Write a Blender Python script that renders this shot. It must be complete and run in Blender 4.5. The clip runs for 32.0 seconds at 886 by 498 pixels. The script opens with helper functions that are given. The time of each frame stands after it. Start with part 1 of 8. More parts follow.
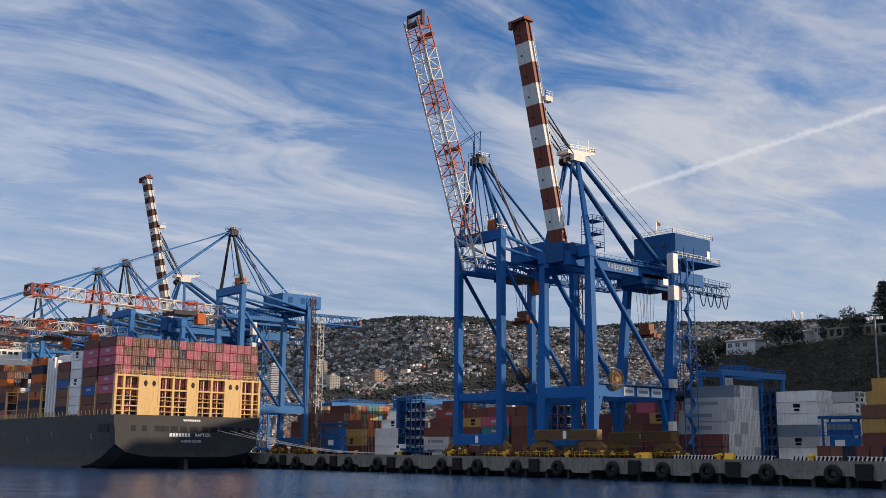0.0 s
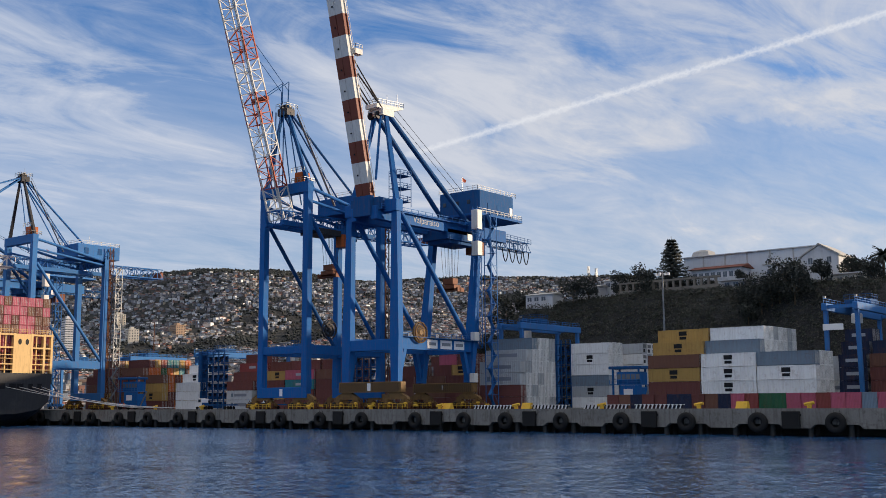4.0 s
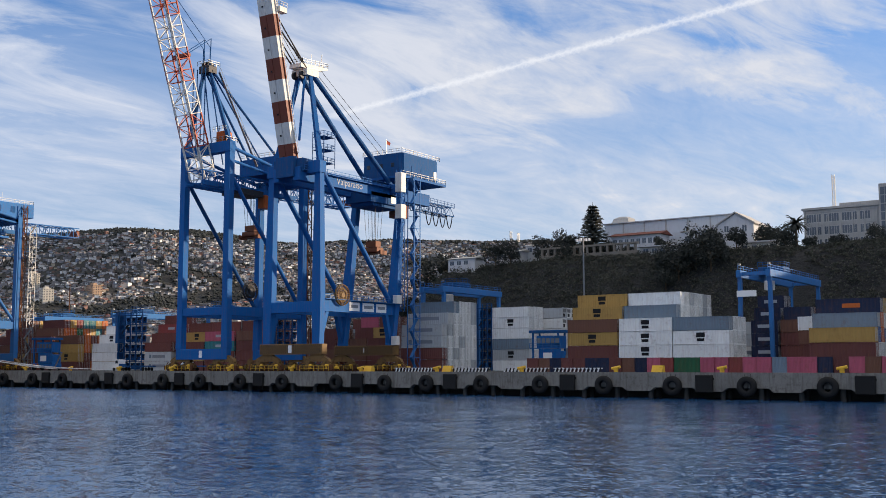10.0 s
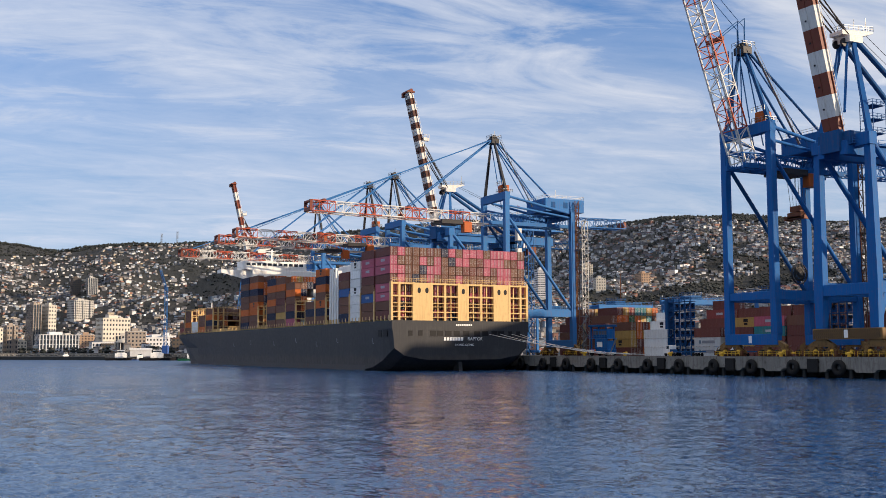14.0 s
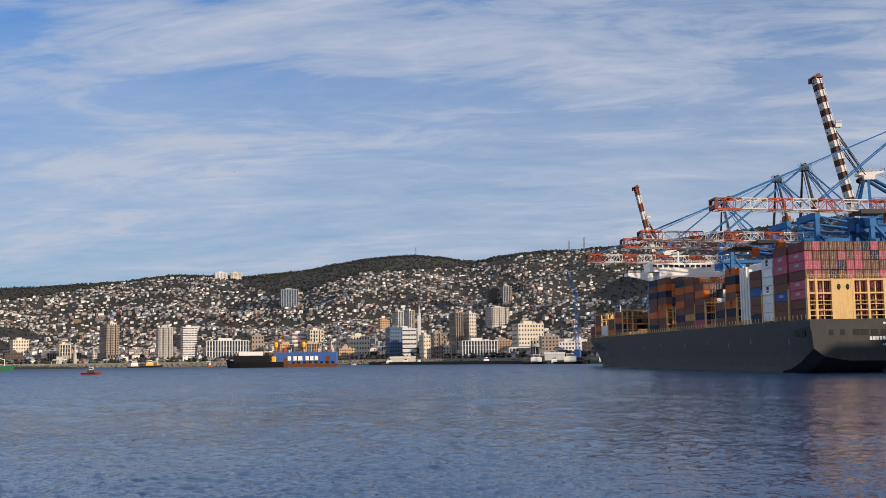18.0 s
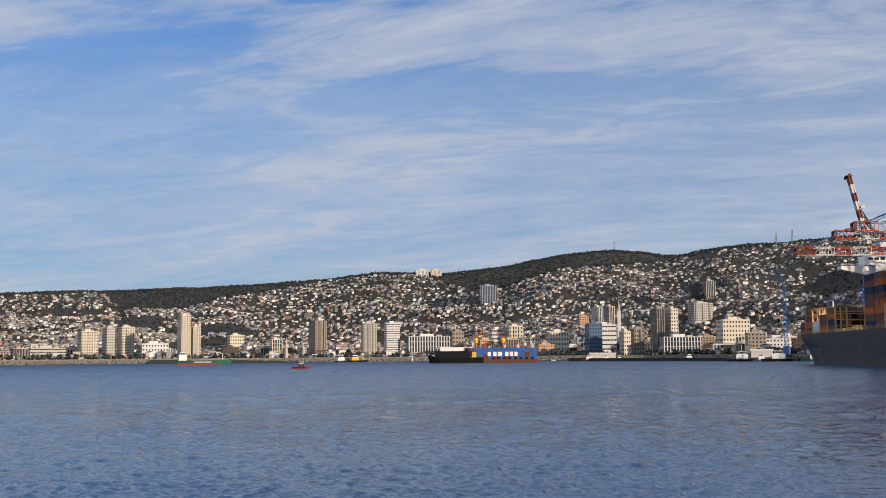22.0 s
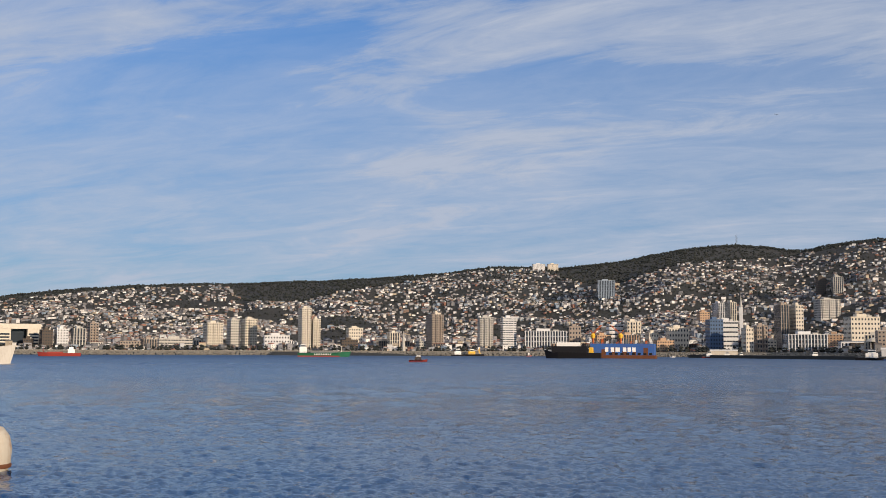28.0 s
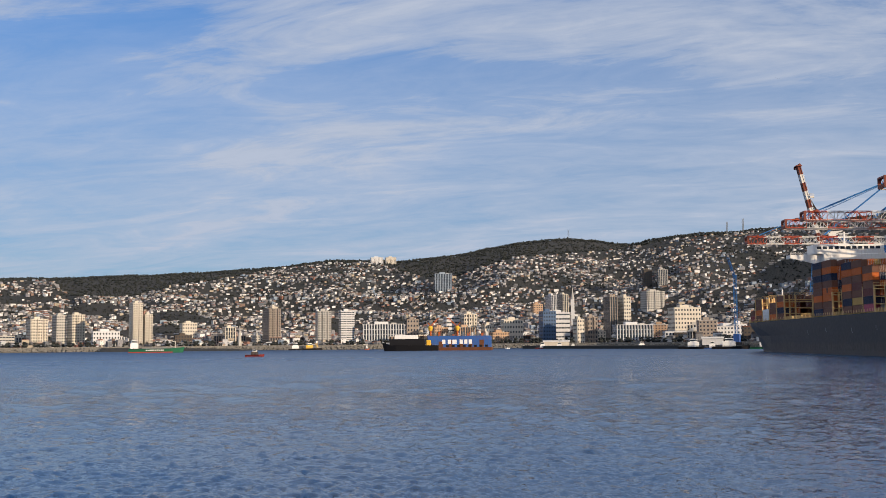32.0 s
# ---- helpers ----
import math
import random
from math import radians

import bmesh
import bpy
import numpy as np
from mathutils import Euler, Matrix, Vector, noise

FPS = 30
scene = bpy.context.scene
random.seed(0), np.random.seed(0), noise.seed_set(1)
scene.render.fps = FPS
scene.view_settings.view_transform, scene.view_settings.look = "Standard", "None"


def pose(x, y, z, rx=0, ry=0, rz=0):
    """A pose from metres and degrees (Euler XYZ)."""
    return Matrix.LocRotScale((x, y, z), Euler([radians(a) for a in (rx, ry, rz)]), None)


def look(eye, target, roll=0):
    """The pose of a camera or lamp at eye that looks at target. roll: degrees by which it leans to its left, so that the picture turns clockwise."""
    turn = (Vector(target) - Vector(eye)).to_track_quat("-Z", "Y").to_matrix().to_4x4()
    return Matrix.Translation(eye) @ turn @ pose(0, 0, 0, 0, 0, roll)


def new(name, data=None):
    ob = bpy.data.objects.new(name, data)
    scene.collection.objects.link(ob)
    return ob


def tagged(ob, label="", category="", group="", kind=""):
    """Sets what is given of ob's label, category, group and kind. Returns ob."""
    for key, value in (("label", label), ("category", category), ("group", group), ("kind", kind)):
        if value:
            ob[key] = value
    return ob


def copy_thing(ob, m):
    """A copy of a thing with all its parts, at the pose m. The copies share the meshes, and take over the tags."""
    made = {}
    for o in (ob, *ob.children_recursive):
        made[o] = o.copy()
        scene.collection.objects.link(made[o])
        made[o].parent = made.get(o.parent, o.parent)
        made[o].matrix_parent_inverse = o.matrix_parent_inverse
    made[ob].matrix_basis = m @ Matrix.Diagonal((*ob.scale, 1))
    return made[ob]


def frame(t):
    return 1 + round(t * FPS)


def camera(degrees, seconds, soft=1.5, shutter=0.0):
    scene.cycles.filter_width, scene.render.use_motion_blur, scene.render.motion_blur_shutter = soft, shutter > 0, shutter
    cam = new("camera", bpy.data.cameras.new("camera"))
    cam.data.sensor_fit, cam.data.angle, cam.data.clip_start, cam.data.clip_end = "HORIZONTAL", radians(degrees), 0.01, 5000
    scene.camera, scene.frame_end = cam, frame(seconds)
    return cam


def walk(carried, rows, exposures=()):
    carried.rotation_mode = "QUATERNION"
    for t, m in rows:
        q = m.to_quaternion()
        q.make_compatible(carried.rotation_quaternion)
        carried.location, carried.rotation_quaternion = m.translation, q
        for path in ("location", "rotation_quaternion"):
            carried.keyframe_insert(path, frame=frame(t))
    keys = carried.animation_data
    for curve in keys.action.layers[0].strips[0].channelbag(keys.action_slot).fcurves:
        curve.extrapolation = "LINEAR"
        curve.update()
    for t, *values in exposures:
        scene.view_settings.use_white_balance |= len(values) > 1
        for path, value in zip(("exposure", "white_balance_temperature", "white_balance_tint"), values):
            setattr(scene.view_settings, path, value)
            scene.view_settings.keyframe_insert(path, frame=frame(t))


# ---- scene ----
# The camera stands on a moored boat, 5.65 m over the water. World: x along the quay, y inland, z = 0 at the water.
EYE = (0.0, 0.0, 5.65)


def aim(heading, pitch, roll):
    """The camera's pose: heading clockwise from +y, pitch up, roll, in degrees."""
    return pose(*EYE) @ pose(0, 0, 0, 0, 0, -heading) @ pose(0, 0, 0, 90 + pitch, 0, 0) @ pose(0, 0, 0, 0, 0, roll)


cam = camera(45.11, 32.0, soft=0.8)
walk(cam, [
    (0, aim(-49.40, 10.71, 0.46)), (0.5, aim(-48.45, 10.71, 0.50)), (1, aim(-46.99, 11.44, 0.16)),
    (1.5, aim(-46.33, 12.12, 0.10)), (2, aim(-44.01, 10.93, -0.08)), (2.5, aim(-43.02, 10.48, 0.01)),
    (3, aim(-42.37, 9.45, 0.14)), (3.5, aim(-41.67, 9.11, -0.19)), (4, aim(-38.92, 8.23, -0.36)),
    (4.5, aim(-36.99, 7.67, -0.13)), (6.5, aim(-33.90, 6.78, 0.19)), (7, aim(-33.83, 6.55, 0.03)),
    (7.5, aim(-33.46, 6.22, -0.14)), (8, aim(-33.03, 6.12, -0.40)), (8.5, aim(-33.14, 6.10, -0.31)),
    (9, aim(-33.32, 6.10, -0.22)), (9.5, aim(-33.36, 6.15, -0.28)), (10, aim(-34.77, 6.24, -0.06)),
    (10.5, aim(-39.57, 6.37, -0.40)), (11, aim(-43.75, 6.45, -0.54)), (11.5, aim(-47.43, 6.30, -0.27)),
    (12, aim(-49.77, 6.15, -0.09)), (12.5, aim(-51.70, 6.03, -0.13)), (13, aim(-55.58, 5.97, -0.16)),
    (13.5, aim(-59.07, 5.80, 0.01)), (14, aim(-63.54, 5.51, -0.11)), (14.5, aim(-65.71, 5.42, -0.13)),
    (16.5, aim(-77.13, 6.04, -1.39)), (17, aim(-80.49, 6.11, -1.28)), (17.5, aim(-83.16, 6.03, -0.91)),
    (18, aim(-85.17, 5.83, -0.79)), (18.5, aim(-87.72, 5.78, -0.95)), (19, aim(-90.17, 5.80, -0.97)),
    (19.5, aim(-91.53, 5.81, -1.00)), (20, aim(-91.94, 5.78, -0.77)), (20.5, aim(-93.45, 5.72, -0.82)),
    (21, aim(-93.58, 5.63, -0.59)), (21.5, aim(-94.89, 5.66, -0.65)), (22, aim(-95.83, 5.73, -0.47)),
    (22.5, aim(-95.86, 5.72, -0.46)), (23, aim(-96.95, 5.72, -0.59)), (23.5, aim(-97.74, 5.73, -0.37)),
    (24, aim(-99.04, 5.68, -0.44)), (24.5, aim(-100.46, 5.52, -0.41)), (25, aim(-100.69, 5.36, -0.51)),
    (25.5, aim(-100.77, 5.27, -0.15)), (27.5, aim(-102.15, 5.30, 0.25)), (28, aim(-102.11, 5.44, 0.22)),
    (28.5, aim(-101.99, 5.56, 0.16)), (29, aim(-101.48, 5.64, 0.06)), (29.5, aim(-101.11, 5.65, 0.01)),
    (30, aim(-101.03, 5.62, 0.04)), (30.5, aim(-100.39, 5.55, -0.08)), (31, aim(-98.07, 5.43, -0.17)),
    (31.5, aim(-95.94, 5.30, -0.35)), (32, aim(-93.40, 5.06, -0.52)),
], exposures=[(0, 0.06), (3, 0.15), (7, 0.36), (11, 0.40), (13, 0.40), (14.5, 0.28), (17, 0.02), (22, -0.03), (25, -0.08), (29, -0.08), (32, 0.0)])

# ---- world and sun ----
SUN_AZ, SUN_EL = 39.0, 10.2     # degrees clockwise from +y, and above the horizon


SKY_STRENGTH, SKY_TINT = 0.11, (0.10, 0.83, 1.48)
CLOUD_THIN, CLOUD_THICK = (3.4, 4.0, 5.1), (4.4, 4.9, 6.0)        # away from the sun
BRIGHT_THIN, BRIGHT_THICK = (3.7, 4.15, 4.95), (5.2, 5.3, 5.7)      # towards the sun
FILL_VEIL = (8.0, 7.5, 7.1)                                       # added above the view: warm bright veil that fills in the shade
TRAIL_NORMAL, TRAIL_ALONG, TRAIL_START = (0.0726, 0.3532, -0.9327), (0.8821, 0.4136, 0.2253), -0.225


def math_node(nt, op, a, b=None):
    n = nt.nodes.new("ShaderNodeMath")
    n.operation = op
    for i, v in enumerate((a, b)):
        if v is None:
            continue
        if isinstance(v, (int, float)):
            n.inputs[i].default_value = v
        else:
            nt.links.new(v, n.inputs[i])
    return n.outputs[0]


def ramp_node(nt, fac, stops):
    n = nt.nodes.new("ShaderNodeValToRGB")
    els = n.color_ramp.elements
    while len(els) < len(stops):
        els.new(0.5)
    for e, (p, c) in zip(els, stops):
        e.position = p
        e.color = (*c, 1) if isinstance(c, tuple) else (c, c, c, 1)
    nt.links.new(fac, n.inputs[0])
    return n.outputs[0]


def mix_node(nt, fac, a, b, how="MIX"):
    n = nt.nodes.new("ShaderNodeMix")
    n.data_type, n.blend_type = "RGBA", how
    for i, v in ((0, fac), (6, a), (7, b)):
        if isinstance(v, (int, float)):
            n.inputs[i].default_value = v
        elif isinstance(v, tuple):
            n.inputs[i].default_value = (*v, 1)
        else:
            nt.links.new(v, n.inputs[i])
    return n.outputs[2]


def noise_node(nt, vec, scale, detail=4.0, rough=0.55, stretch=None, distortion=0.0):
    if stretch:
        mp = nt.nodes.new("ShaderNodeMapping")
        mp.inputs["Scale"].default_value = stretch
        nt.links.new(vec, mp.inputs[0])
        vec = mp.outputs[0]
    n = nt.nodes.new("ShaderNodeTexNoise")
    n.inputs["Scale"].default_value, n.inputs["Detail"].default_value = scale, detail
    n.inputs["Roughness"].default_value, n.inputs["Distortion"].default_value = rough, distortion
    nt.links.new(vec, n.inputs["Vector"])
    return n.outputs[0]


def sky_world():
    """Blue sky with streaky high cloud on a layer overhead, and one long contrail."""
    w = bpy.data.worlds.new("sky")
    scene.world = w
    w.use_nodes = True
    nt = w.node_tree
    nt.nodes.clear()
    L = nt.links.new
    sky = nt.nodes.new("ShaderNodeTexSky")
    sky.sky_type, sky.sun_disc = "NISHITA", False
    sky.sun_elevation, sky.sun_rotation = radians(SUN_EL), radians(SUN_AZ)
    sky.air_density, sky.dust_density, sky.ozone_density = 1.0, 0.4, 3.0
    tint = mix_node(nt, 1.0, sky.outputs[0], SKY_TINT, "MULTIPLY")
    way = nt.nodes.new("ShaderNodeTexCoord").outputs["Generated"]
    sep = nt.nodes.new("ShaderNodeSeparateXYZ")
    L(way, sep.inputs[0])
    up = math_node(nt, "ADD", math_node(nt, "MAXIMUM", sep.outputs[2], 0.0), 0.15)
    flat = nt.nodes.new("ShaderNodeCombineXYZ")
    L(math_node(nt, "DIVIDE", sep.outputs[0], up), flat.inputs[0])
    L(math_node(nt, "DIVIDE", sep.outputs[1], up), flat.inputs[1])
    turn = nt.nodes.new("ShaderNodeMapping")
    turn.inputs["Rotation"].default_value = (0, 0, radians(100))
    L(flat.outputs[0], turn.inputs[0])
    lay = turn.outputs[0]
    broad = noise_node(nt, lay, 1.0, 4, 0.5, (0.7, 1.5, 1.0), 0.7)
    streak = noise_node(nt, lay, 2.4, 8, 0.62, (0.75, 1.55, 1.0), 1.1)
    fine = noise_node(nt, lay, 7.0, 8, 0.66, (0.7, 1.6, 1.0), 1.0)
    amount = math_node(nt, "ADD", math_node(nt, "MULTIPLY", broad, 0.55), math_node(nt, "ADD", math_node(nt, "MULTIPLY", streak, 0.38), math_node(nt, "MULTIPLY", fine, 0.10)))
    cover = ramp_node(nt, amount, [(0.40, 0.05), (0.47, 0.34), (0.53, 0.72), (0.61, 0.97)])
    tuft = math_node(nt, "ADD", math_node(nt, "MULTIPLY", broad, 0.40), math_node(nt, "ADD", math_node(nt, "MULTIPLY", streak, 0.40), math_node(nt, "MULTIPLY", fine, 0.20)))
    sunward = nt.nodes.new("ShaderNodeVectorMath")
    sunward.operation = "DOT_PRODUCT"
    L(way, sunward.inputs[0])
    sunward.inputs[1].default_value = (math.sin(radians(SUN_AZ)), math.cos(radians(SUN_AZ)), 0.0)
    glow = ramp_node(nt, math_node(nt, "ADD", math_node(nt, "MULTIPLY", sunward.outputs["Value"], 0.5), 0.5), [(0.25, 0.0), (0.50, 0.45), (0.72, 1.0)])
    low = ramp_node(nt, sep.outputs[2], [(0.04, 0.97), (0.16, 0.90), (0.25, 0.66), (0.34, 0.10)])
    low = math_node(nt, "MULTIPLY", low, ramp_node(nt, tuft, [(0.36, 0.72), (0.60, 1.0)]))
    cover = math_node(nt, "MAXIMUM", cover, low)
    # added: the veil closes in overhead, out of view, as fill light
    cover = math_node(nt, "MAXIMUM", cover, ramp_node(nt, sep.outputs[2], [(0.46, 0.0), (0.66, 0.9)]))
    glow = math_node(nt, "MAXIMUM", glow, ramp_node(nt, sep.outputs[2], [(0.46, 0.0), (0.66, 1.0)]))
    shade = mix_node(nt, glow, ramp_node(nt, tuft, [(0.38, CLOUD_THIN), (0.60, CLOUD_THICK)]), ramp_node(nt, tuft, [(0.38, BRIGHT_THIN), (0.60, BRIGHT_THICK)]))
    shade = mix_node(nt, ramp_node(nt, sep.outputs[2], [(0.46, 0.0), (0.70, 1.0)]), shade, FILL_VEIL)
    col = mix_node(nt, cover, tint, shade)
    # contrail: a narrow ragged band along one great circle, ending at its western head
    dot = nt.nodes.new("ShaderNodeVectorMath")
    dot.operation = "DOT_PRODUCT"
    L(way, dot.inputs[0])
    dot.inputs[1].default_value = TRAIL_NORMAL
    rag = noise_node(nt, way, 230.0, 2, 0.6)
    off = math_node(nt, "ABSOLUTE", math_node(nt, "ADD", dot.outputs["Value"], math_node(nt, "MULTIPLY", math_node(nt, "SUBTRACT", rag, 0.5), 0.006)))
    band = ramp_node(nt, off, [(0.0020, 1.0), (0.0034, 0.0)])
    head = nt.nodes.new("ShaderNodeVectorMath")
    head.operation = "DOT_PRODUCT"
    L(way, head.inputs[0])
    head.inputs[1].default_value = TRAIL_ALONG
    gate = ramp_node(nt, math_node(nt, "ADD", head.outputs["Value"], 0.5), [(TRAIL_START + 0.5, 0.0), (TRAIL_START + 0.54, 0.85)])
    col = mix_node(nt, math_node(nt, "MULTIPLY", math_node(nt, "MULTIPLY", band, gate), 0.72), col, (6.6, 6.7, 7.0))
    bg = nt.nodes.new("ShaderNodeBackground")
    bg.inputs[1].default_value = SKY_STRENGTH
    out = nt.nodes.new("ShaderNodeOutputWorld")
    L(col, bg.inputs[0])
    L(bg.outputs[0], out.inputs[0])


sky_world()
sun = new("sun", bpy.data.lights.new("sun", "SUN"))
sun.data.energy, sun.data.angle, sun.data.color = 5.2, radians(0.6), (1.0, 0.78, 0.55)
sun.matrix_world = look((0, 0, 500), (-500 * math.sin(radians(SUN_AZ)), -500 * math.cos(radians(SUN_AZ)), 500 - 500 * math.tan(radians(SUN_EL))))

# ---- materials ----
def surface(name, col, rough=0.6, metal=0.0, grain=6.0, vary=0.18, rust=0.0, bump=0.15, streaks=0.0, random=0.0, dirt=(0.16, 0.07, 0.03)):
    """A worn painted or mineral surface: two scales of tone, rust or dirt patches, streaks down its face, fine relief."""
    m = bpy.data.materials.new(name)
    m.use_nodes = True
    nt = m.node_tree
    bsdf = nt.nodes["Principled BSDF"]
    pos = nt.nodes.new("ShaderNodeNewGeometry").outputs["Position"]
    big = noise_node(nt, pos, grain * 0.06, 4)
    small = noise_node(nt, pos, grain, 6, 0.65)
    tone = math_node(nt, "ADD", math_node(nt, "MULTIPLY", big, vary * 1.4), math_node(nt, "ADD", math_node(nt, "MULTIPLY", small, vary), 1.0 - vary * 1.2))
    if random:
        info = nt.nodes.new("ShaderNodeObjectInfo").outputs["Random"]
        tone = math_node(nt, "MULTIPLY", tone, math_node(nt, "ADD", math_node(nt, "MULTIPLY", info, random), 1.0 - random * 0.5))
    val = nt.nodes.new("ShaderNodeCombineColor")
    for i in range(3):
        nt.links.new(tone, val.inputs[i])
    out = mix_node(nt, 1.0, (*col,), val.outputs[0], "MULTIPLY")
    if rust:
        patch = ramp_node(nt, noise_node(nt, pos, grain * 0.35, 8, 0.7), [(0.56 - rust * 0.1, 0.0), (0.70, min(1.0, rust * 2))])
        out = mix_node(nt, patch, out, dirt)
    if streaks:
        run = ramp_node(nt, noise_node(nt, pos, 2.2, 5, 0.6, (1.0, 1.0, 0.10)), [(0.48, 0.0), (0.75, streaks)])
        out = mix_node(nt, run, out, dirt)
    nt.links.new(out, bsdf.inputs["Base Color"])
    nt.links.new(math_node(nt, "ADD", math_node(nt, "MULTIPLY", small, 0.3), rough - 0.15), bsdf.inputs["Roughness"])
    bsdf.inputs["Metallic"].default_value = metal
    bsdf.inputs["Specular IOR Level"].default_value = 0.18
    if bump:
        b = nt.nodes.new("ShaderNodeBump")
        b.inputs["Strength"].default_value, b.inputs["Distance"].default_value = bump, 0.03
        nt.links.new(small, b.inputs["Height"])
        nt.links.new(b.outputs[0], bsdf.inputs["Normal"])
    return m


def island_surface(name, stops, rough=0.8, vary=0.25):
    """One tone for each separate piece of a mesh, from a ramp of paints."""
    m = bpy.data.materials.new(name)
    m.use_nodes = True
    nt = m.node_tree
    bsdf = nt.nodes["Principled BSDF"]
    geo = nt.nodes.new("ShaderNodeNewGeometry")
    col = ramp_node(nt, geo.outputs["Random Per Island"], stops)
    nt.nodes[-1].color_ramp.interpolation = "CONSTANT"
    small = noise_node(nt, geo.outputs["Position"], 0.6, 5, 0.6)
    tone = math_node(nt, "ADD", math_node(nt, "MULTIPLY", small, vary * 2), 1.0 - vary)
    val = nt.nodes.new("ShaderNodeCombineColor")
    for i in range(3):
        nt.links.new(tone, val.inputs[i])
    nt.links.new(mix_node(nt, 1.0, col, val.outputs[0], "MULTIPLY"), bsdf.inputs["Base Color"])
    bsdf.inputs["Roughness"].default_value = rough
    return m


def water_surface():
    m = bpy.data.materials.new("sea_water")
    m.use_nodes = True
    nt = m.node_tree
    bsdf = nt.nodes["Principled BSDF"]
    pos = nt.nodes.new("ShaderNodeNewGeometry").outputs["Position"]
    big = noise_node(nt, pos, 0.05, 4, 0.5)
    col = ramp_node(nt, big, [(0.3, (0.009, 0.045, 0.128)), (0.7, (0.012, 0.055, 0.148))])
    nt.links.new(col, bsdf.inputs["Base Color"])
    bsdf.inputs["IOR"].default_value = 1.333
    far = nt.nodes.new("ShaderNodeVectorMath")
    far.operation = "LENGTH"
    nt.links.new(pos, far.inputs[0])
    nt.links.new(ramp_node(nt, math_node(nt, "MULTIPLY", far.outputs["Value"], 0.001), [(0.03, 0.07), (0.10, 0.09), (0.25, 0.20), (0.70, 0.36), (0.95, 0.50)]), bsdf.inputs["Roughness"])
    calm = ramp_node(nt, noise_node(nt, pos, 0.013, 4, 0.55, (1.0, 0.35, 1.0), 0.6), [(0.34, 0.45), (0.62, 1.0)])

    def slopes(scale, amount, stretch):
        """Wave slopes from a noise's three channels."""
        noise_node(nt, pos, scale, 3, 0.6, stretch, 0.4)
        sub_ = nt.nodes.new("ShaderNodeVectorMath")
        src = [n for n in nt.nodes if n.bl_idname == "ShaderNodeTexNoise"][-1]
        nt.links.new(src.outputs["Color"], sub_.inputs[0])
        sub_.operation, sub_.inputs[1].default_value = "SUBTRACT", (0.5, 0.5, 0.5)
        mul = nt.nodes.new("ShaderNodeVectorMath")
        mul.operation, mul.inputs[1].default_value = "MULTIPLY", (amount, amount, 0.0)
        nt.links.new(sub_.outputs[0], mul.inputs[0])
        return mul.outputs[0]

    def plus(p, q):
        n = nt.nodes.new("ShaderNodeVectorMath")
        n.operation = "ADD"
        nt.links.new(p, n.inputs[0])
        if isinstance(q, tuple):
            n.inputs[1].default_value = q
        else:
            nt.links.new(q, n.inputs[1])
        return n.outputs[0]

    waves = slopes(0.013, 0.10, (1.0, 1.0, 1.0))
    for scale, amount in ((0.045, 0.12), (0.13, 0.12), (0.40, 0.22), (1.3, 0.50), (3.6, 0.70), (9.0, 0.50)):
        waves = plus(waves, slopes(scale, amount, (1.0, 1.0, 1.0)))
    sc = nt.nodes.new("ShaderNodeVectorMath")
    sc.operation = "SCALE"
    nt.links.new(waves, sc.inputs[0])
    xyz = nt.nodes.new("ShaderNodeSeparateXYZ")
    nt.links.new(pos, xyz.inputs[0])
    lee = ramp_node(nt, math_node(nt, "ADD", math_node(nt, "MULTIPLY", xyz.outputs[1], 0.005), 0.5), [(0.48, 1.0), (0.70, 0.70)])
    nt.links.new(math_node(nt, "MULTIPLY", math_node(nt, "MULTIPLY", calm, lee), 1.15), sc.inputs["Scale"])
    nrm = nt.nodes.new("ShaderNodeVectorMath")
    nrm.operation = "NORMALIZE"
    nt.links.new(plus(sc.outputs[0], (0.0, 0.0, 1.0)), nrm.inputs[0])
    nt.links.new(nrm.outputs[0], bsdf.inputs["Normal"])
    return m


def glass_surface(name, col=(0.03, 0.04, 0.055)):
    m = bpy.data.materials.new(name)
    m.use_nodes = True
    bsdf = m.node_tree.nodes["Principled BSDF"]
    bsdf.inputs["Base Color"].default_value = (*col, 1)
    bsdf.inputs["Roughness"].default_value = 0.08
    return m


def ground_surface():
    """Hill earth with scrub and trees at two scales, shade and haze put into its blue-greys."""
    m = bpy.data.materials.new("hazed_hill_scrub")
    m.use_nodes = True
    nt = m.node_tree
    bsdf = nt.nodes["Principled BSDF"]
    pos = nt.nodes.new("ShaderNodeNewGeometry").outputs["Position"]
    big = noise_node(nt, pos, 0.006, 6, 0.6)
    small = noise_node(nt, pos, 0.12, 8, 0.7)
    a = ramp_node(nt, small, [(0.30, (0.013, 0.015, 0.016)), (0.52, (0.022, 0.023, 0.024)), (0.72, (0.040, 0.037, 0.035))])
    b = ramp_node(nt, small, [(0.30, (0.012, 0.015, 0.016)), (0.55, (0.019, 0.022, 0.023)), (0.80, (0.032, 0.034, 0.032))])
    nt.links.new(mix_node(nt, ramp_node(nt, big, [(0.42, 0.0), (0.58, 1.0)]), a, b), bsdf.inputs["Base Color"])
    bsdf.inputs["Roughness"].default_value = 0.95
    bm = nt.nodes.new("ShaderNodeBump")
    bm.inputs["Strength"].default_value, bm.inputs["Distance"].default_value = 0.8, 2.0
    nt.links.new(noise_node(nt, pos, 0.35, 6, 0.7), bm.inputs["Height"])
    nt.links.new(bm.outputs[0], bsdf.inputs["Normal"])
    return m


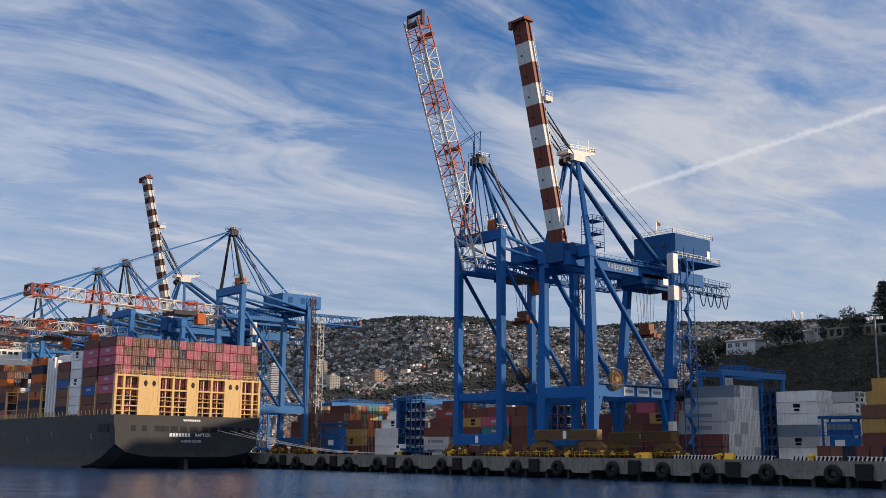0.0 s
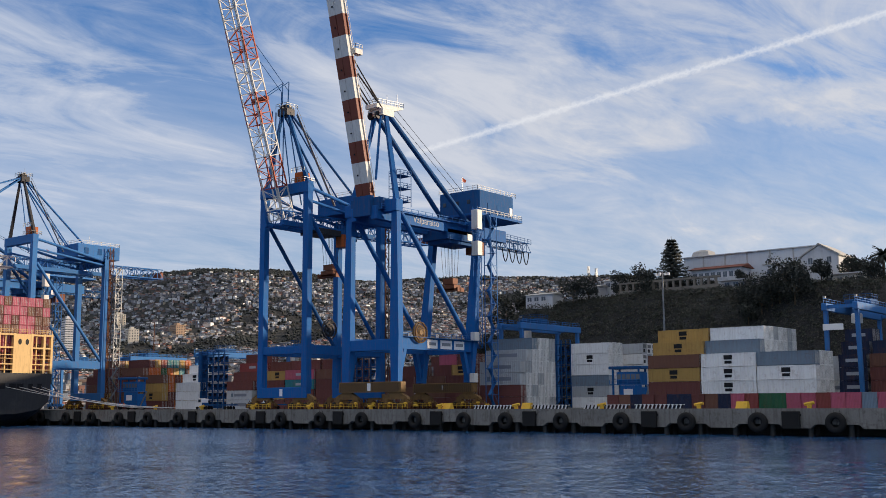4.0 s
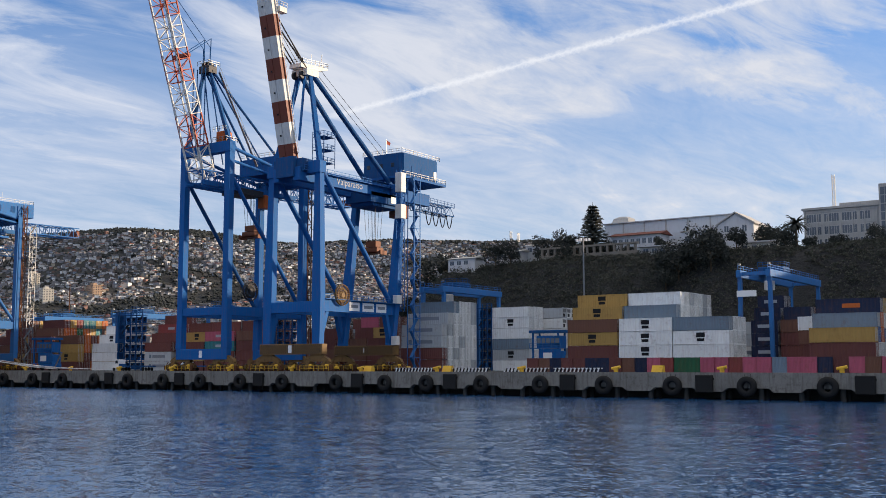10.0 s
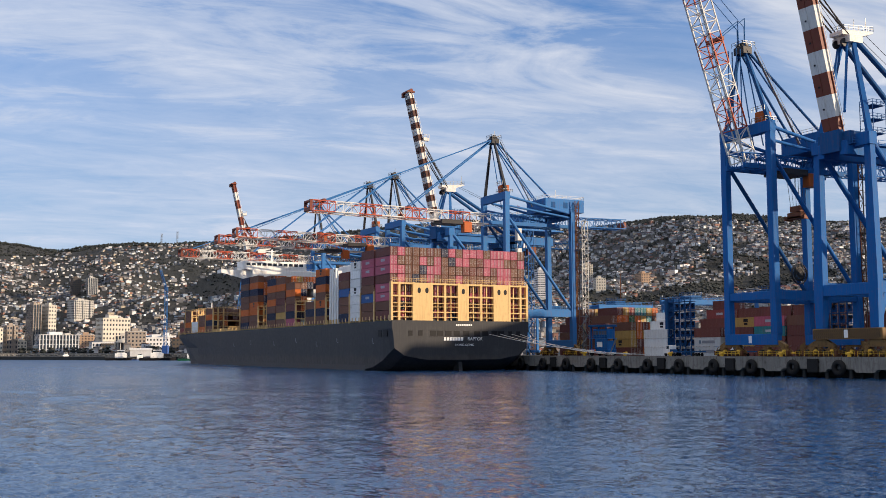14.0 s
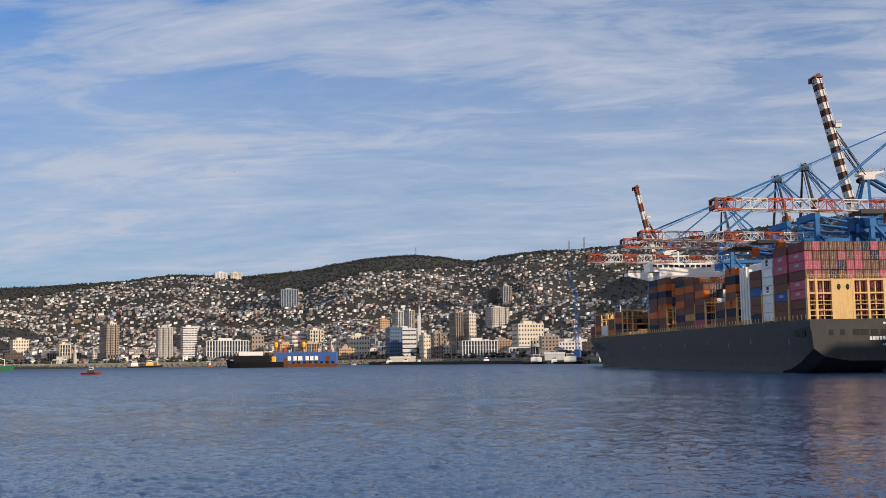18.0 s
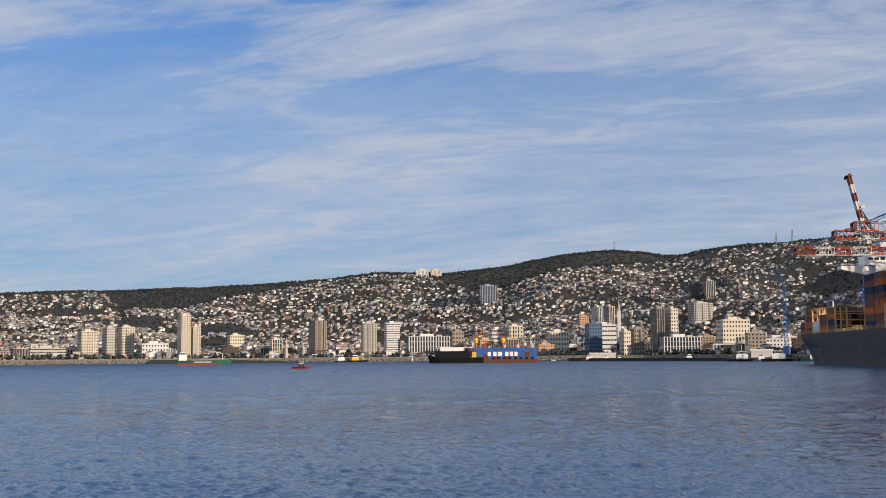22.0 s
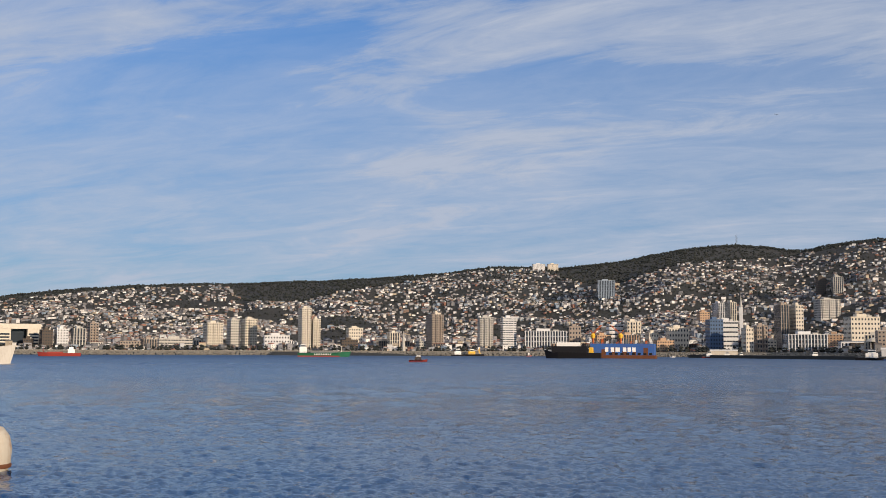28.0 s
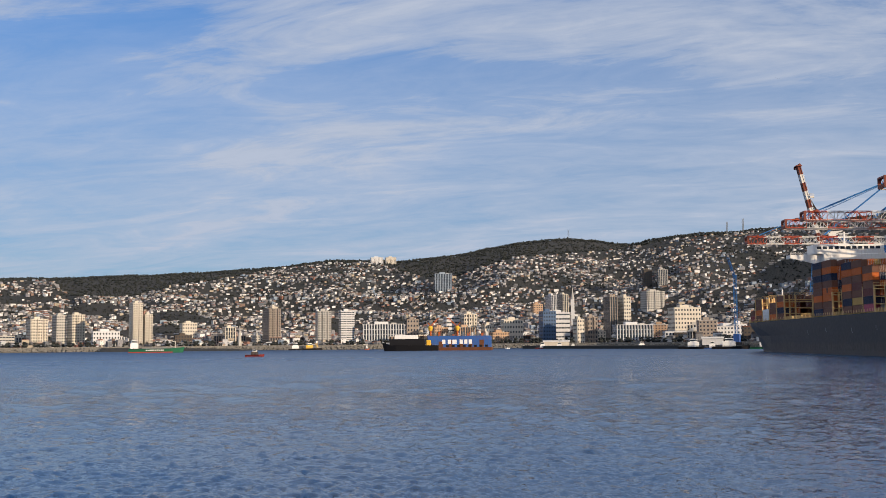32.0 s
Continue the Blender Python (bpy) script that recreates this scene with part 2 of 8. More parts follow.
SEA = water_surface()
SCRUB = ground_surface()
CONCRETE = surface("weathered_concrete", (0.21, 0.20, 0.18), 0.9, 0, 3.0, 0.55, 0.30, 0.4, 0.7, dirt=(0.07, 0.06, 0.05))
DECK = surface("yard_asphalt", (0.07, 0.07, 0.07), 0.9, 0, 2.0, 0.3, 0.2, 0.3, dirt=(0.03, 0.03, 0.03))
PILE = surface("wet_pile", (0.045, 0.045, 0.042), 0.7, 0, 3.0, 0.3)
RUBBER = surface("black_rubber", (0.018, 0.018, 0.018), 0.75, 0, 8.0, 0.3)
CRANE_BLUE = surface("crane_blue_paint", (0.007, 0.108, 0.34), 0.72, 0.0, 3.0, 0.16, 0.10, 0.05, 0.22, 0.10)
NAVY_AND_SHADE_BLUE = surface("dark_and_shaded_crane_blue", (0.010, 0.080, 0.23), 0.80, 0.0, 3.0, 0.16, 0.12, 0.05, 0.2, 0.10)
PALE_BLUE = surface("faded_blue_paint", (0.032, 0.155, 0.40), 0.70, 0.0, 3.0, 0.16, 0.16, 0.05, 0.25, 0.10)
SIGNAL_RED = surface("signal_red_paint", (0.42, 0.080, 0.040), 0.5, 0.0, 4.0, 0.2, 0.15)
BOOM_BROWN = surface("red_brown_paint", (0.19, 0.055, 0.038), 0.5, 0.0, 3.0, 0.25, 0.3, 0.05, 0.4)
# BOOM_BROWN darkened: the shaded face of a backlit boom, put into paint
BOOM_SHADED = surface("shaded_brown_paint", (0.085, 0.035, 0.028), 0.5, 0.0, 3.0, 0.2, 0.2, 0.05, 0.25)
OFF_WHITE = surface("off_white_paint", (0.66, 0.65, 0.62), 0.5, 0.0, 3.0, 0.12, 0.10, 0.05, 0.25)
STEEL = surface("grey_steel", (0.22, 0.23, 0.24), 0.45, 0.6, 5.0, 0.2, 0.2)
DARK_STEEL = surface("dark_steel", (0.035, 0.036, 0.040), 0.5, 0.3, 5.0, 0.2, 0.2)
RUSTED = surface("rusted_steel", (0.13, 0.055, 0.030), 0.85, 0.1, 5.0, 0.35, 0.4)
BOGIE_YELLOW = surface("hazard_ochre_paint", (0.20, 0.115, 0.042), 0.6, 0.0, 4.0, 0.30, 0.60, 0.1, 0.3, dirt=(0.05, 0.03, 0.02))
BRIGHT_YELLOW = surface("safety_yellow_paint", (0.72, 0.43, 0.05), 0.5, 0.0, 4.0, 0.2, 0.15)
ORANGE = surface("orange_paint", (0.42, 0.10, 0.025), 0.5, 0.0, 4.0, 0.2, 0.2)
SIGN_WHITE = surface("sign_white", (0.80, 0.80, 0.80), 0.5, 0, 5, 0.06)
SIGN_PALE = surface("weathered_pale_lettering", (0.36, 0.38, 0.42), 0.6, 0, 5, 0.12)
SPREADER_RUST = surface("rusty_orange_paint", (0.20, 0.070, 0.035), 0.6, 0.0, 4.0, 0.3, 0.4)
SIGN_GREY = surface("sign_grey", (0.22, 0.24, 0.28), 0.5, 0, 5, 0.06)
BLACK = surface("black_paint", (0.012, 0.012, 0.014), 0.5, 0, 5, 0.1)
HULL = surface("hull_black_paint", (0.040, 0.041, 0.046), 0.50, 0.0, 0.8, 0.25, 0.10, 0.05, 0.22, dirt=(0.10, 0.095, 0.09))
def waterline_band(m, z0, z1, col):
    """Repaints the lowest part of a hull, up to an uneven worn line."""
    nt = m.node_tree
    bsdf = nt.nodes["Principled BSDF"]
    src = bsdf.inputs["Base Color"].links[0].from_socket
    pos = nt.nodes.new("ShaderNodeNewGeometry").outputs["Position"]
    sep = nt.nodes.new("ShaderNodeSeparateXYZ")
    nt.links.new(pos, sep.inputs[0])
    edge = math_node(nt, "ADD", sep.outputs[2], math_node(nt, "MULTIPLY", noise_node(nt, pos, 0.25, 5, 0.65, (1.0, 1.0, 0.4)), 3.0))
    worn = ramp_node(nt, math_node(nt, "MULTIPLY", edge, 0.1), [(z0 / 10, 0.85), (z1 / 10, 0.0)])
    scuff = noise_node(nt, pos, 0.7, 7, 0.7, (1.0, 1.0, 0.25))
    paint = ramp_node(nt, scuff, [(0.35, tuple(c * 0.6 for c in col)), (0.6, col), (0.75, tuple(c * 1.7 for c in col))])
    nt.links.new(mix_node(nt, worn, src, paint), bsdf.inputs["Base Color"])


waterline_band(HULL, 5.2, 6.6, (0.075, 0.066, 0.062))
BOOT = surface("hull_boot_grey", (0.085, 0.080, 0.080), 0.6, 0.0, 0.8, 0.25, 0.3, dirt=(0.12, 0.06, 0.045))
LASH = surface("lashing_bridge_buff_paint", (0.66, 0.45, 0.205), 0.55, 0.0, 2.0, 0.12, 0.10, 0.05, 0.3)
SHIP_WHITE = surface("ship_white_paint", (0.80, 0.80, 0.78), 0.45, 0, 2.0, 0.08, 0.05, 0.05, 0.2)
GLASS = glass_surface("dark_window_glass")
# lighter bluish base: some of the reflected sky is in the colour
GLASS_BLUE = glass_surface("sky_tinted_window_glass", (0.10, 0.12, 0.15))


# ---- building helpers ----
class Shape:
    """Collects the faces of one mesh."""

    def __init__(self):
        self.v, self.f, self.mi, self.smooth = [], [], [], False

    def add(self, verts, faces, mi=0):
        n = len(self.v)
        self.v += [tuple(p) for p in verts]
        self.f += [tuple(i + n for i in q) for q in faces]
        self.mi += [mi] * len(faces)
        return self

    def box(self, x0, x1, y0, y1, z0, z1, mi=0):
        return self.add([(x, y, z) for z in (z0, z1) for y in (y0, y1) for x in (x0, x1)],
                        [(0, 2, 3, 1), (4, 5, 7, 6), (0, 1, 5, 4), (2, 6, 7, 3), (0, 4, 6, 2), (1, 3, 7, 5)], mi)

    def chamfer(self, x0, x1, y0, y1, z0, z1, c=0.1, mi=0):
        """A box with its upright and top edges cut off at c."""
        ring = lambda d, z: [(x0 + d, y0, z), (x1 - d, y0, z), (x1, y0 + d, z), (x1, y1 - d, z), (x1 - d, y1, z), (x0 + d, y1, z), (x0, y1 - d, z), (x0, y0 + d, z)]
        inn = lambda z: [(min(max(x, x0 + c), x1 - c), min(max(y, y0 + c), y1 - c), z) for x, y, _ in ring(c, z)]
        v = ring(c, z0) + ring(c, z1 - c) + inn(z1)
        f = [tuple(range(7, -1, -1)), tuple(range(16, 24))]
        for k in (0, 8):
            f += [(k + i, k + (i + 1) % 8, k + 8 + (i + 1) % 8, k + 8 + i) for i in range(8)]
        return self.add(v, f, mi)

    def beam(self, p, q, w, h=None, mi=0, w2=None, h2=None):
        """A square-edged bar from p to q: w across, h deep; w2, h2 at its far end."""
        p, q, h = Vector(p), Vector(q), h or w
        w2, h2 = w2 or w, h2 or h
        d = (q - p).normalized()
        side = d.cross(Vector((0, 0, 1)))
        side = side.normalized() if side.length > 0.02 else Vector((1, 0, 0))
        up = side.cross(d)
        v = [p + side * a * w / 2 + up * b * h / 2 for a, b in ((-1, -1), (1, -1), (1, 1), (-1, 1))]
        v += [q + side * a * w2 / 2 + up * b * h2 / 2 for a, b in ((-1, -1), (1, -1), (1, 1), (-1, 1))]
        return self.add(v, [(3, 2, 1, 0), (4, 5, 6, 7), (0, 1, 5, 4), (1, 2, 6, 5), (2, 3, 7, 6), (3, 0, 4, 7)], mi)

    def tube(self, p, q, r, n=8, r2=None, mi=0):
        p, q = Vector(p), Vector(q)
        r2 = r if r2 is None else r2
        d = (q - p).normalized()
        side = d.cross(Vector((0, 0, 1)))
        side = side.normalized() if side.length > 0.02 else Vector((1, 0, 0))
        up = side.cross(d)
        ring = lambda c, k: [c + (side * math.cos(t) + up * math.sin(t)) * k for t in (2 * math.pi * i / n for i in range(n))]
        return self.add(ring(p, r) + ring(q, r2), [(i, (i + 1) % n, n + (i + 1) % n, n + i) for i in range(n)] + [tuple(range(n - 1, -1, -1)), tuple(range(n, 2 * n))], mi)

    def rope(self, p, q, sag=0.0, r=0.05, n=8):
        p, q = Vector(p), Vector(q)
        pts = [p.lerp(q, i / n) - Vector((0, 0, sag * 4 * (i / n) * (1 - i / n))) for i in range(n + 1)]
        for a, b in zip(pts, pts[1:]):
            self.tube(a, b, r, 4)
        return self

    def prism(self, outline, axis, a0, a1, mi=0):
        """An outline of (u, v) swept along an axis; u, v are the other two axes in xyz order."""
        n = len(outline)
        put = {"x": lambda u, v, a: (a, u, v), "y": lambda u, v, a: (u, a, v), "z": lambda u, v, a: (u, v, a)}[axis]
        v = [put(u, w, a0) for u, w in outline] + [put(u, w, a1) for u, w in outline]
        return self.add(v, [(i, (i + 1) % n, n + (i + 1) % n, n + i) for i in range(n)] + [tuple(range(n - 1, -1, -1)), tuple(range(n, 2 * n))], mi)

    def ring(self, centre, axis, r0, r1, thick, n=20, mi=0):
        """A tyre-like ring round an axis: a rounded tube of inner radius r0, outer r1."""
        c, k = Vector(centre), "xyz".index(axis)
        a, b = Vector([1.0 if i == (k + 1) % 3 else 0.0 for i in range(3)]), Vector([1.0 if i == (k + 2) % 3 else 0.0 for i in range(3)])
        n3 = Vector([1.0 if i == k else 0.0 for i in range(3)])
        prof = [(r0, -0.35), (r0 + (r1 - r0) * 0.25, -0.5), (r1 - (r1 - r0) * 0.15, -0.42), (r1, -0.2), (r1, 0.2), (r1 - (r1 - r0) * 0.15, 0.42), (r0 + (r1 - r0) * 0.25, 0.5), (r0, 0.35)]
        m = len(prof)
        v = [c + (a * math.cos(t) + b * math.sin(t)) * r + n3 * (o * thick) for t in (2 * math.pi * i / n for i in range(n)) for r, o in prof]
        return self.add(v, [(i * m + j, i * m + (j + 1) % m, ((i + 1) % n) * m + (j + 1) % m, ((i + 1) % n) * m + j) for i in range(n) for j in range(m)], mi)

    def truss(self, p, q, w, h, bays, r=0.16, flip=False, mi=0, mi2=None):
        """A four-chord lattice from p to q: w across (x), h deep in the plane of z and the run."""
        p, q = Vector(p), Vector(q)
        d = (q - p).normalized()
        side = Vector((1, 0, 0)) if abs(d.x) < 0.9 else Vector((0, 1, 0))
        up = side.cross(d).normalized()
        if up.z < 0:
            up = -up
        cor = [side * w / 2 + up * h / 2, -side * w / 2 + up * h / 2, -side * w / 2 - up * h / 2, side * w / 2 - up * h / 2]
        for c in cor:
            for i in range(bays):
                self.beam(p.lerp(q, i / bays) + c, p.lerp(q, (i + 1) / bays) + c, r * 2, r * 2, (mi, mi2)[(i // 3) % 2] if mi2 is not None else mi)
        for i in range(bays):
            a, b = p.lerp(q, i / bays), p.lerp(q, (i + 1) / bays)
            m2 = (mi, mi2)[(i // 3) % 2] if mi2 is not None else mi
            for j in range(4):
                c0, c1 = cor[j], cor[(j + 1) % 4]
                self.beam(a + c0, a + c1, r * 1.1, r * 1.1, m2)
                if (i + j) % 2:
                    self.beam(a + c0, b + c1, r * 1.1, r * 1.1, m2)
                else:
                    self.beam(a + c1, b + c0, r * 1.1, r * 1.1, m2)
        return self

    def railing(self, pts, h=1.1, step=2.0, r=0.045):
        for p, q in zip(pts, pts[1:]):
            p, q = Vector(p), Vector(q)
            n = max(1, round((q - p).length / step))
            for k in (0.5, 1.0):
                self.beam(p + Vector((0, 0, h * k)), q + Vector((0, 0, h * k)), r * 2)
            for i in range(n + 1):
                a = p.lerp(q, i / n)
                self.beam(a, a + Vector((0, 0, h)), r * 2)
        return self

    def mesh(self, name, mats):
        me = bpy.data.meshes.new(name)
        me.from_pydata(self.v, [], self.f)
        for m in (mats if isinstance(mats, (list, tuple)) else [mats]):
            me.materials.append(m)
        if any(self.mi):
            me.polygons.foreach_set("material_index", self.mi)
        if self.smooth:
            me.polygons.foreach_set("use_smooth", [True] * len(self.f))
        me.update()
        return me


def part(name, shape, mats, parent=None, label=""):
    ob = new(name, shape if isinstance(shape, bpy.types.Mesh) else shape.mesh(name, mats))
    if parent:
        ob.parent = parent
    return tagged(ob, label)


def thing(name, label, category, at=None, group="", kind=""):
    ob = new(name)
    ob.empty_display_size = 0.5
    if at is not None:
        ob.matrix_basis = at
    return tagged(ob, label, category, group, kind)


def solid(name, shape, mats, label, category, at=None, group="", kind=""):
    """A thing that is one mesh."""
    ob = part(name, shape, mats)
    if at is not None:
        ob.matrix_basis = at
    return tagged(ob, label, category, group, kind)


# Local plane of the picture's far things: place by bearing (clockwise from +y), height angle and distance from the boat.
def bearing(az, r, z=0.0):
    return Vector((r * math.sin(radians(az)), r * math.cos(radians(az)), z))


def height_at(el, r):
    return EYE[2] + r * math.tan(radians(el))


def table(rows, x):
    if x <= rows[0][0]:
        return rows[0][1]
    for (a, u), (b, w) in zip(rows, rows[1:]):
        if x <= b:
            return u + (w - u) * (x - a) / (b - a)
    return rows[-1][1]


QUAY_Y, DECK_Z = 173.0, 4.25
# ---- water, quay and ground ----
def build_water():
    """One sheet of water round the mooring: wind ripples near it, flat far out."""
    rs = [0.0, 6.0, 15.0, 22.0, 28.0, 31.0]
    while rs[-1] < 260:
        rs.append(rs[-1] + max(0.13, rs[-1] ** 2 * 6.5e-5))
    while rs[-1] < 900:
        rs.append(rs[-1] + 4.2)
    rs += [930, 1000, 1200, 1800, 3200, 6800]
    az = np.concatenate([np.radians(np.arange(-127.0, -7.0, 0.15)), np.radians(np.arange(-6.0, 232.0, 2.0))])
    r, a = np.meshgrid(np.array(rs), az, indexing="ij")
    x, y = r * np.sin(a) + 0.07, r * np.cos(a) - 0.05
    gap = np.minimum(np.maximum(0.13, r ** 2 * 6.5e-5), 4.3)
    rg = np.random.default_rng(7)
    z = np.zeros_like(r)
    for k in range(64):
        wave = 0.36 * (8.0 ** (k / 63))                      # 0.4 to 2.9 m long
        d = radians(-35) + rg.normal(0, 0.9)
        kx, ky = 2 * math.pi / wave * math.cos(d), 2 * math.pi / wave * math.sin(d)
        keep = np.clip(wave / (2.2 * gap) - 0.6, 0, 1)
        z += keep * 0.064 * (0.36 / wave) ** 0.3 * wave / (2 * math.pi) * np.sin(kx * x + ky * y + rg.uniform(0, 6.28))
    z *= 0.50 + 0.30 * np.clip((40.0 - y) / 44.0, 0, 1)      # lee of the quay
    near = np.clip((r - 30.0) / 170.0, 0.25, 1.6) * (0.55 + 0.45 * np.clip((40.0 - y) / 44.0, 0, 1))
    for k in range(28):
        wave = 3.2 * (5.0 ** (k / 27))                       # longer wavelets that still show far out
        d = radians(-40) + rg.normal(0, 0.8)
        kx, ky = 2 * math.pi / wave * math.cos(d), 2 * math.pi / wave * math.sin(d)
        keep = np.clip(wave / (2.2 * gap) - 0.6, 0, 1)
        z += keep * near * 0.040 * wave / (2 * math.pi) * np.sin(kx * x + ky * y + rg.uniform(0, 6.28))
    patch = 0.75 + 0.30 * np.sin(x * 0.043 + 1.3 * np.sin(y * 0.031)) * np.sin(y * 0.057 + 0.8 * np.sin(x * 0.023))
    z *= (0.90 + 0.10 * np.clip((40.0 - y) / 44.0, 0, 1)) * patch * np.clip((radians(-7.4) - a) / radians(2.0), 0, 1) * np.clip((a - radians(-127.0)) / radians(0.6), 0, 1) * np.clip((900.0 - r) / 150.0, 0, 1)
    nr, na = r.shape
    me = bpy.data.meshes.new("water")
    me.vertices.add(nr * na)
    me.vertices.foreach_set("co", np.stack([x, y, z], -1).astype(np.float32).ravel())
    i, j = np.meshgrid(np.arange(nr - 1), np.arange(na), indexing="ij")
    j2 = (j + 1) % na
    q = np.stack([i * na + j, i * na + j2, (i + 1) * na + j2, (i + 1) * na + j], -1).reshape(-1, 4)
    q = q[:, ::-1]
    me.loops.add(q.size)
    me.loops.foreach_set("vertex_index", q.ravel().astype(np.int32))
    me.polygons.add(len(q))
    me.polygons.foreach_set("loop_start", np.arange(0, q.size, 4, dtype=np.int32))
    me.polygons.foreach_set("use_smooth", np.ones(len(q), dtype=bool))
    me.update(calc_edges=True)
    me.materials.append(SEA)
    tagged(new("water", me), "rippled dark blue harbour water under a cloudy sky", "water", kind="structure")


build_water()

SKYLINE = [(-124.7, 2.58), (-122.3, 2.91), (-119.3, 3.20), (-116.5, 3.36), (-113.0, 3.47), (-107.7, 3.71), (-104.7, 3.91), (-102.2, 4.10), (-100.1, 4.40),
           (-98.9, 4.50), (-95.6, 4.42), (-94.4, 4.52), (-92.6, 4.72), (-91.1, 5.03), (-89.6, 5.28), (-88.2, 5.45), (-86.7, 5.52), (-85.3, 5.40), (-83.5, 5.12),
           (-82.6, 5.29), (-81.2, 5.50), (-80.0, 5.60), (-77.9, 5.66), (-74.8, 5.85), (-62.4, 7.05), (-56.0, 6.50), (-53.4, 6.80), (-52.0, 6.98), (-50.6, 7.05),
           (-47.8, 6.98), (-45.5, 6.76), (-43.7, 6.50), (-42.5, 6.43), (-40.7, 6.53), (-37.7, 6.72), (-34.0, 6.60), (-28.0, 6.60), (-20.0, 5.0), (0.0, 3.0)]
TOWN_TOP = [(-124.7, 2.41), (-121.2, 2.87), (-116.5, 3.30), (-113.6, 3.38), (-112.7, 2.62), (-110.7, 2.57), (-109.2, 2.68), (-107.7, 3.14), (-104.7, 3.61),
            (-102.2, 4.09), (-100.1, 4.38), (-97.1, 4.40), (-95.6, 3.91), (-94.4, 3.60), (-92.6, 3.65), (-91.1, 4.17), (-89.6, 4.59), (-86.8, 4.78), (-84.0, 4.90),
            (-83.1, 5.05), (-81.2, 5.40), (-79.9, 5.52), (-74.8, 5.75), (-62.4, 6.95), (-56.0, 6.45), (-50.6, 7.0), (-43.7, 6.45), (-37.7, 6.68), (-28.0, 6.55), (0, 2.9)]
SHORE = [(-150, 1250), (-124, 1180), (-105, 1150), (-95, 1120), (-85, 1060), (-80, 900), (-76, 760), (-74, 700), (-72, 640)]
RISE = [(-124, 1420), (-95, 1380), (-84, 1220), (-75, 1000), (-60, 800), (-45, 720), (-33, 700), (0, 700)]
CREST = [(-124, 3000), (-105, 2900), (-95, 2700), (-85, 3000), (-75, 2700), (-62, 2200), (-50, 1900), (-33, 1900), (0, 1900)]
FRONT = [(-124, 0.72), (-113.5, 0.75), (-112, 0.55), (-108, 0.55), (-102, 0.8), (-97, 0.85), (-94, 0.6), (-90, 0.62), (-84, 0.8), (-75, 0.9), (0, 0.9)]


def cliff_share(x):
    """1 along the bluff behind the yard, fading out at its western end."""
    t = min(1.0, max(0.0, (x + 262.0) / 45.0))
    return t * t * (3 - 2 * t)


CLIFF_TOP = [(-260, 28), (-232, 35), (-216, 40.3), (-183, 41), (-157, 42), (-133, 41), (-112, 40.5), (-91, 40.2), (-61, 41.5), (0, 43), (300, 46)]


def ground_height(x, y):
    r, az = math.hypot(x, y), math.degrees(math.atan2(x, y))
    inland = y > QUAY_Y + 16 and az > -73.0
    if not inland and r < table(SHORE, az):
        return -3.0
    z = 4.0
    r1, rc, s, f, k = table(RISE, az), table(CREST, az), table(SKYLINE, az), table(TOWN_TOP, az), table(FRONT, az)
    if r > r1:
        t = (r - r1) / (rc - r1)
        if t < k:
            el = f * (t / k) ** 0.72
        elif t < 1:
            u = (t - k) / (1 - k)
            el = f + (s - f) * u * u * (3 - 2 * u) - 0.10 * math.sin(math.pi * u)
        else:
            el = s - (t - 1) * 4.0
        cut = noise.noise(Vector((x / 330.0, y / 330.0, 3.0)))
        z = max(4.0, height_at(el, r) - 1.6 + (abs(cut) * -70.0 + noise.noise(Vector((x / 90.0, y / 90.0, 9.0))) * 9.0) * math.sin(math.pi * min(1.0, max(0.0, t / max(k, 0.3)))) * (0.5 if t > k else 1.0))
        if t > 0.97:
            z += noise.noise(Vector((x / 60.0, y / 60.0, 1.0))) * 3.0
    if x > -262 and 270 < y < 620:
        n = noise.noise(Vector((x / 22.0, y / 22.0, 5.0))) * 5.0 + noise.noise(Vector((x / 7.0, y / 7.0, 2.0))) * 1.6
        top = table(CLIFF_TOP, x)
        t = min(1.0, max(0.0, (y + n - 287.0) / 33.0))
        t = t * t * (3 - 2 * t) * 0.6 + t * 0.4
        back = max(0.0, min(1.0, (y - 420.0) / 180.0))
        z = max(z, 4.0 + ((top - 4.0) * t + min(8.0, max(0.0, y - 330.0) * 0.05)) * cliff_share(x) * (1.0 - back))
    return z


def build_ground():
    """One sheet in rings round the boat: yard level, bluff, town slopes and wooded ridges."""
    azs = [-140 + 0.5 * i for i in range(30)] + [-125 + 0.22 * i for i in range(int(126 / 0.22))] + [1 + 1.5 * i for i in range(33)]
    rs = [176, 182, 188, 195, 203, 215, 226, 240, 251, 262] + [272 + 4.5 * i for i in range(44)] + [485, 520, 560, 600, 640, 680, 720, 760, 800, 850, 900, 950, 1000, 1040, 1080, 1120, 1160, 1200, 1250]
    rs += [1300 + 42 * i for i in range(48)] + [3400, 3600, 4000, 4700]
    v, f = [], []
    for a in azs:
        for r in rs:
            p = bearing(a, r)
            v.append((p.x, p.y, ground_height(p.x, p.y)))
    n = len(rs)
    for i in range(len(azs) - 1):
        for j in range(n - 1):
            q = (i * n + j, i * n + j + 1, (i + 1) * n + j + 1, (i + 1) * n + j)
            if max(v[k][2] for k in q) > -2.5:
                f.append(q)
    sh = Shape().add(v, f)
    sh.smooth = True
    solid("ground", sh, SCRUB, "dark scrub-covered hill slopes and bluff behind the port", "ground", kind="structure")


build_ground()


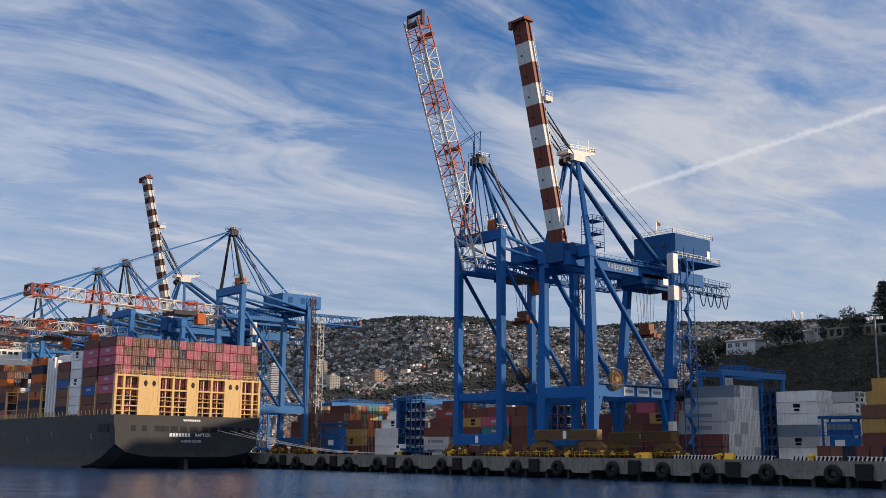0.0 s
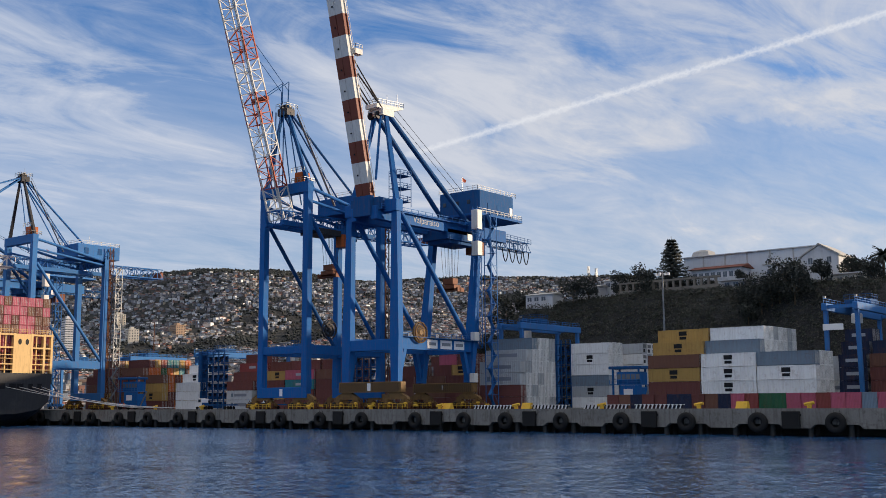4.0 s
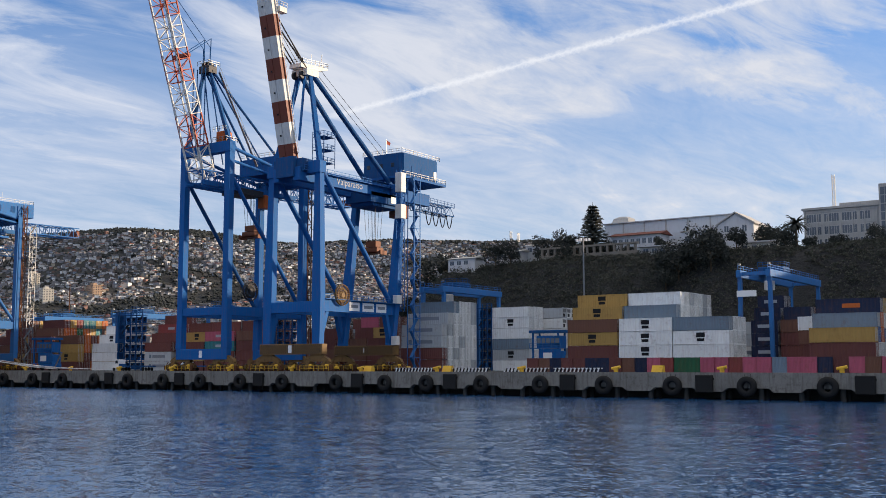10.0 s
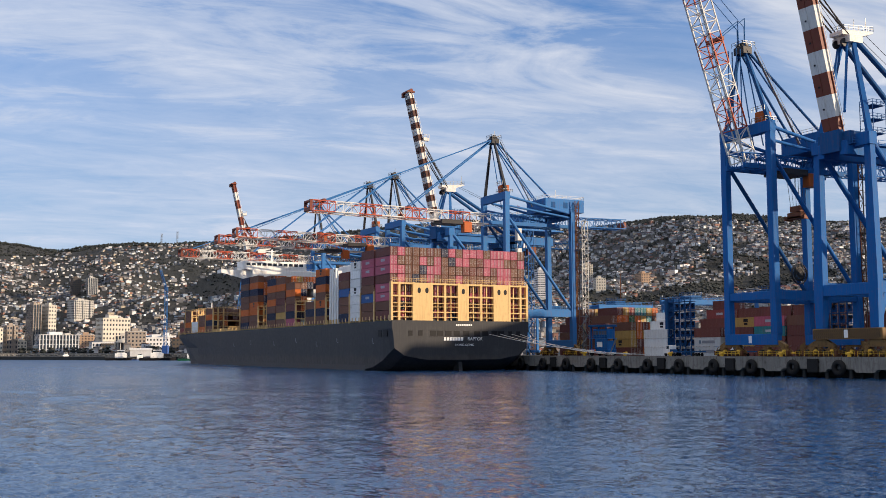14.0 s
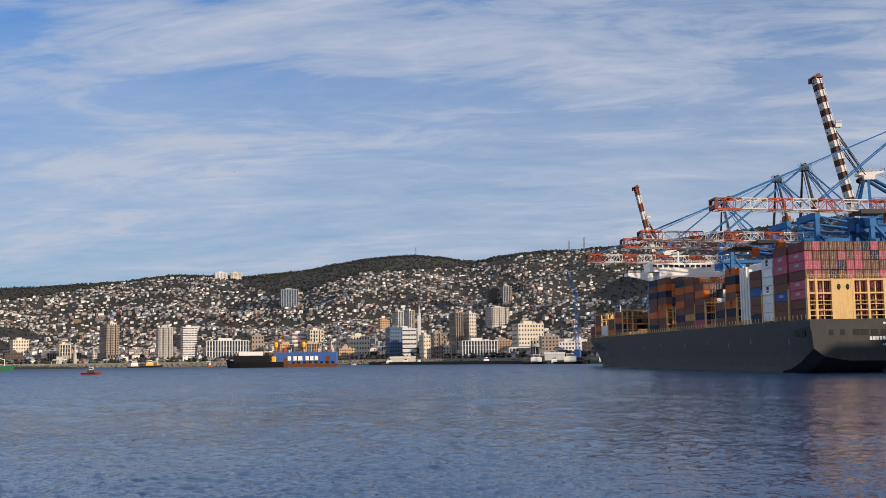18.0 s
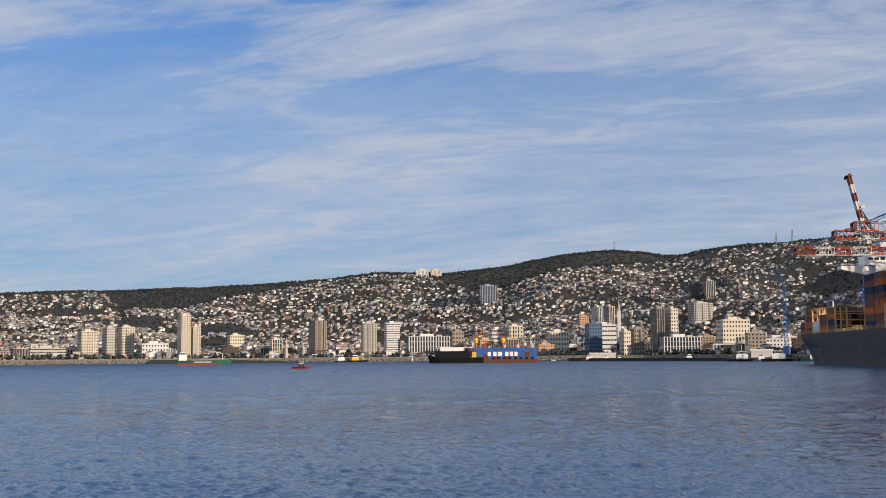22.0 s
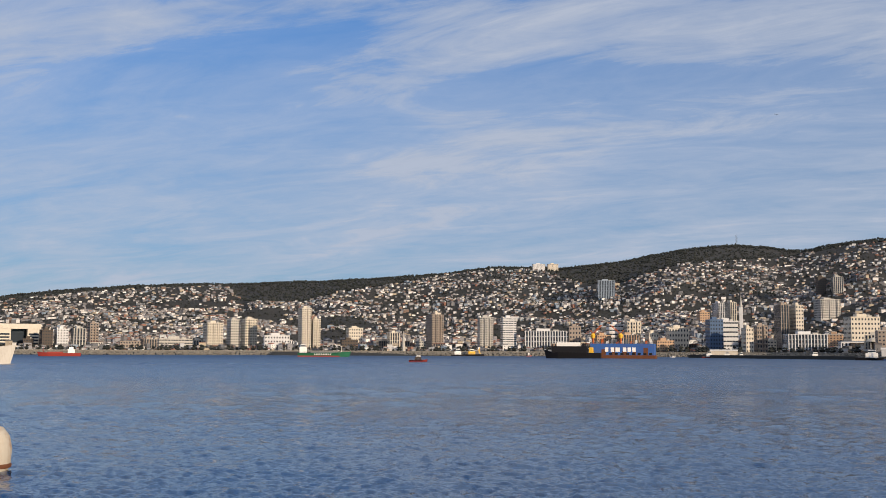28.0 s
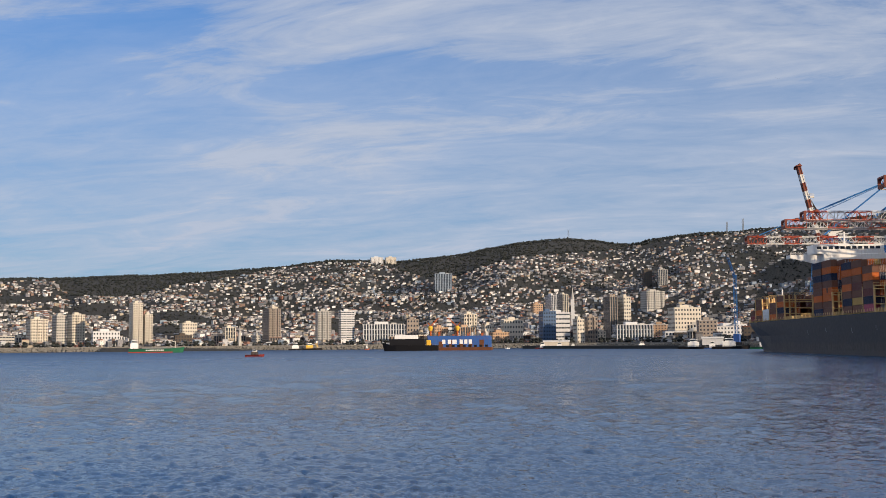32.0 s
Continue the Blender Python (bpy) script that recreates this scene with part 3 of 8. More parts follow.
def build_quay():
    quay = tagged(new("quay", Shape().box(-575, 420, QUAY_Y + 0.9, 286, DECK_Z - 0.9, DECK_Z).mesh("quay", DECK)), "concrete container quay with a weathered front beam", "quay", kind="structure")
    # front beam with the lower edge cut back between the fenders
    for i in range(77):
        x = -569 + 12.9 * i
        sh = Shape().prism([(x - 6.42, DECK_Z), (x + 6.42, DECK_Z), (x + 6.42, 1.9), (x + 3.0, 1.9), (x + 2.2, 1.25), (x - 2.2, 1.25), (x - 3.0, 1.9), (x - 6.42, 1.9)][::-1], "y", QUAY_Y + 0.02 * (i % 2), QUAY_Y + 1.2)
        part("quay_beam", sh, CONCRETE, quay)
    kerb = Shape().box(-575, 420, QUAY_Y + 0.05, QUAY_Y + 0.45, DECK_Z, DECK_Z + 0.22)
    part("kerb", kerb, CONCRETE, quay)
    wall = Shape().box(-575, 420, QUAY_Y + 6.5, QUAY_Y + 7.0, -3, DECK_Z - 0.9)
    part("retaining_wall", wall, PILE, quay)
    pile = Shape().tube((0, 0, -3), (0, 0, 2.6), 0.45, 10).mesh("pile", PILE)
    for i in range(150):
        for y in (QUAY_Y + 0.9, QUAY_Y + 4.2):
            part("pile", pile, None, quay).location = (-567 + 6.45 * i, y, 0)
    tyre = Shape().ring((0, 0, 0), "y", 0.70, 1.66, 1.05, 24)
    tyre.smooth = True
    tyre = tyre.mesh("tyre", RUBBER)
    chain = Shape().tube((-0.35, 0.25, 0.7), (-0.5, 0.5, 2.0), 0.04, 5).tube((0.35, 0.25, 0.7), (0.5, 0.5, 2.0), 0.04, 5).mesh("chain", DARK_STEEL)
    panel = Shape().chamfer(-1.5, 1.5, -0.62, 0, -1.5, 1.35, 0.12).box(-1.6, 1.6, -0.05, 0.02, 0.5, 0.9).mesh("fender_panel", RUBBER)
    for i in range(62):
        x = -562.5 + 12.9 * i + (2.5 if -150 < -562.5 + 12.9 * i < -125 else 0)
        t = thing("tyre_fender", "worn black rubber tyre fender hung on chains", "fender", pose(x, QUAY_Y - 0.5, 2.2, 0, 0, (i * 37) % 7 - 3), "tyre fenders along the quay")
        part("tyre", tyre, None, t)
        part("chain", chain, None, t, "short rusty chains")
        if i % 2 == 0:
            solid("rubber_fender", panel, None, "flat black rubber fender panel on the quay face", "fender", pose(x + 5.6, QUAY_Y - 0.02, 2.7), "panel fenders along the quay")
    bollard = Shape().tube((0, 0, 0), (0, 0, 0.10), 0.55, 14).tube((0, 0, 0.10), (0, 0, 0.75), 0.28, 12, 0.33).tube((-0.6, 0, 0.62), (0.6, 0, 0.85), 0.2, 10).mesh("bollard", BRIGHT_YELLOW)
    for i in range(26):
        solid("bollard", bollard, None, "yellow double-horned mooring bollard on the quay edge", "bollard", pose(-258 + 19.4 * i, QUAY_Y + 0.9, DECK_Z + 0.004) @ Matrix.Scale(1.35, 4), "bollards along the quay")
    # slanted yellow rail stops and striped barriers
    stop = Shape().prism([(-0.2, 0), (1.5, 0), (1.1, 1.4), (0.5, 1.4)], "x", -1.0, 1.0).mesh("rail_stop", BRIGHT_YELLOW)
    for x in (-140.5, -120.5, -76.0, -12.0):
        solid("rail_stop", stop, None, "faded yellow sloped steel quay stop", "rail stop", pose(x, QUAY_Y + 1.6, DECK_Z), "quay stops")
    bar = Shape()
    for i in range(24):
        bar.beam((-4.6 + 0.4 * i, 0, 0.05), (-4.3 + 0.4 * i, 0, 0.95), 0.16, 0.18, i % 2)
    bar.box(-4.8, 5.2, -0.05, 0.05, 0.0, 0.1).box(-4.8, 5.2, -0.05, 0.05, 0.85, 0.97)
    bar = bar.mesh("barrier", [SIGN_WHITE, BLACK])
    for x in (-129, -116, -103, -92):
        solid("barrier", bar, None, "low black and white striped quay barrier", "barrier", pose(x, QUAY_Y + 2.4, DECK_Z), "striped barriers on the quay")


build_quay()


# ---- ship-to-shore cranes ----
def lettering(text, size, mat, parent, m, name="lettering", label=""):
    cu = bpy.data.curves.new(name, "FONT")
    cu.body, cu.size, cu.extrude, cu.align_x, cu.align_y = text, size, 0.01, "CENTER", "CENTER"
    ob = bpy.data.objects.new(name, cu)
    me = bpy.data.meshes.new_from_object(ob)
    bpy.data.objects.remove(ob)
    me.materials.clear()
    me.materials.append(mat)
    ob = new(name, me)
    ob.parent, ob.matrix_basis = parent, m
    return tagged(ob, label)


WHEEL = Shape().tube((0, -0.22, 0), (0, 0.22, 0), 0.40, 14).tube((0, -0.30, 0), (0, 0.30, 0), 0.14, 8).mesh("wheel", RUSTED)
GEARBOX = Shape().chamfer(-0.35, 0.35, -0.5, 0.0, -0.35, 0.4, 0.08).tube((0, -0.45, 0.2), (0.9, -0.45, 0.2), 0.2, 10).mesh("gearbox", BOGIE_YELLOW)


def bogie_set(crane, y, mats):
    """Rail wheels with rocking beams under one end of the crane."""
    for sx in (-1, 1):
        m = sx * 7.4
        top = part("bogie", Shape().prism([(m - 3.6, 2.3), (m + 3.6, 2.3), (m + 3.3, 2.9), (m + 1.2, 3.9), (m - 1.2, 3.9), (m - 3.3, 2.9)], "y", y - 0.5, y + 0.5), mats, crane, "rusty ochre rail bogie with steel wheels")
        for k in (-2.7, 2.7):
            cx = m + k
            for q in (-0.42, 0.42):
                part("rocker", Shape().prism([(cx - 2.3, 0.9), (cx - 0.3, 0.9), (cx, 1.3), (cx + 0.3, 0.9), (cx + 2.3, 0.9), (cx + 2.1, 1.5), (cx + 0.5, 2.3), (cx - 0.5, 2.3), (cx - 2.1, 1.5)], "y", y + q - 0.08, y + q + 0.08), mats, top)
            for w in (-1.75, -0.62, 0.62, 1.75):
                part("wheel", WHEEL, None, top, "rusty steel wheel").location = (cx + w, y, 0.41)
            for w in (-1.2, 1.2):
                part("gearbox", GEARBOX, None, top).location = (cx + w, y - 0.5, 1.0)
        for k in range(9):
            u = m - 4.6 + 1.15 * k
            if k % 2:
                part("drive_motor", Shape().tube((u - 0.35, y - 0.95, 1.5), (u + 0.35, y - 0.95, 1.5), 0.27, 10).box(u - 0.2, u + 0.2, y - 1.1, y - 0.8, 0.7, 1.3), DARK_STEEL if k % 4 == 1 else BRIGHT_YELLOW, top)
            else:
                part("brake_box", Shape().chamfer(u - 0.3, u + 0.25, y - 1.2, y - 0.6, 0.5, 1.2 + 0.3 * (k % 4 == 0), 0.05).beam((u, y - 0.9, 1.2), (u + 0.6, y - 0.55, 2.4), 0.14), BOGIE_YELLOW if k % 4 else RUSTED, top)
        part("guard_rail", Shape().railing([(m - 4.2, y - 1.25, 0.3), (m + 4.2, y - 1.25, 0.3)], 1.1, 1.4, 0.04), BRIGHT_YELLOW, top)
        part("buffer", Shape().tube((m + sx * 5.0, y, 1.0), (m + sx * 5.9, y, 1.0), 0.28, 10), BRIGHT_YELLOW, top)


def cable_reel(crane, x, y, z, mat):
    sh = Shape().tube((x - 0.35, y, z), (x + 0.35, y, z), 0.55, 14)
    n = 26
    for i in range(n):
        t = 2 * math.pi * i / n
        for dx in (-0.25, 0.25):
            sh.beam((x + dx, y + 0.5 * math.cos(t), z + 0.5 * math.sin(t)), (x + dx, y + 2.45 * math.cos(t), z + 2.45 * math.sin(t)), 0.07)
    sh.ring((x, y, z), "x", 2.25, 2.4, 0.6, n).ring((x, y, z), "x", 1.2, 1.75, 0.35, n)
    part("cable_reel", sh, mat, crane, "round spoked cable reel")


def spreader_set(crane, x, y, z, top):
    sh = Shape().box(x - 2.2, x + 2.2, y - 1.3, y + 1.3, z, z + 1.5).beam((x - 3.1, y - 1.1, z + 0.3), (x + 3.1, y - 1.1, z + 0.3), 0.4).beam((x - 3.1, y + 1.1, z + 0.3), (x + 3.1, y + 1.1, z + 0.3), 0.4)
    for k in (-3.1, 3.1):
        sh.box(x + k - 0.25, x + k + 0.25, y - 1.3, y + 1.3, z - 0.3, z + 0.7)
    sh.box(x - 1.6, x + 1.6, y - 1.0, y + 1.0, z + 1.7, z + 3.1)
    part("spreader", sh, SPREADER_RUST, crane, "rusty orange container spreader and headblock")
    rp = Shape()
    for k in (-1.4, -0.5, 0.5, 1.4):
        for j in (-0.9, 0.9):
            rp.tube((x + k, y + j, z + 3.0), (x + k * 1.3, y + j * 1.6, top), 0.05, 4)
    part("hoist_rope", rp, DARK_STEEL, crane)


def stair_tower(crane, x, y, z0, z1, mat):
    sh = Shape()
    for a in (-1.0, 1.0):
        for b in (-1.2, 1.2):
            sh.beam((x + a, y + b, z0), (x + a, y + b, z1), 0.16)
    n = round((z1 - z0) / 3.2)
    for i in range(n):
        za, zb = z0 + (z1 - z0) * i / n, z0 + (z1 - z0) * (i + 1) / n
        s = 1 if i % 2 else -1
        sh.beam((x, y - s * 1.2, za), (x, y + s * 1.2, zb), 0.8, 0.12)
        sh.box(x - 1.0, x + 1.0, y + s * 0.9 - 0.5, y + s * 0.9 + 0.5, zb - 0.06, zb)
        sh.beam((x + 1.0, y - s * 1.2, za + 1.0), (x + 1.0, y + s * 1.2, zb + 1.0), 0.07)
        sh.beam((x + 1.0, y - 1.2, zb), (x + 1.0, y + 1.2, zb), 0.1).beam((x - 1.0, y - 1.2, zb), (x - 1.0, y + 1.2, zb), 0.1)
    part("stair_tower", sh, mat, crane, "zigzag steel stair tower")


def box_crane(x, blue, number="", apex=69.3, boom_mats=None, reel=BOGIE_YELLOW, text=True, group="quay cranes", n=11):
    """A gantry crane with a striped box boom luffed up. Origin on the quay under its waterside legs; y runs inland."""
    c = thing("quay_crane", "blue gantry crane with a raised red-brown and white striped box boom", "crane", pose(x, 177, DECK_Z), group)
    G = 26.0
    for y, lean in ((0, 0.4), (G, 5.0)):
        bogie_set(c, y, BOGIE_YELLOW)
        sill = part("sill_beam", Shape().chamfer(-9.4, 9.4, y - 0.9, y + 0.9, 3.9, 6.2, 0.12), BOGIE_YELLOW, c, "ochre sill beam with hazard marks")
        marks = Shape()
        for i in range(31):
            for j in range(3):
                x0, z0 = -9.1 + 0.58 * i, 4.05 + 0.68 * j
                marks.add([(x0, y - 0.905, z0), (x0 + 0.24, y - 0.905, z0), (x0 + 0.56, y - 0.905, z0 + 0.62), (x0 + 0.32, y - 0.905, z0 + 0.62)], [(0, 1, 2, 3)])
        tagged(part("hazard_marks", marks, BLACK, sill), "worn black hazard dashes", "", "", "stuff")
        for sx in (-1, 1):
            xx = sx * 7.45
            sh = Shape()
            sh.beam((xx, y, 6.2), (xx - sx * 0.1, y + lean * 0.25, 16.5), 2.1, 1.5, 0, 2.6, 1.6)
            sh.beam((xx - sx * 0.1, y + lean * 0.25, 16.5), (xx - sx * 0.5, y + lean, 46.5), 2.6, 1.6, 0, 1.5, 1.4)
            part("leg", sh, blue, c)
    part("portal_beam", Shape().chamfer(-6.6, 6.6, -0.6, 0.6, 13.2, 15.6, 0.1), blue, c)
    part("portal_beam", Shape().chamfer(-6.6, 6.6, G + 0.7, G + 1.9, 13.2, 15.6, 0.1), blue, c)
    for sx in (-1, 1):
        part("portal_beam", Shape().box(sx * 7.4 - 0.7, sx * 7.4 + 0.7, 0.8, G + 0.6, 13.4, 16.2), blue, c)
        part("knee_brace", Shape().beam((sx * 7.4, G - 2.2, 13.5), (sx * 7.4, G - 0.2, 6.6), 1.2, 1.0), blue, c)
        part("knee_brace", Shape().beam((sx * 7.4, 2.4, 13.5), (sx * 7.4, 0.4, 7.0), 1.2, 1.0), blue, c)
        part("diagonal_brace", Shape().tube((sx * 7.0, 1.6, 44.5), (sx * 7.3, G - 0.2, 16.6), 0.62, 12), blue, c)
    part("walkway_rail", Shape().railing([(8.3, 1, 16.2), (8.3, G + 2, 16.2)]).box(8.1, 8.9, 1, G + 2, 16.1, 16.2), PALE_BLUE, c)
    part("top_beam", Shape().chamfer(-8.0, 8.0, -0.8, 1.6, 44.3, 47.0, 0.12), blue, c)
    part("top_beam", Shape().chamfer(-8.0, 8.0, G + 4.0, G + 6.0, 43.5, 46.0, 0.12), blue, c)
    for sx in (-1, 1):
        part("girder", Shape().chamfer(sx * 3.1 - 0.9, sx * 3.1 + 0.9, -3.0, 47.0, 42.6, 45.6, 0.1), blue, c)
        part("girder_rail", Shape().railing([(sx * 4.7, -2, 45.0), (sx * 4.7, 34, 45.0)], 1.1, 2.5).box(min(sx * 4.0, sx * 4.9), max(sx * 4.0, sx * 4.9), -2, 34, 44.9, 45.0), PALE_BLUE, c)
        # A-frame legs, and the heavy backstays
        part("mast_leg", Shape().beam((sx * 6.9, 0.6, 47.0), (sx * 1.6, 2.8, apex - 1.0), 1.1, 1.1, 0, 0.8, 0.8), blue, c)
        part("backstay", Shape().tube((sx * 1.7, 3.2, apex - 0.8), (sx * 3.4, 31.0, 46.2), 0.62, 12), NAVY_AND_SHADE_BLUE, c)
        part("inner_stay", Shape().tube((sx * 1.2, 1.5, apex - 1.2), (sx * 2.2, -1.2, 52.0), 0.3, 8), blue, c)
    head = Shape().chamfer(-2.4, 2.4, 0.8, 5.0, apex - 1.6, apex, 0.15).prism([(5.0, apex), (8.8, apex + 1.2), (8.8, apex + 1.6), (-0.5, apex + 0.9), (-0.5, apex)], "x", -1.8, 1.8)
    part("mast_head", head, OFF_WHITE, c, "white mast head platform")
    part("mast_rail", Shape().railing([(-1.8, 0, apex + 1.0), (1.8, 0, apex + 1.0), (1.8, 8.8, apex + 1.6), (-1.8, 8.8, apex + 1.6)], 1.1, 1.5).beam((0, 8.6, apex + 1.6), (0, 8.6, apex + 5.2), 0.1).beam((0, 5.0, apex + 1.4), (0, 5.0, apex + 4.4), 0.08), STEEL, c)
    sh = Shape()
    for k in (-1.1, 1.1):
        sh.tube((k - 0.25, 0.6, apex - 1.6), (k + 0.25, 0.6, apex - 1.6), 0.9, 14)
    part("sheave", sh, DARK_STEEL, c)
    # luffed box boom, in painted bands
    a, b = Vector((0, -1.6, 46.4)), Vector((0, -13.6, 98.0))
    mats = boom_mats or (BOOM_BROWN, OFF_WHITE)
    d = (b - a).normalized()
    nrm = Vector((0, d.z, -d.y))
    for i in range(n):
        p, q = a.lerp(b, i / n), a.lerp(b, (i + 1) / n)
        band = part("boom_band", Shape().beam(p + Vector((-1.0, 0, 0)), q + Vector((-1.0, 0, 0)), 1.7, 1.9), mats[i % 2], c)
        part("boom_box", Shape().beam(p + Vector((1.0, 0, 0)), q + Vector((1.0, 0, 0)), 1.7, 1.9), mats[i % 2], band)
        for sx in (-1.98, 1.98):
            part("trolley_flange", Shape().beam(p + Vector((sx, 0, 0)) - nrm * 0.85, q + Vector((sx, 0, 0)) - nrm * 0.85, 0.32, 0.16).beam(p + Vector((sx, 0, 0)) + nrm * 0.5, q + Vector((sx, 0, 0)) + nrm * 0.5, 0.2, 0.12), mats[i % 2], band)
        part("tie_plate", Shape().beam(p - nrm * 0.7, q - nrm * 0.7, 0.5, 0.30), mats[i % 2], band)
        part("cover_plate", Shape().box(-0.9, -0.5, p.lerp(q, 0.4).y - 1.14 * nrm.y, p.lerp(q, 0.4).y - 0.96 * nrm.y, p.lerp(q, 0.4).z - 0.35, p.lerp(q, 0.4).z), BLACK, band)
    part("boom_tip", Shape().box(-2.6, 2.6, b.y - 1.7, b.y + 1.4, b.z - 0.2, b.z + 0.35).box(-2.3, -1.4, b.y - 1.9, b.y - 1.0, b.z - 1.6, b.z).tube((-1.5, b.y + 0.5, b.z + 0.9), (1.5, b.y + 0.5, b.z + 0.9), 0.6, 12), BOOM_BROWN, c)
    sh = Shape()
    for sx in (-1, 1):
        m = a.lerp(b, 0.62) + nrm * 1.2
        sh.tube((sx * 1.3, 2.0, apex), (sx * 1.5, m.y, m.z), 0.16, 6).tube((sx * 1.0, 2.4, apex + 0.6), (sx * 0.8, m.y, m.z + 1.0), 0.06, 5).tube((sx * 0.4, 2.8, apex + 0.8), (sx * 0.4, m.y, m.z + 1.4), 0.06, 5)
        sh.tube((sx * 1.7, 2.2, apex - 0.5), (sx * 1.7, m.y + 1.0, m.z - 3.0), 0.2, 6)
        sh.tube((sx * 0.9, 7.5, apex + 0.8), (sx * 0.9, 34.0, 53.5), 0.06, 5)
    part("boom_rope", sh, DARK_STEEL, c)
    lad = Shape()
    p, q = a.lerp(b, 0.05) + nrm * 1.0 + Vector((1.7, 0, 0)), a.lerp(b, 0.95) + nrm * 1.0 + Vector((1.7, 0, 0))
    for i in range(44):
        lad.beam(p.lerp(q, i / 44), p.lerp(q, i / 44) + nrm * 0.5, 0.06)
    lad.beam(p + nrm * 0.5, q + nrm * 0.5, 0.07)
    lad.box(1.0, 2.6, -8.5, -6.2, 80.0, 81.2).railing([(1.0, -8.5, 81.2), (2.6, -8.5, 81.2), (2.6, -6.2, 81.2)], 1.1, 1.0)
    part("boom_ladder", lad, OFF_WHITE, c)
    hinge = Shape().box(-4.4, 4.4, -2.4, 1.0, 44.6, 47.6).box(-2.6, 2.6, -3.6, -2.2, 43.4, 48.0)
    part("boom_hinge", hinge, NAVY_AND_SHADE_BLUE, c)
    plat = Shape()
    for z in (47.2, 50.2, 53.2):
        plat.box(3.2, 6.6, 2.2, 6.0, z - 0.08, z).railing([(3.2, 2.2, z), (6.6, 2.2, z), (6.6, 6.0, z), (3.2, 6.0, z)], 1.1, 1.2)
    for k in ((3.2, 2.2), (6.6, 2.2), (6.6, 6.0), (3.2, 6.0)):
        plat.beam((k[0], k[1], 46.0), (k[0], k[1], 54.4), 0.12)
    part("service_platform", plat, NAVY_AND_SHADE_BLUE, c)
    # machinery house
    house = thing("machinery_house", "", "")
    house.parent = c
    # darker blue than the legs: the shade on the house is in its colour
    part("house_wall", Shape().prism([(-6.2, 32.3), (-5.4, 31.5), (5.8, 31.5), (6.6, 32.3), (6.6, 46.0), (5.9, 47.6), (4.4, 48.2), (-4.4, 48.2), (-6.2, 46.6)], "z", 48.3, 54.2), NAVY_AND_SHADE_BLUE if blue is CRANE_BLUE else blue, house)

    part("house_floor", Shape().box(-6.9, 7.4, 30.6, 49.6, 47.7, 48.3), blue, house)
    rail = Shape().railing([(-6.0, 31.7, 54.2), (6.4, 31.7, 54.2), (6.4, 48.0, 54.2), (-6.0, 48.0, 54.2), (-6.0, 31.7, 54.2)], 1.1, 1.6)
    rail.railing([(6.7, 31, 48.3), (7.3, 31, 48.3), (7.3, 49.5, 48.3), (-6.8, 49.5, 48.3)], 1.1, 1.6)
    part("roof_rail", rail, OFF_WHITE, house)
    for yy in (35.5, 39.5, 45.0):
        part("vent", Shape().box(6.6, 6.68, yy, yy + 1.2, 49.2, 51.2), SIGN_WHITE if yy > 40 else NAVY_AND_SHADE_BLUE, house)
    for xx in (-4.5, -0.5, 3.2):
        part("window", Shape().box(xx, xx + 1.0, 31.42, 31.5, 50.8, 51.8), GLASS, house)
    part("flag_pole", Shape().beam((0.5, 33, 54.2), (0.5, 33, 58.4), 0.09), STEEL, c)
    part("flag", Shape().add([(0.55, 33, 58.2), (0.95, 34.2, 57.6), (0.75, 34.0, 56.9), (0.5, 33, 57.2)], [(0, 1, 2, 3)]), SIGNAL_RED, c, "small drooping red flag")
    part("elevator", Shape().chamfer(7.4, 9.3, 27.6, 29.6, 43.5, 48.3, 0.1), OFF_WHITE, c, "pale lift cabin")
    part("elevator", Shape().chamfer(7.4, 9.3, 27.6, 29.6, 37.0, 40.5, 0.1), OFF_WHITE, c, "pale lift cabin")
    part("lift_mast", Shape().truss((8.4, 28.6, 14.5), (8.4, 28.6, 49.0), 1.5, 1.5, 16, 0.07), blue, c)
    stair_tower(c, 9.2, 33.0, 0.2, 47.5, PALE_BLUE)
    part("cabinet", Shape().chamfer(8.2, 9.6, G - 0.2, G + 1.6, 16.2, 18.2, 0.08), OFF_WHITE, c, "grey electrical cabinet")
    part("cabinet", Shape().chamfer(8.4, 9.8, G - 1.0, G + 0.6, 6.3, 8.4, 0.08), OFF_WHITE, c, "grey electrical cabinet")
    # trolley, cab, spreader, festoon
    part("trolley", Shape().chamfer(-4.0, 4.0, 22.5, 36.0, 41.0, 43.6, 0.15).box(-3.4, 3.4, 24, 34.5, 40.2, 41.0), NAVY_AND_SHADE_BLUE, c, "dark blue trolley under the girders")
    part("operator_cab", Shape().chamfer(-1.2, 2.2, 36.2, 40.4, 38.8, 42.2, 0.25), SPREADER_RUST, c, "rusty orange driver's cab")
    part("trolley_sign", Shape().box(4.0, 4.06, 30.5, 35.0, 41.4, 43.0), SIGN_WHITE, c)
    spreader_set(c, 0, 28.5, 28.8, 41.0)
    part("festoon_beam", Shape().truss((0, 46, 43.2), (0, 62, 43.0), 3.0, 2.4, 8, 0.10).railing([(1.6, 46, 44.6), (1.6, 62, 44.2)], 1.1, 1.6), NAVY_AND_SHADE_BLUE, c)
    loops = Shape()
    for i in range(4):
        y0 = 49.0 + 3.2 * i
        loops.rope((1.2, y0, 42.0), (1.2, y0 + 2.9, 42.0), 3.6, 0.16, 10)
    part("festoon_cable", loops, BLACK, c, "black cable loops")
    cable_reel(c, 8.6, 6.7, 17.2, reel)
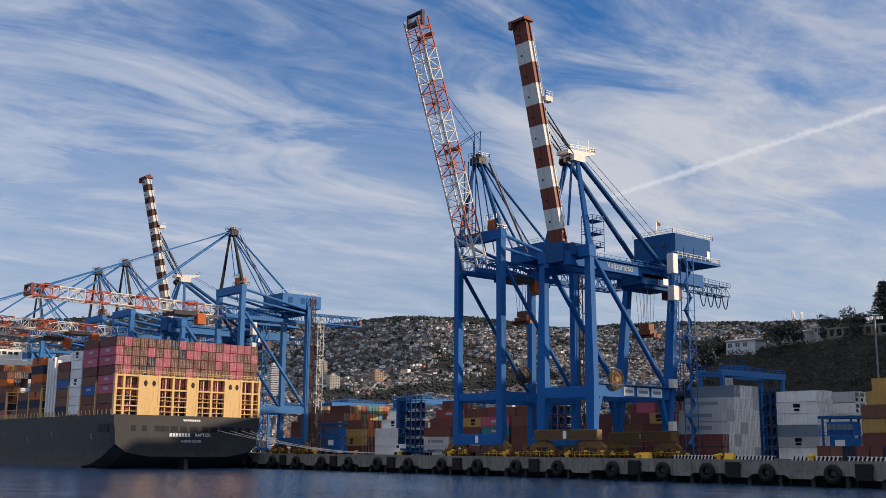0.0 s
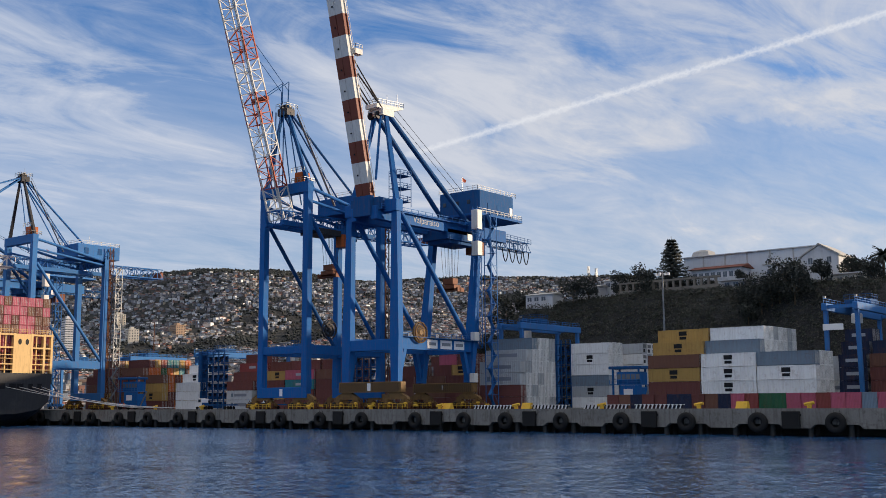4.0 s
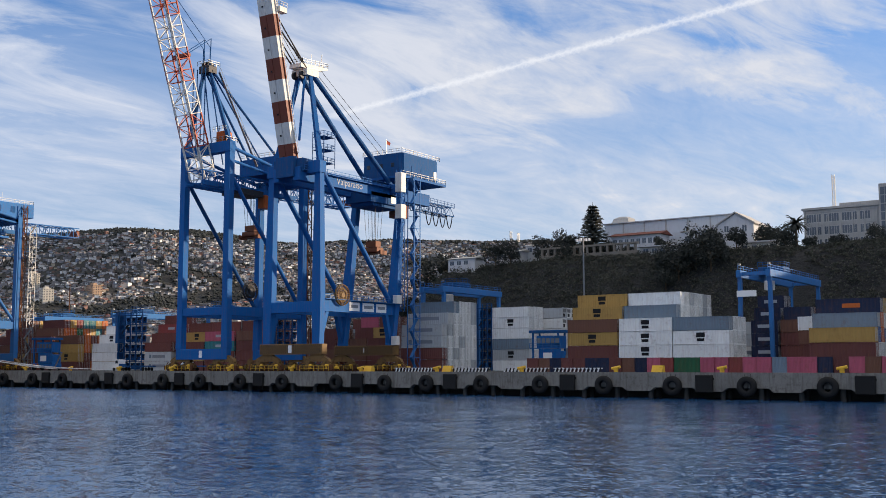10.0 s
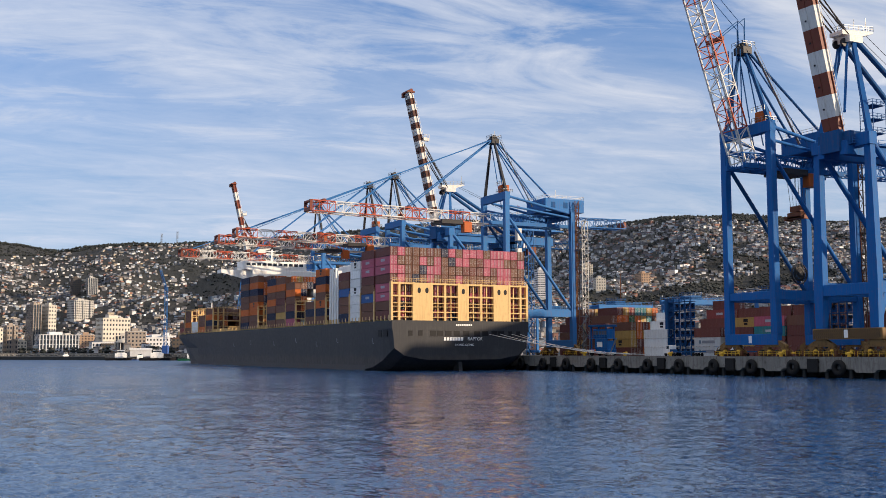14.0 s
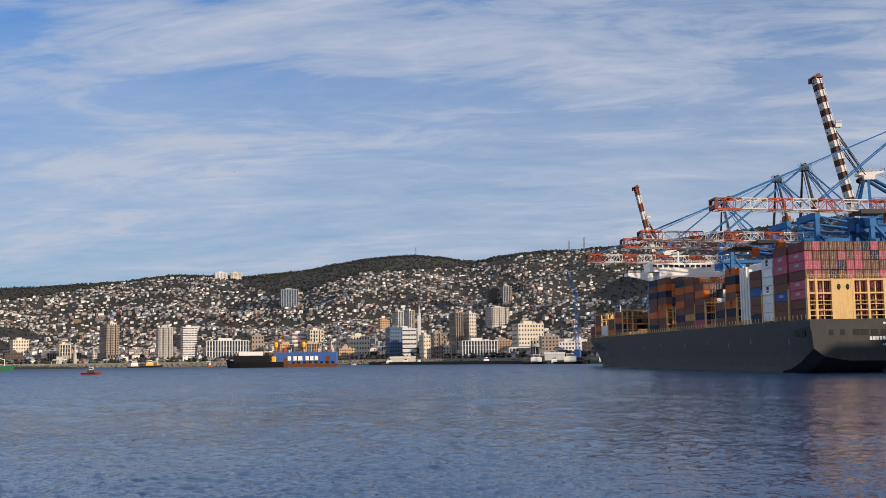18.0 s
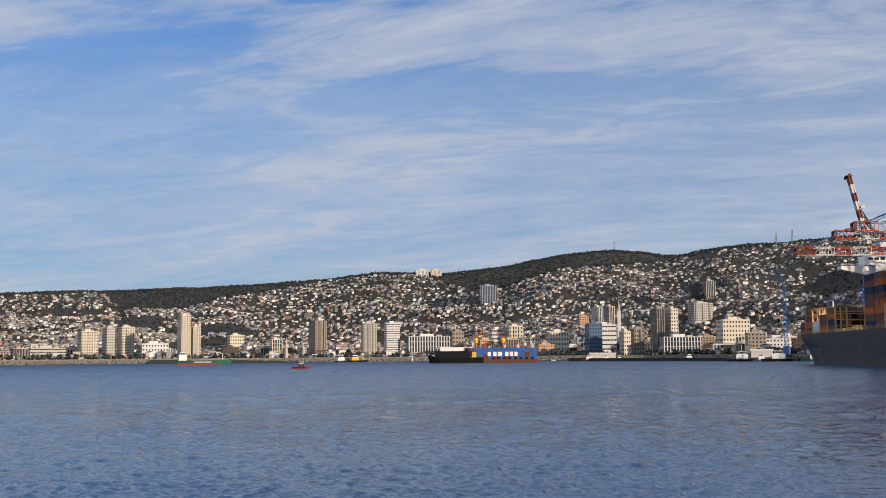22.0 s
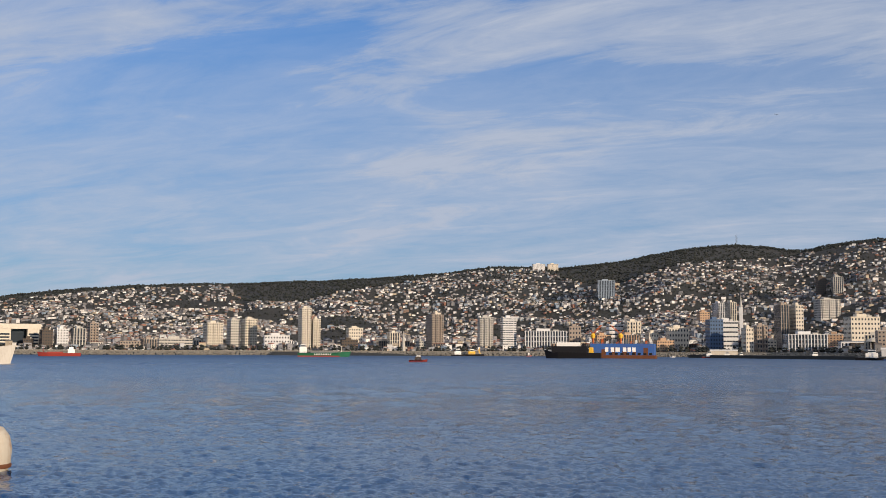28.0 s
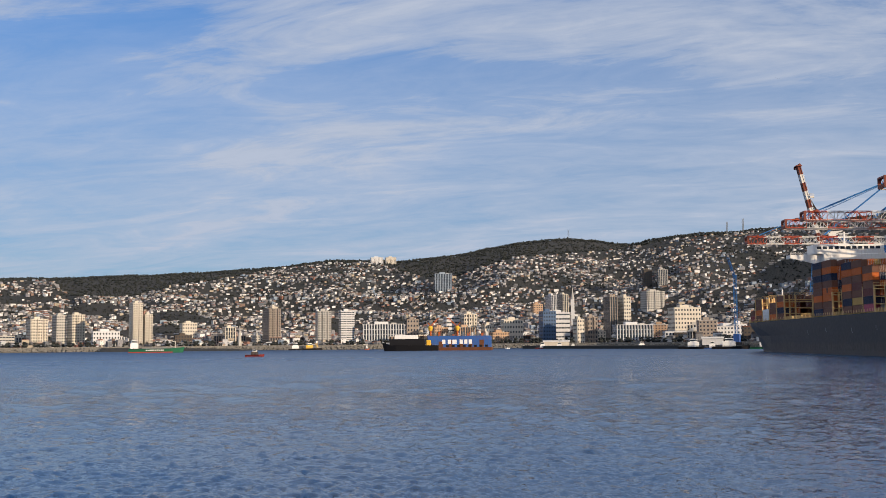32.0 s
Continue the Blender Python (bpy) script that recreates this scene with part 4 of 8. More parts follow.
    # name board on the girder and plain posters on the portal beam
    if text:
        lettering("Valparaiso", 2.3, SIGN_PALE, c, Matrix.Translation((4.04, 14.5, 44.0)) @ Euler((radians(90), 0, radians(90))).to_matrix().to_4x4(), "name_lettering")
        for y0, w in ((9.8, 3.6), (14.5, 4.2), (19.6, 3.8)):
            part("poster", Shape().box(8.12, 8.16, y0, y0 + w, 13.8, 15.8), SIGN_WHITE, c)
            part("poster_mark", Shape().box(8.17, 8.18, y0 + 0.5, y0 + w - 0.5, 14.5, 15.2), SIGN_GREY, c)
        lettering(number, 1.7, SIGN_WHITE, c, Matrix.Translation((0, G - 0.93, 5.05)) @ Euler((radians(90), 0, 0)).to_matrix().to_4x4(), "number")
        part("number_plate", Shape().box(-0.5, 0.5, -0.94, -0.9, 4.2, 5.9), SIGN_WHITE, c)
    return c


def lattice_crane(x, blue, up=False, top=52.3, apex=74.2, reel=DARK_STEEL, group="quay cranes", hy=15.5):
    """A gantry crane with a red and white lattice boom, raised or lowered over the water."""
    label = "blue gantry crane with a %s red and white lattice boom" % ("raised" if up else "lowered")
    c = thing("quay_crane", label, "crane", pose(x, 177, DECK_Z), group)
    G = 26.0
    for y in (0, G):
        bogie_set(c, y, BOGIE_YELLOW)
        part("sill_beam", Shape().chamfer(-8.7, 8.7, y - 0.8, y + 0.8, 2.9, 5.4, 0.1), blue, c)
        for sx in (-1, 1):
            sh = Shape().beam((sx * 7.8, y, 5.4), (sx * 7.7, y, 14.0), 2.0, 1.6, 0, 1.7, 1.6)
            sh.beam((sx * 7.7, y, 14.0), (sx * 7.7, y, top if y == 0 else top - 3.0), 1.7, 1.6)
            part("leg", sh, blue, c)
        part("portal_beam", Shape().chamfer(-6.9, 6.9, y - 0.6, y + 0.6, 13.4, 15.2, 0.1), blue, c)
    for sx in (-1, 1):
        part("portal_beam", Shape().box(sx * 7.7 - 0.6, sx * 7.7 + 0.6, 0.8, G - 0.8, 13.2, 15.4), blue, c)
        # the west brace is the darker blue, the east one the leg colour
        part("diagonal_brace", Shape().tube((sx * 7.7, 1.2, 46.0), (sx * 7.7, G - 0.6, 15.6), 0.5, 10), NAVY_AND_SHADE_BLUE if sx < 0 else blue, c)
        part("upper_strut", Shape().tube((sx * 7.7, 0.8, top + 1.2), (sx * 7.7, G, top - 3.6), 0.42, 10).tube((sx * 7.7, 0.8, top - 2.0), (sx * 7.7, G, top - 5.0), 0.35, 10), blue, c)
        part("mast_leg", Shape().beam((sx * 7.4, 0.2, top + 2.4), (sx * 1.0, -0.8, apex - 1.0), 0.9, 0.9, 0, 0.6, 0.6), NAVY_AND_SHADE_BLUE if up else DARK_STEEL, c)
        part("backstay", Shape().tube((sx * 1.1, -0.4, apex - 0.8), (sx * 5.4, G - 4.0, top - 1.0), 0.32, 10), NAVY_AND_SHADE_BLUE if up else blue, c)
        part("backstay", Shape().tube((sx * 0.8, -0.2, apex - 1.2), (sx * 3.6, 17.0, top - 2.2), 0.2, 8), NAVY_AND_SHADE_BLUE if up else blue, c)
        part("inner_stay", Shape().tube((sx * 1.0, -0.8, apex - 1.4), (sx * 1.6, 3.6, top - 2.0), 0.16, 8), NAVY_AND_SHADE_BLUE if up else blue, c)
    part("top_beam", Shape().chamfer(-8.6, 8.6, -1.0, 1.0, top, top + 2.6, 0.12), blue, c)
    part("top_beam", Shape().chamfer(-8.4, 8.4, G - 0.8, G + 0.8, top - 5.2, top - 3.0, 0.1), blue, c)
    head = Shape().chamfer(-1.7, 1.7, -2.0, 1.0, apex - 1.8, apex, 0.2)
    for k in (-0.9, 0, 0.9):
        head.tube((k - 0.2, -0.6, apex + 0.2), (k + 0.2, -0.6, apex + 0.2), 1.0, 14)
    part("mast_head", head, DARK_STEEL, c)
    part("mast_rail", Shape().railing([(-1.9, -2.2, apex), (1.9, -2.2, apex), (1.9, 1.6, apex), (-1.9, 1.6, apex)], 1.1, 1.2).beam((0, 0, apex), (0, 0, apex + 2.8), 0.1), STEEL, c)
    zz = Shape()
    for i in range(6):
        p, q = Vector((2.6, 0.8, apex - 1.5)).lerp(Vector((4.8, 12.0, top - 1.5)), i / 6), Vector((2.6, 0.8, apex - 1.5)).lerp(Vector((4.8, 12.0, top - 1.5)), (i + 1) / 6)
        zz.beam(p, q, 0.8, 0.1).beam(p + Vector((0.4, 0, 1.0)), q + Vector((0.4, 0, 1.0)), 0.07).beam(p, p + Vector((0.4, 0, 1.0)), 0.07)
    tagged(part("mast_stair", zz, STEEL, c), "", "", "", "stuff")
    # trolley girder through the portal
    part("girder", Shape().truss((0, -4.0, top - 6.0), (0, 52.5, top - 5.2), 5.6, 3.2, 24, 0.15), blue if up else PALE_BLUE, c)
    part("girder_chord", Shape().box(-3.3, -2.6, -4, 28, top - 8.0, top - 6.8).box(2.6, 3.3, -4, 28, top - 8.0, top - 6.8), blue, c)
    part("girder_end", Shape().chamfer(-2.2, 2.2, 51.8, 53.2, top - 6.6, top - 4.4, 0.2), BOOM_BROWN, c)
    house = thing("machinery_house", "", "")
    house.parent = c
    part("house_wall", Shape().chamfer(-5.0, 7.4, hy, hy + 16, top - 2.8, top + 1.6, 0.2), blue, house)
    part("roof_rail", Shape().railing([(-4.8, hy + 0.2, top + 1.6), (7.2, hy + 0.2, top + 1.6), (7.2, hy + 15.8, top + 1.6), (-4.8, hy + 15.8, top + 1.6)], 1.1, 1.8).beam((7.0, hy + 4.5, top + 1.6), (7.0, hy + 4.5, top + 4.5), 0.08), OFF_WHITE, house)
    for yy in (hy + 2.5, hy + 7.5, hy + 12.5):
        part("vent", Shape().box(7.4, 7.47, yy, yy + 1.6, top - 1.6, top + 0.4), NAVY_AND_SHADE_BLUE, house)
    part("lift_mast", Shape().truss((7.9, G + 1.6, 1.0), (7.9, G + 1.6, top + 1.0), 1.4, 1.4, 20, 0.10), RUSTED, c, "rusty lift mast on a landside leg")
    stair_tower(c, 9.6, G + 3.4, 0.2, top - 6.0, STEEL)
    # boom
    if up:
        a, b = Vector((0, -1.4, top - 6.0)), Vector((0, -21.4, 105.6))
    else:
        a, b = Vector((0, -3.2, top - 6.2)), Vector((0, -67.0, top - 6.4 + 1.2))
    sh = Shape().truss(a, b, 5.4, 3.3, 24, 0.14, mi=0, mi2=1)
    part("boom", sh, [OFF_WHITE, SIGNAL_RED], c, "lattice boom banded in white and red")
    d = (b - a).normalized()
    nrm = Vector((0, d.z, -d.y)) if up else Vector((0, 0, 1))
    rail = Shape()
    for sx in (-1, 1):
        rail.beam(a + Vector((sx * 2.3, 0, 0)) - nrm * 1.8, b + Vector((sx * 2.3, 0, 0)) - nrm * 1.8, 0.24, 0.3)
    part("boom_rail", rail, OFF_WHITE, c)
    part("boom_tip", Shape().box(-2.9, 2.9, b.y - 0.5, b.y + 0.4, b.z - 1.7, b.z - 0.6).box(-2.9, -2.3, b.y - 0.5, b.y + 0.4, b.z - 0.6, b.z + 1.7).box(2.3, 2.9, b.y - 0.5, b.y + 0.4, b.z - 0.6, b.z + 1.7).tube((-2.4, b.y, b.z + 1.4), (2.4, b.y, b.z + 1.4), 0.5, 12), DARK_STEEL if up else BOOM_BROWN, c)
    for f in (0.47, 0.93):
        m = a.lerp(b, f) + nrm * 1.9
        part("stay_lug", Shape().box(-2.7, 2.7, m.y - 0.5, m.y + 0.5, m.z - 0.4, m.z + 0.4), BOOM_BROWN, c)
    st = Shape()
    for sx in (-1, 1):
        if up:
            k = a.lerp(b, 0.47) + nrm * 1.9
            mid = Vector((0, 4.2, 81.0))
            st.tube((sx * 1.2, k.y, k.z), (sx * 1.2, mid.y - 5.0, mid.z), 0.10, 5).tube((sx * 1.2, mid.y - 5.0, mid.z), (sx * 1.0, -0.8, apex), 0.12, 5)
            m = a.lerp(b, 0.72) + nrm * 1.9
            st.tube((sx * 1.2, m.y, m.z), (sx * 1.2, -1.0, apex + 4.5), 0.08, 5).tube((sx * 1.2, -1.0, apex + 4.5), (sx * 1.2, -1.0, apex), 0.12, 5)
            for k2 in (-3.8, -2.6):
                st.tube((sx * 1.4, k2, apex - 1.0), (sx * 1.4, k2, top + 2.0), 0.14, 6)
        else:
            for f, r in ((0.47, 0.22), (0.93, 0.22)):
                m = a.lerp(b, f) + nrm * 1.9
                st.tube((sx * 1.2, -1.0, apex - 0.4), (sx * 1.8, m.y, m.z), r, 6)
            st.tube((sx * 0.5, -1.0, apex), (sx * 0.5, b.y + 8, b.z + 2.0), 0.07, 5)
    part("forestay", st, NAVY_AND_SHADE_BLUE if up else PALE_BLUE, c)
    cabz = top - 9.2
    ycab = 12.0 if up else -18.0
    part("trolley", Shape().chamfer(-3.4, 3.4, ycab - 4, ycab + 4, cabz + 0.6, cabz + 2.0, 0.1), DARK_STEEL, c)
    part("operator_cab", Shape().chamfer(1.0, 3.4, ycab + 4.2, ycab + 7.4, cabz - 2.0, cabz + 1.4, 0.25), ORANGE, c, "orange driver's cab")
    part("boom_cabin", Shape().chamfer(3.6, 6.2, -0.8, 2.2, top + 2.6, top + 5.2, 0.2), ORANGE, c, "small orange boom cabin")
    part("boom_cabin_rail", Shape().railing([(3.0, -1.2, top + 2.6), (7.4, -1.2, top + 2.6), (7.4, 2.6, top + 2.6), (3.0, 2.6, top + 2.6)], 1.1, 1.2).railing([(3.0, -1.2, top + 5.2), (7.4, -1.2, top + 5.2)], 1.1, 1.2), STEEL, c)
    if up:
        spreader_set(c, 0, ycab + 3.5, 33.5, cabz + 0.8)
        cable_reel(c, 8.9, 6.4, 19.2, reel)
        part("number_plate", Shape().box(-0.5, 0.5, -0.86, -0.8, 3.3, 5.0), SIGN_WHITE, c)
    return c


def build_cranes():
    box_crane(-163.7, CRANE_BLUE, "1")
    lattice_crane(-192.5, CRANE_BLUE, True)
    lattice_crane(-315.7, PALE_BLUE, False)
    box_crane(-357.0, PALE_BLUE, "", 63.0, (OFF_WHITE, BOOM_SHADED), DARK_STEEL, False, n=23)
    lattice_crane(-400.0, PALE_BLUE, False)
    lattice_crane(-427.0, PALE_BLUE, False, hy=36.0)
    lattice_crane(-493.0, PALE_BLUE, False)
    box_crane(-600.0, PALE_BLUE, "", 60.0, None, DARK_STEEL, False)


build_cranes()


# ---- containers ----
PAINTS = {
    "maroon": (0.150, 0.056, 0.050), "brown": (0.165, 0.080, 0.056), "navy": (0.018, 0.028, 0.062), "mustard": (0.42, 0.27, 0.085), "white": (0.78, 0.79, 0.78),
    "grey": (0.46, 0.49, 0.51), "pink": (0.43, 0.105, 0.160), "teal": (0.035, 0.20, 0.23), "green": (0.030, 0.12, 0.060), "orange": (0.52, 0.13, 0.030),
    "red": (0.24, 0.060, 0.056), "blue": (0.035, 0.11, 0.30), "slate": (0.17, 0.23, 0.29),
}
PAINT = {k: surface("container_%s_paint" % k, c, 0.55, 0.0, 2.5, 0.14, 0.16, 0.05, 0.22, 0.22) for k, c in PAINTS.items()}
ROD = surface("galvanised_rod", (0.50, 0.49, 0.48), 0.5, 0.0, 5.0, 0.15)
MESHES = {}


def container_meshes(L, W, H):
    """Corrugated shell, corner frame and door end of one size of box. Origin at the middle of its floor; doors at +x."""
    key = (L, W, H)
    H = H - 0.075
    if key in MESHES:
        return MESHES[key]
    body = Shape()
    n = max(8, round(L / 0.62))
    for s in (-1, 1):
        pts = []
        for i in range(n):
            x0, w = -L / 2 + 0.14 + (L - 0.28) * i / n, (L - 0.28) / n
            pts += [(x0, s * (W / 2 - 0.07)), (x0 + w * 0.30, s * (W / 2 - 0.07)), (x0 + w * 0.45, s * (W / 2 - 0.02)), (x0 + w * 0.85, s * (W / 2 - 0.02))]
        pts.append((L / 2 - 0.14, s * (W / 2 - 0.07)))
        v = [(x, y, 0.14) for x, y in pts] + [(x, y, H - 0.10) for x, y in pts]
        k = len(pts)
        body.add(v, [(i, i + 1, k + i + 1, k + i)[::s] for i in range(k - 1)])
    body.box(-L / 2 + 0.05, L / 2 - 0.05, -W / 2 + 0.06, W / 2 - 0.06, H - 0.10, H - 0.03).box(-L / 2 + 0.05, L / 2 - 0.05, -W / 2 + 0.06, W / 2 - 0.06, 0.05, 0.14)
    nb = 9
    pts = []
    for i in range(nb):
        y0, w = -W / 2 + 0.12 + (W - 0.24) * i / nb, (W - 0.24) / nb
        pts += [(-L / 2 + 0.08, y0), (-L / 2 + 0.03, y0 + w * 0.35), (-L / 2 + 0.03, y0 + w * 0.8)]
    pts.append((-L / 2 + 0.08, W / 2 - 0.12))
    k = len(pts)
    body.add([(x, y, 0.14) for x, y in pts] + [(x, y, H - 0.10) for x, y in pts], [(i + 1, i, k + i, k + i + 1) for i in range(k - 1)])
    fr = Shape()
    for sx in (-1, 1):
        for sy in (-1, 1):
            fr.box(min(sx * L / 2, sx * (L / 2 - 0.16)), max(sx * L / 2, sx * (L / 2 - 0.16)), min(sy * W / 2, sy * (W / 2 - 0.12)), max(sy * W / 2, sy * (W / 2 - 0.12)), -0.075, H)
        fr.box(min(sx * L / 2, sx * (L / 2 - 0.1)), max(sx * L / 2, sx * (L / 2 - 0.1)), -W / 2 + 0.12, W / 2 - 0.12, H - 0.16, H - 0.02)
        fr.box(min(sx * L / 2, sx * (L / 2 - 0.1)), max(sx * L / 2, sx * (L / 2 - 0.1)), -W / 2 + 0.12, W / 2 - 0.12, 0.0, 0.16)
    for sy in (-1, 1):
        for z in ((0.0, 0.15), (H - 0.12, H - 0.01)):
            fr.box(-L / 2 + 0.16, L / 2 - 0.16, min(sy * W / 2, sy * (W / 2 - 0.08)), max(sy * W / 2, sy * (W / 2 - 0.08)), *z)
    door = Shape()
    for k2 in range(3):
        z0 = 0.22 + (H - 0.42) * k2 / 3
        door.box(L / 2 - 0.09, L / 2 - 0.05, 0.02, W / 2 - 0.13, z0, z0 + (H - 0.42) / 3 - 0.10)
    door.box(L / 2 - 0.12, L / 2 - 0.085, 0.01, W / 2 - 0.12, 0.17, H - 0.17)
    rods = Shape()
    for y in (0.30, W / 2 - 0.38):
        rods.tube((L / 2 - 0.02, y, 0.08), (L / 2 - 0.02, y, H - 0.08), 0.040, 5)
        rods.box(L / 2 - 0.04, L / 2 + 0.01, y, y + 0.3, H * 0.42, H * 0.42 + 0.05)
    unit = Shape().box(L / 2 - 0.10, L / 2 - 0.02, -W / 2 + 0.14, W / 2 - 0.14, 0.25, H - 0.25)
    unit.box(L / 2 - 0.02, L / 2 + 0.02, -W / 2 + 0.3, W / 2 - 0.3, H * 0.55, H - 0.4, 1).box(L / 2 - 0.02, L / 2 + 0.02, -0.8, 0.2, 0.4, H * 0.45, 2)
    MESHES[key] = (body, fr, door, rods, unit)
    return MESHES[key]


TEMPLATES = {}


def container(x, y, z, colour, L=12.19, H=2.896, W=2.44, turn=0, mark="", reefer=False, group="yard containers", where="in the yard", light=False):
    """Places one box; alike boxes share their meshes. mark: a plain patch of that colour where its side carries an emblem."""
    key = (colour, L, mark, reefer, group, light)
    at = pose(x, y, z, 0, 0, turn)
    if key in TEMPLATES:
        return copy_thing(TEMPLATES[key], at)
    body, fr, door, rods, unit = container_meshes(L, W, H)
    label = "%s %sshipping container %s%s" % (colour, "refrigerated " if reefer else "corrugated ", "with plain %s emblem " % mark if mark else "", where)
    c = thing("shipping_container", label, "container", at, group)
    part("body", body, PAINT[colour], c)
    part("frame", fr, PAINT[colour], c)
    if reefer:
        part("cooling_unit", unit, [PAINT["white"], STEEL, BLACK], c, "white cooling unit end")
    else:
        for s in (1, -1):
            d = part("door", door, PAINT[colour], c)
            d.scale = (1, s, 1)
            if not light:
                part("lock_rod", rods, ROD, d)
    if mark:
        sg = Shape()
        col = {"black": BLACK, "white": SIGN_PALE, "navy": SIGN_GREY, "orange": PAINT["orange"]}[mark]
        if mark == "black":
            sg.box(-0.95, 0.95, -W / 2 - 0.012, -W / 2 + 0.005, 1.45, 2.4)
            part("emblem_foot", Shape().box(-0.8, 0.8, -W / 2 - 0.012, -W / 2 + 0.005, 0.6, 1.2), BLACK, c, "plain black emblem bar")
        elif mark == "white":
            sg.box(-1.5, 1.5, -W / 2 - 0.012, -W / 2 + 0.005, 1.1, 1.85)
        else:
            x0, x1 = (-2.4, 3.4) if mark == "navy" else (-1.0, 2.4)
            sg.box(x0, x1, -W / 2 - 0.012, -W / 2 + 0.005, 1.0, 1.85)
            if mark == "navy":
                part("star_patch", Shape().box(-3.9, -2.9, -W / 2 - 0.012, -W / 2 + 0.005, 0.9, 1.95), PAINT["slate"], c, "pale blue emblem patch")
        part("emblem", sg, col, c, "plain %s emblem patch" % mark)
    TEMPLATES[key] = c
    return c


rng = random.Random(7)
REST, REST_KEYS = Shape(), list(PAINTS)


def loose_box(x, y, z, colour, L, W, H, reefer=False):
    """A box of the inner rows, of which only its end or roof shows: joined with the others of its kind."""
    m = REST_KEYS.index(colour)
    w = L / 2
    REST.box(x - w + 0.06, x + w - 0.08, y - W / 2 + 0.05, y + W / 2 - 0.05, z + 0.04, z + H - 0.10, m)
    for sy in (-1, 1):
        for xx in (x - w, x + w - 0.15):
            REST.box(xx, xx + 0.15, min(y + sy * W / 2, y + sy * (W / 2 - 0.12)), max(y + sy * W / 2, y + sy * (W / 2 - 0.12)), z, z + H, m)
    for zz in (z, z + H - 0.14):
        REST.box(x + w - 0.1, x + w, y - W / 2 + 0.12, y + W / 2 - 0.12, zz, zz + 0.14, m)
    if reefer:
        REST.box(x + w - 0.08, x + w - 0.02, y - W * 0.36, y + W * 0.36, z + H * 0.55, z + H * 0.86, len(REST_KEYS) + 1)
        REST.box(x + w - 0.08, x + w - 0.01, y - W * 0.30, y + W * 0.10, z + H * 0.12, z + H * 0.42, len(REST_KEYS) + 2)
    else:
        for k in (-0.36, -0.13, 0.13, 0.36):
            REST.box(x + w - 0.08, x + w - 0.02, y + W * k - 0.03, y + W * k + 0.03, z + 0.1, z + H - 0.1, len(REST_KEYS) + (1 if colour in ("white", "grey") else 0))
        for yy in (-0.25, 0.25):
            REST.box(x + w - 0.08, x + w - 0.05, y + W * (yy - 0.22), y + W * (yy + 0.22), z + 0.2, z + H - 0.2, m)


def terrace(x0, y0, tiers, base, rows, ends, marks=(), L=12.19):
    """A block of boxes lying along x, x0 its west end and y0 its front. Its front row is base tiers high, each row behind one more; tiers are the
    paints of the front faces from the ground up, ends those of the doors behind."""
    for iy in range(rows):
        n = min(base + iy, len(tiers))
        for k in range(n):
            front = iy == 0 or k == base + iy - 1
            c = tiers[k] if front else rng.choice(ends)
            x, y, z = x0 + L / 2, y0 + 1.22 + iy * 2.62, DECK_Z + 2.896 * k
            if front:
                container(x + rng.uniform(-0.06, 0.06), y, z, c, L, 2.896, mark=(marks[k] if front and k < len(marks) else ""))
            else:
                loose_box(x, y, z, c, L, 2.44, 2.89)


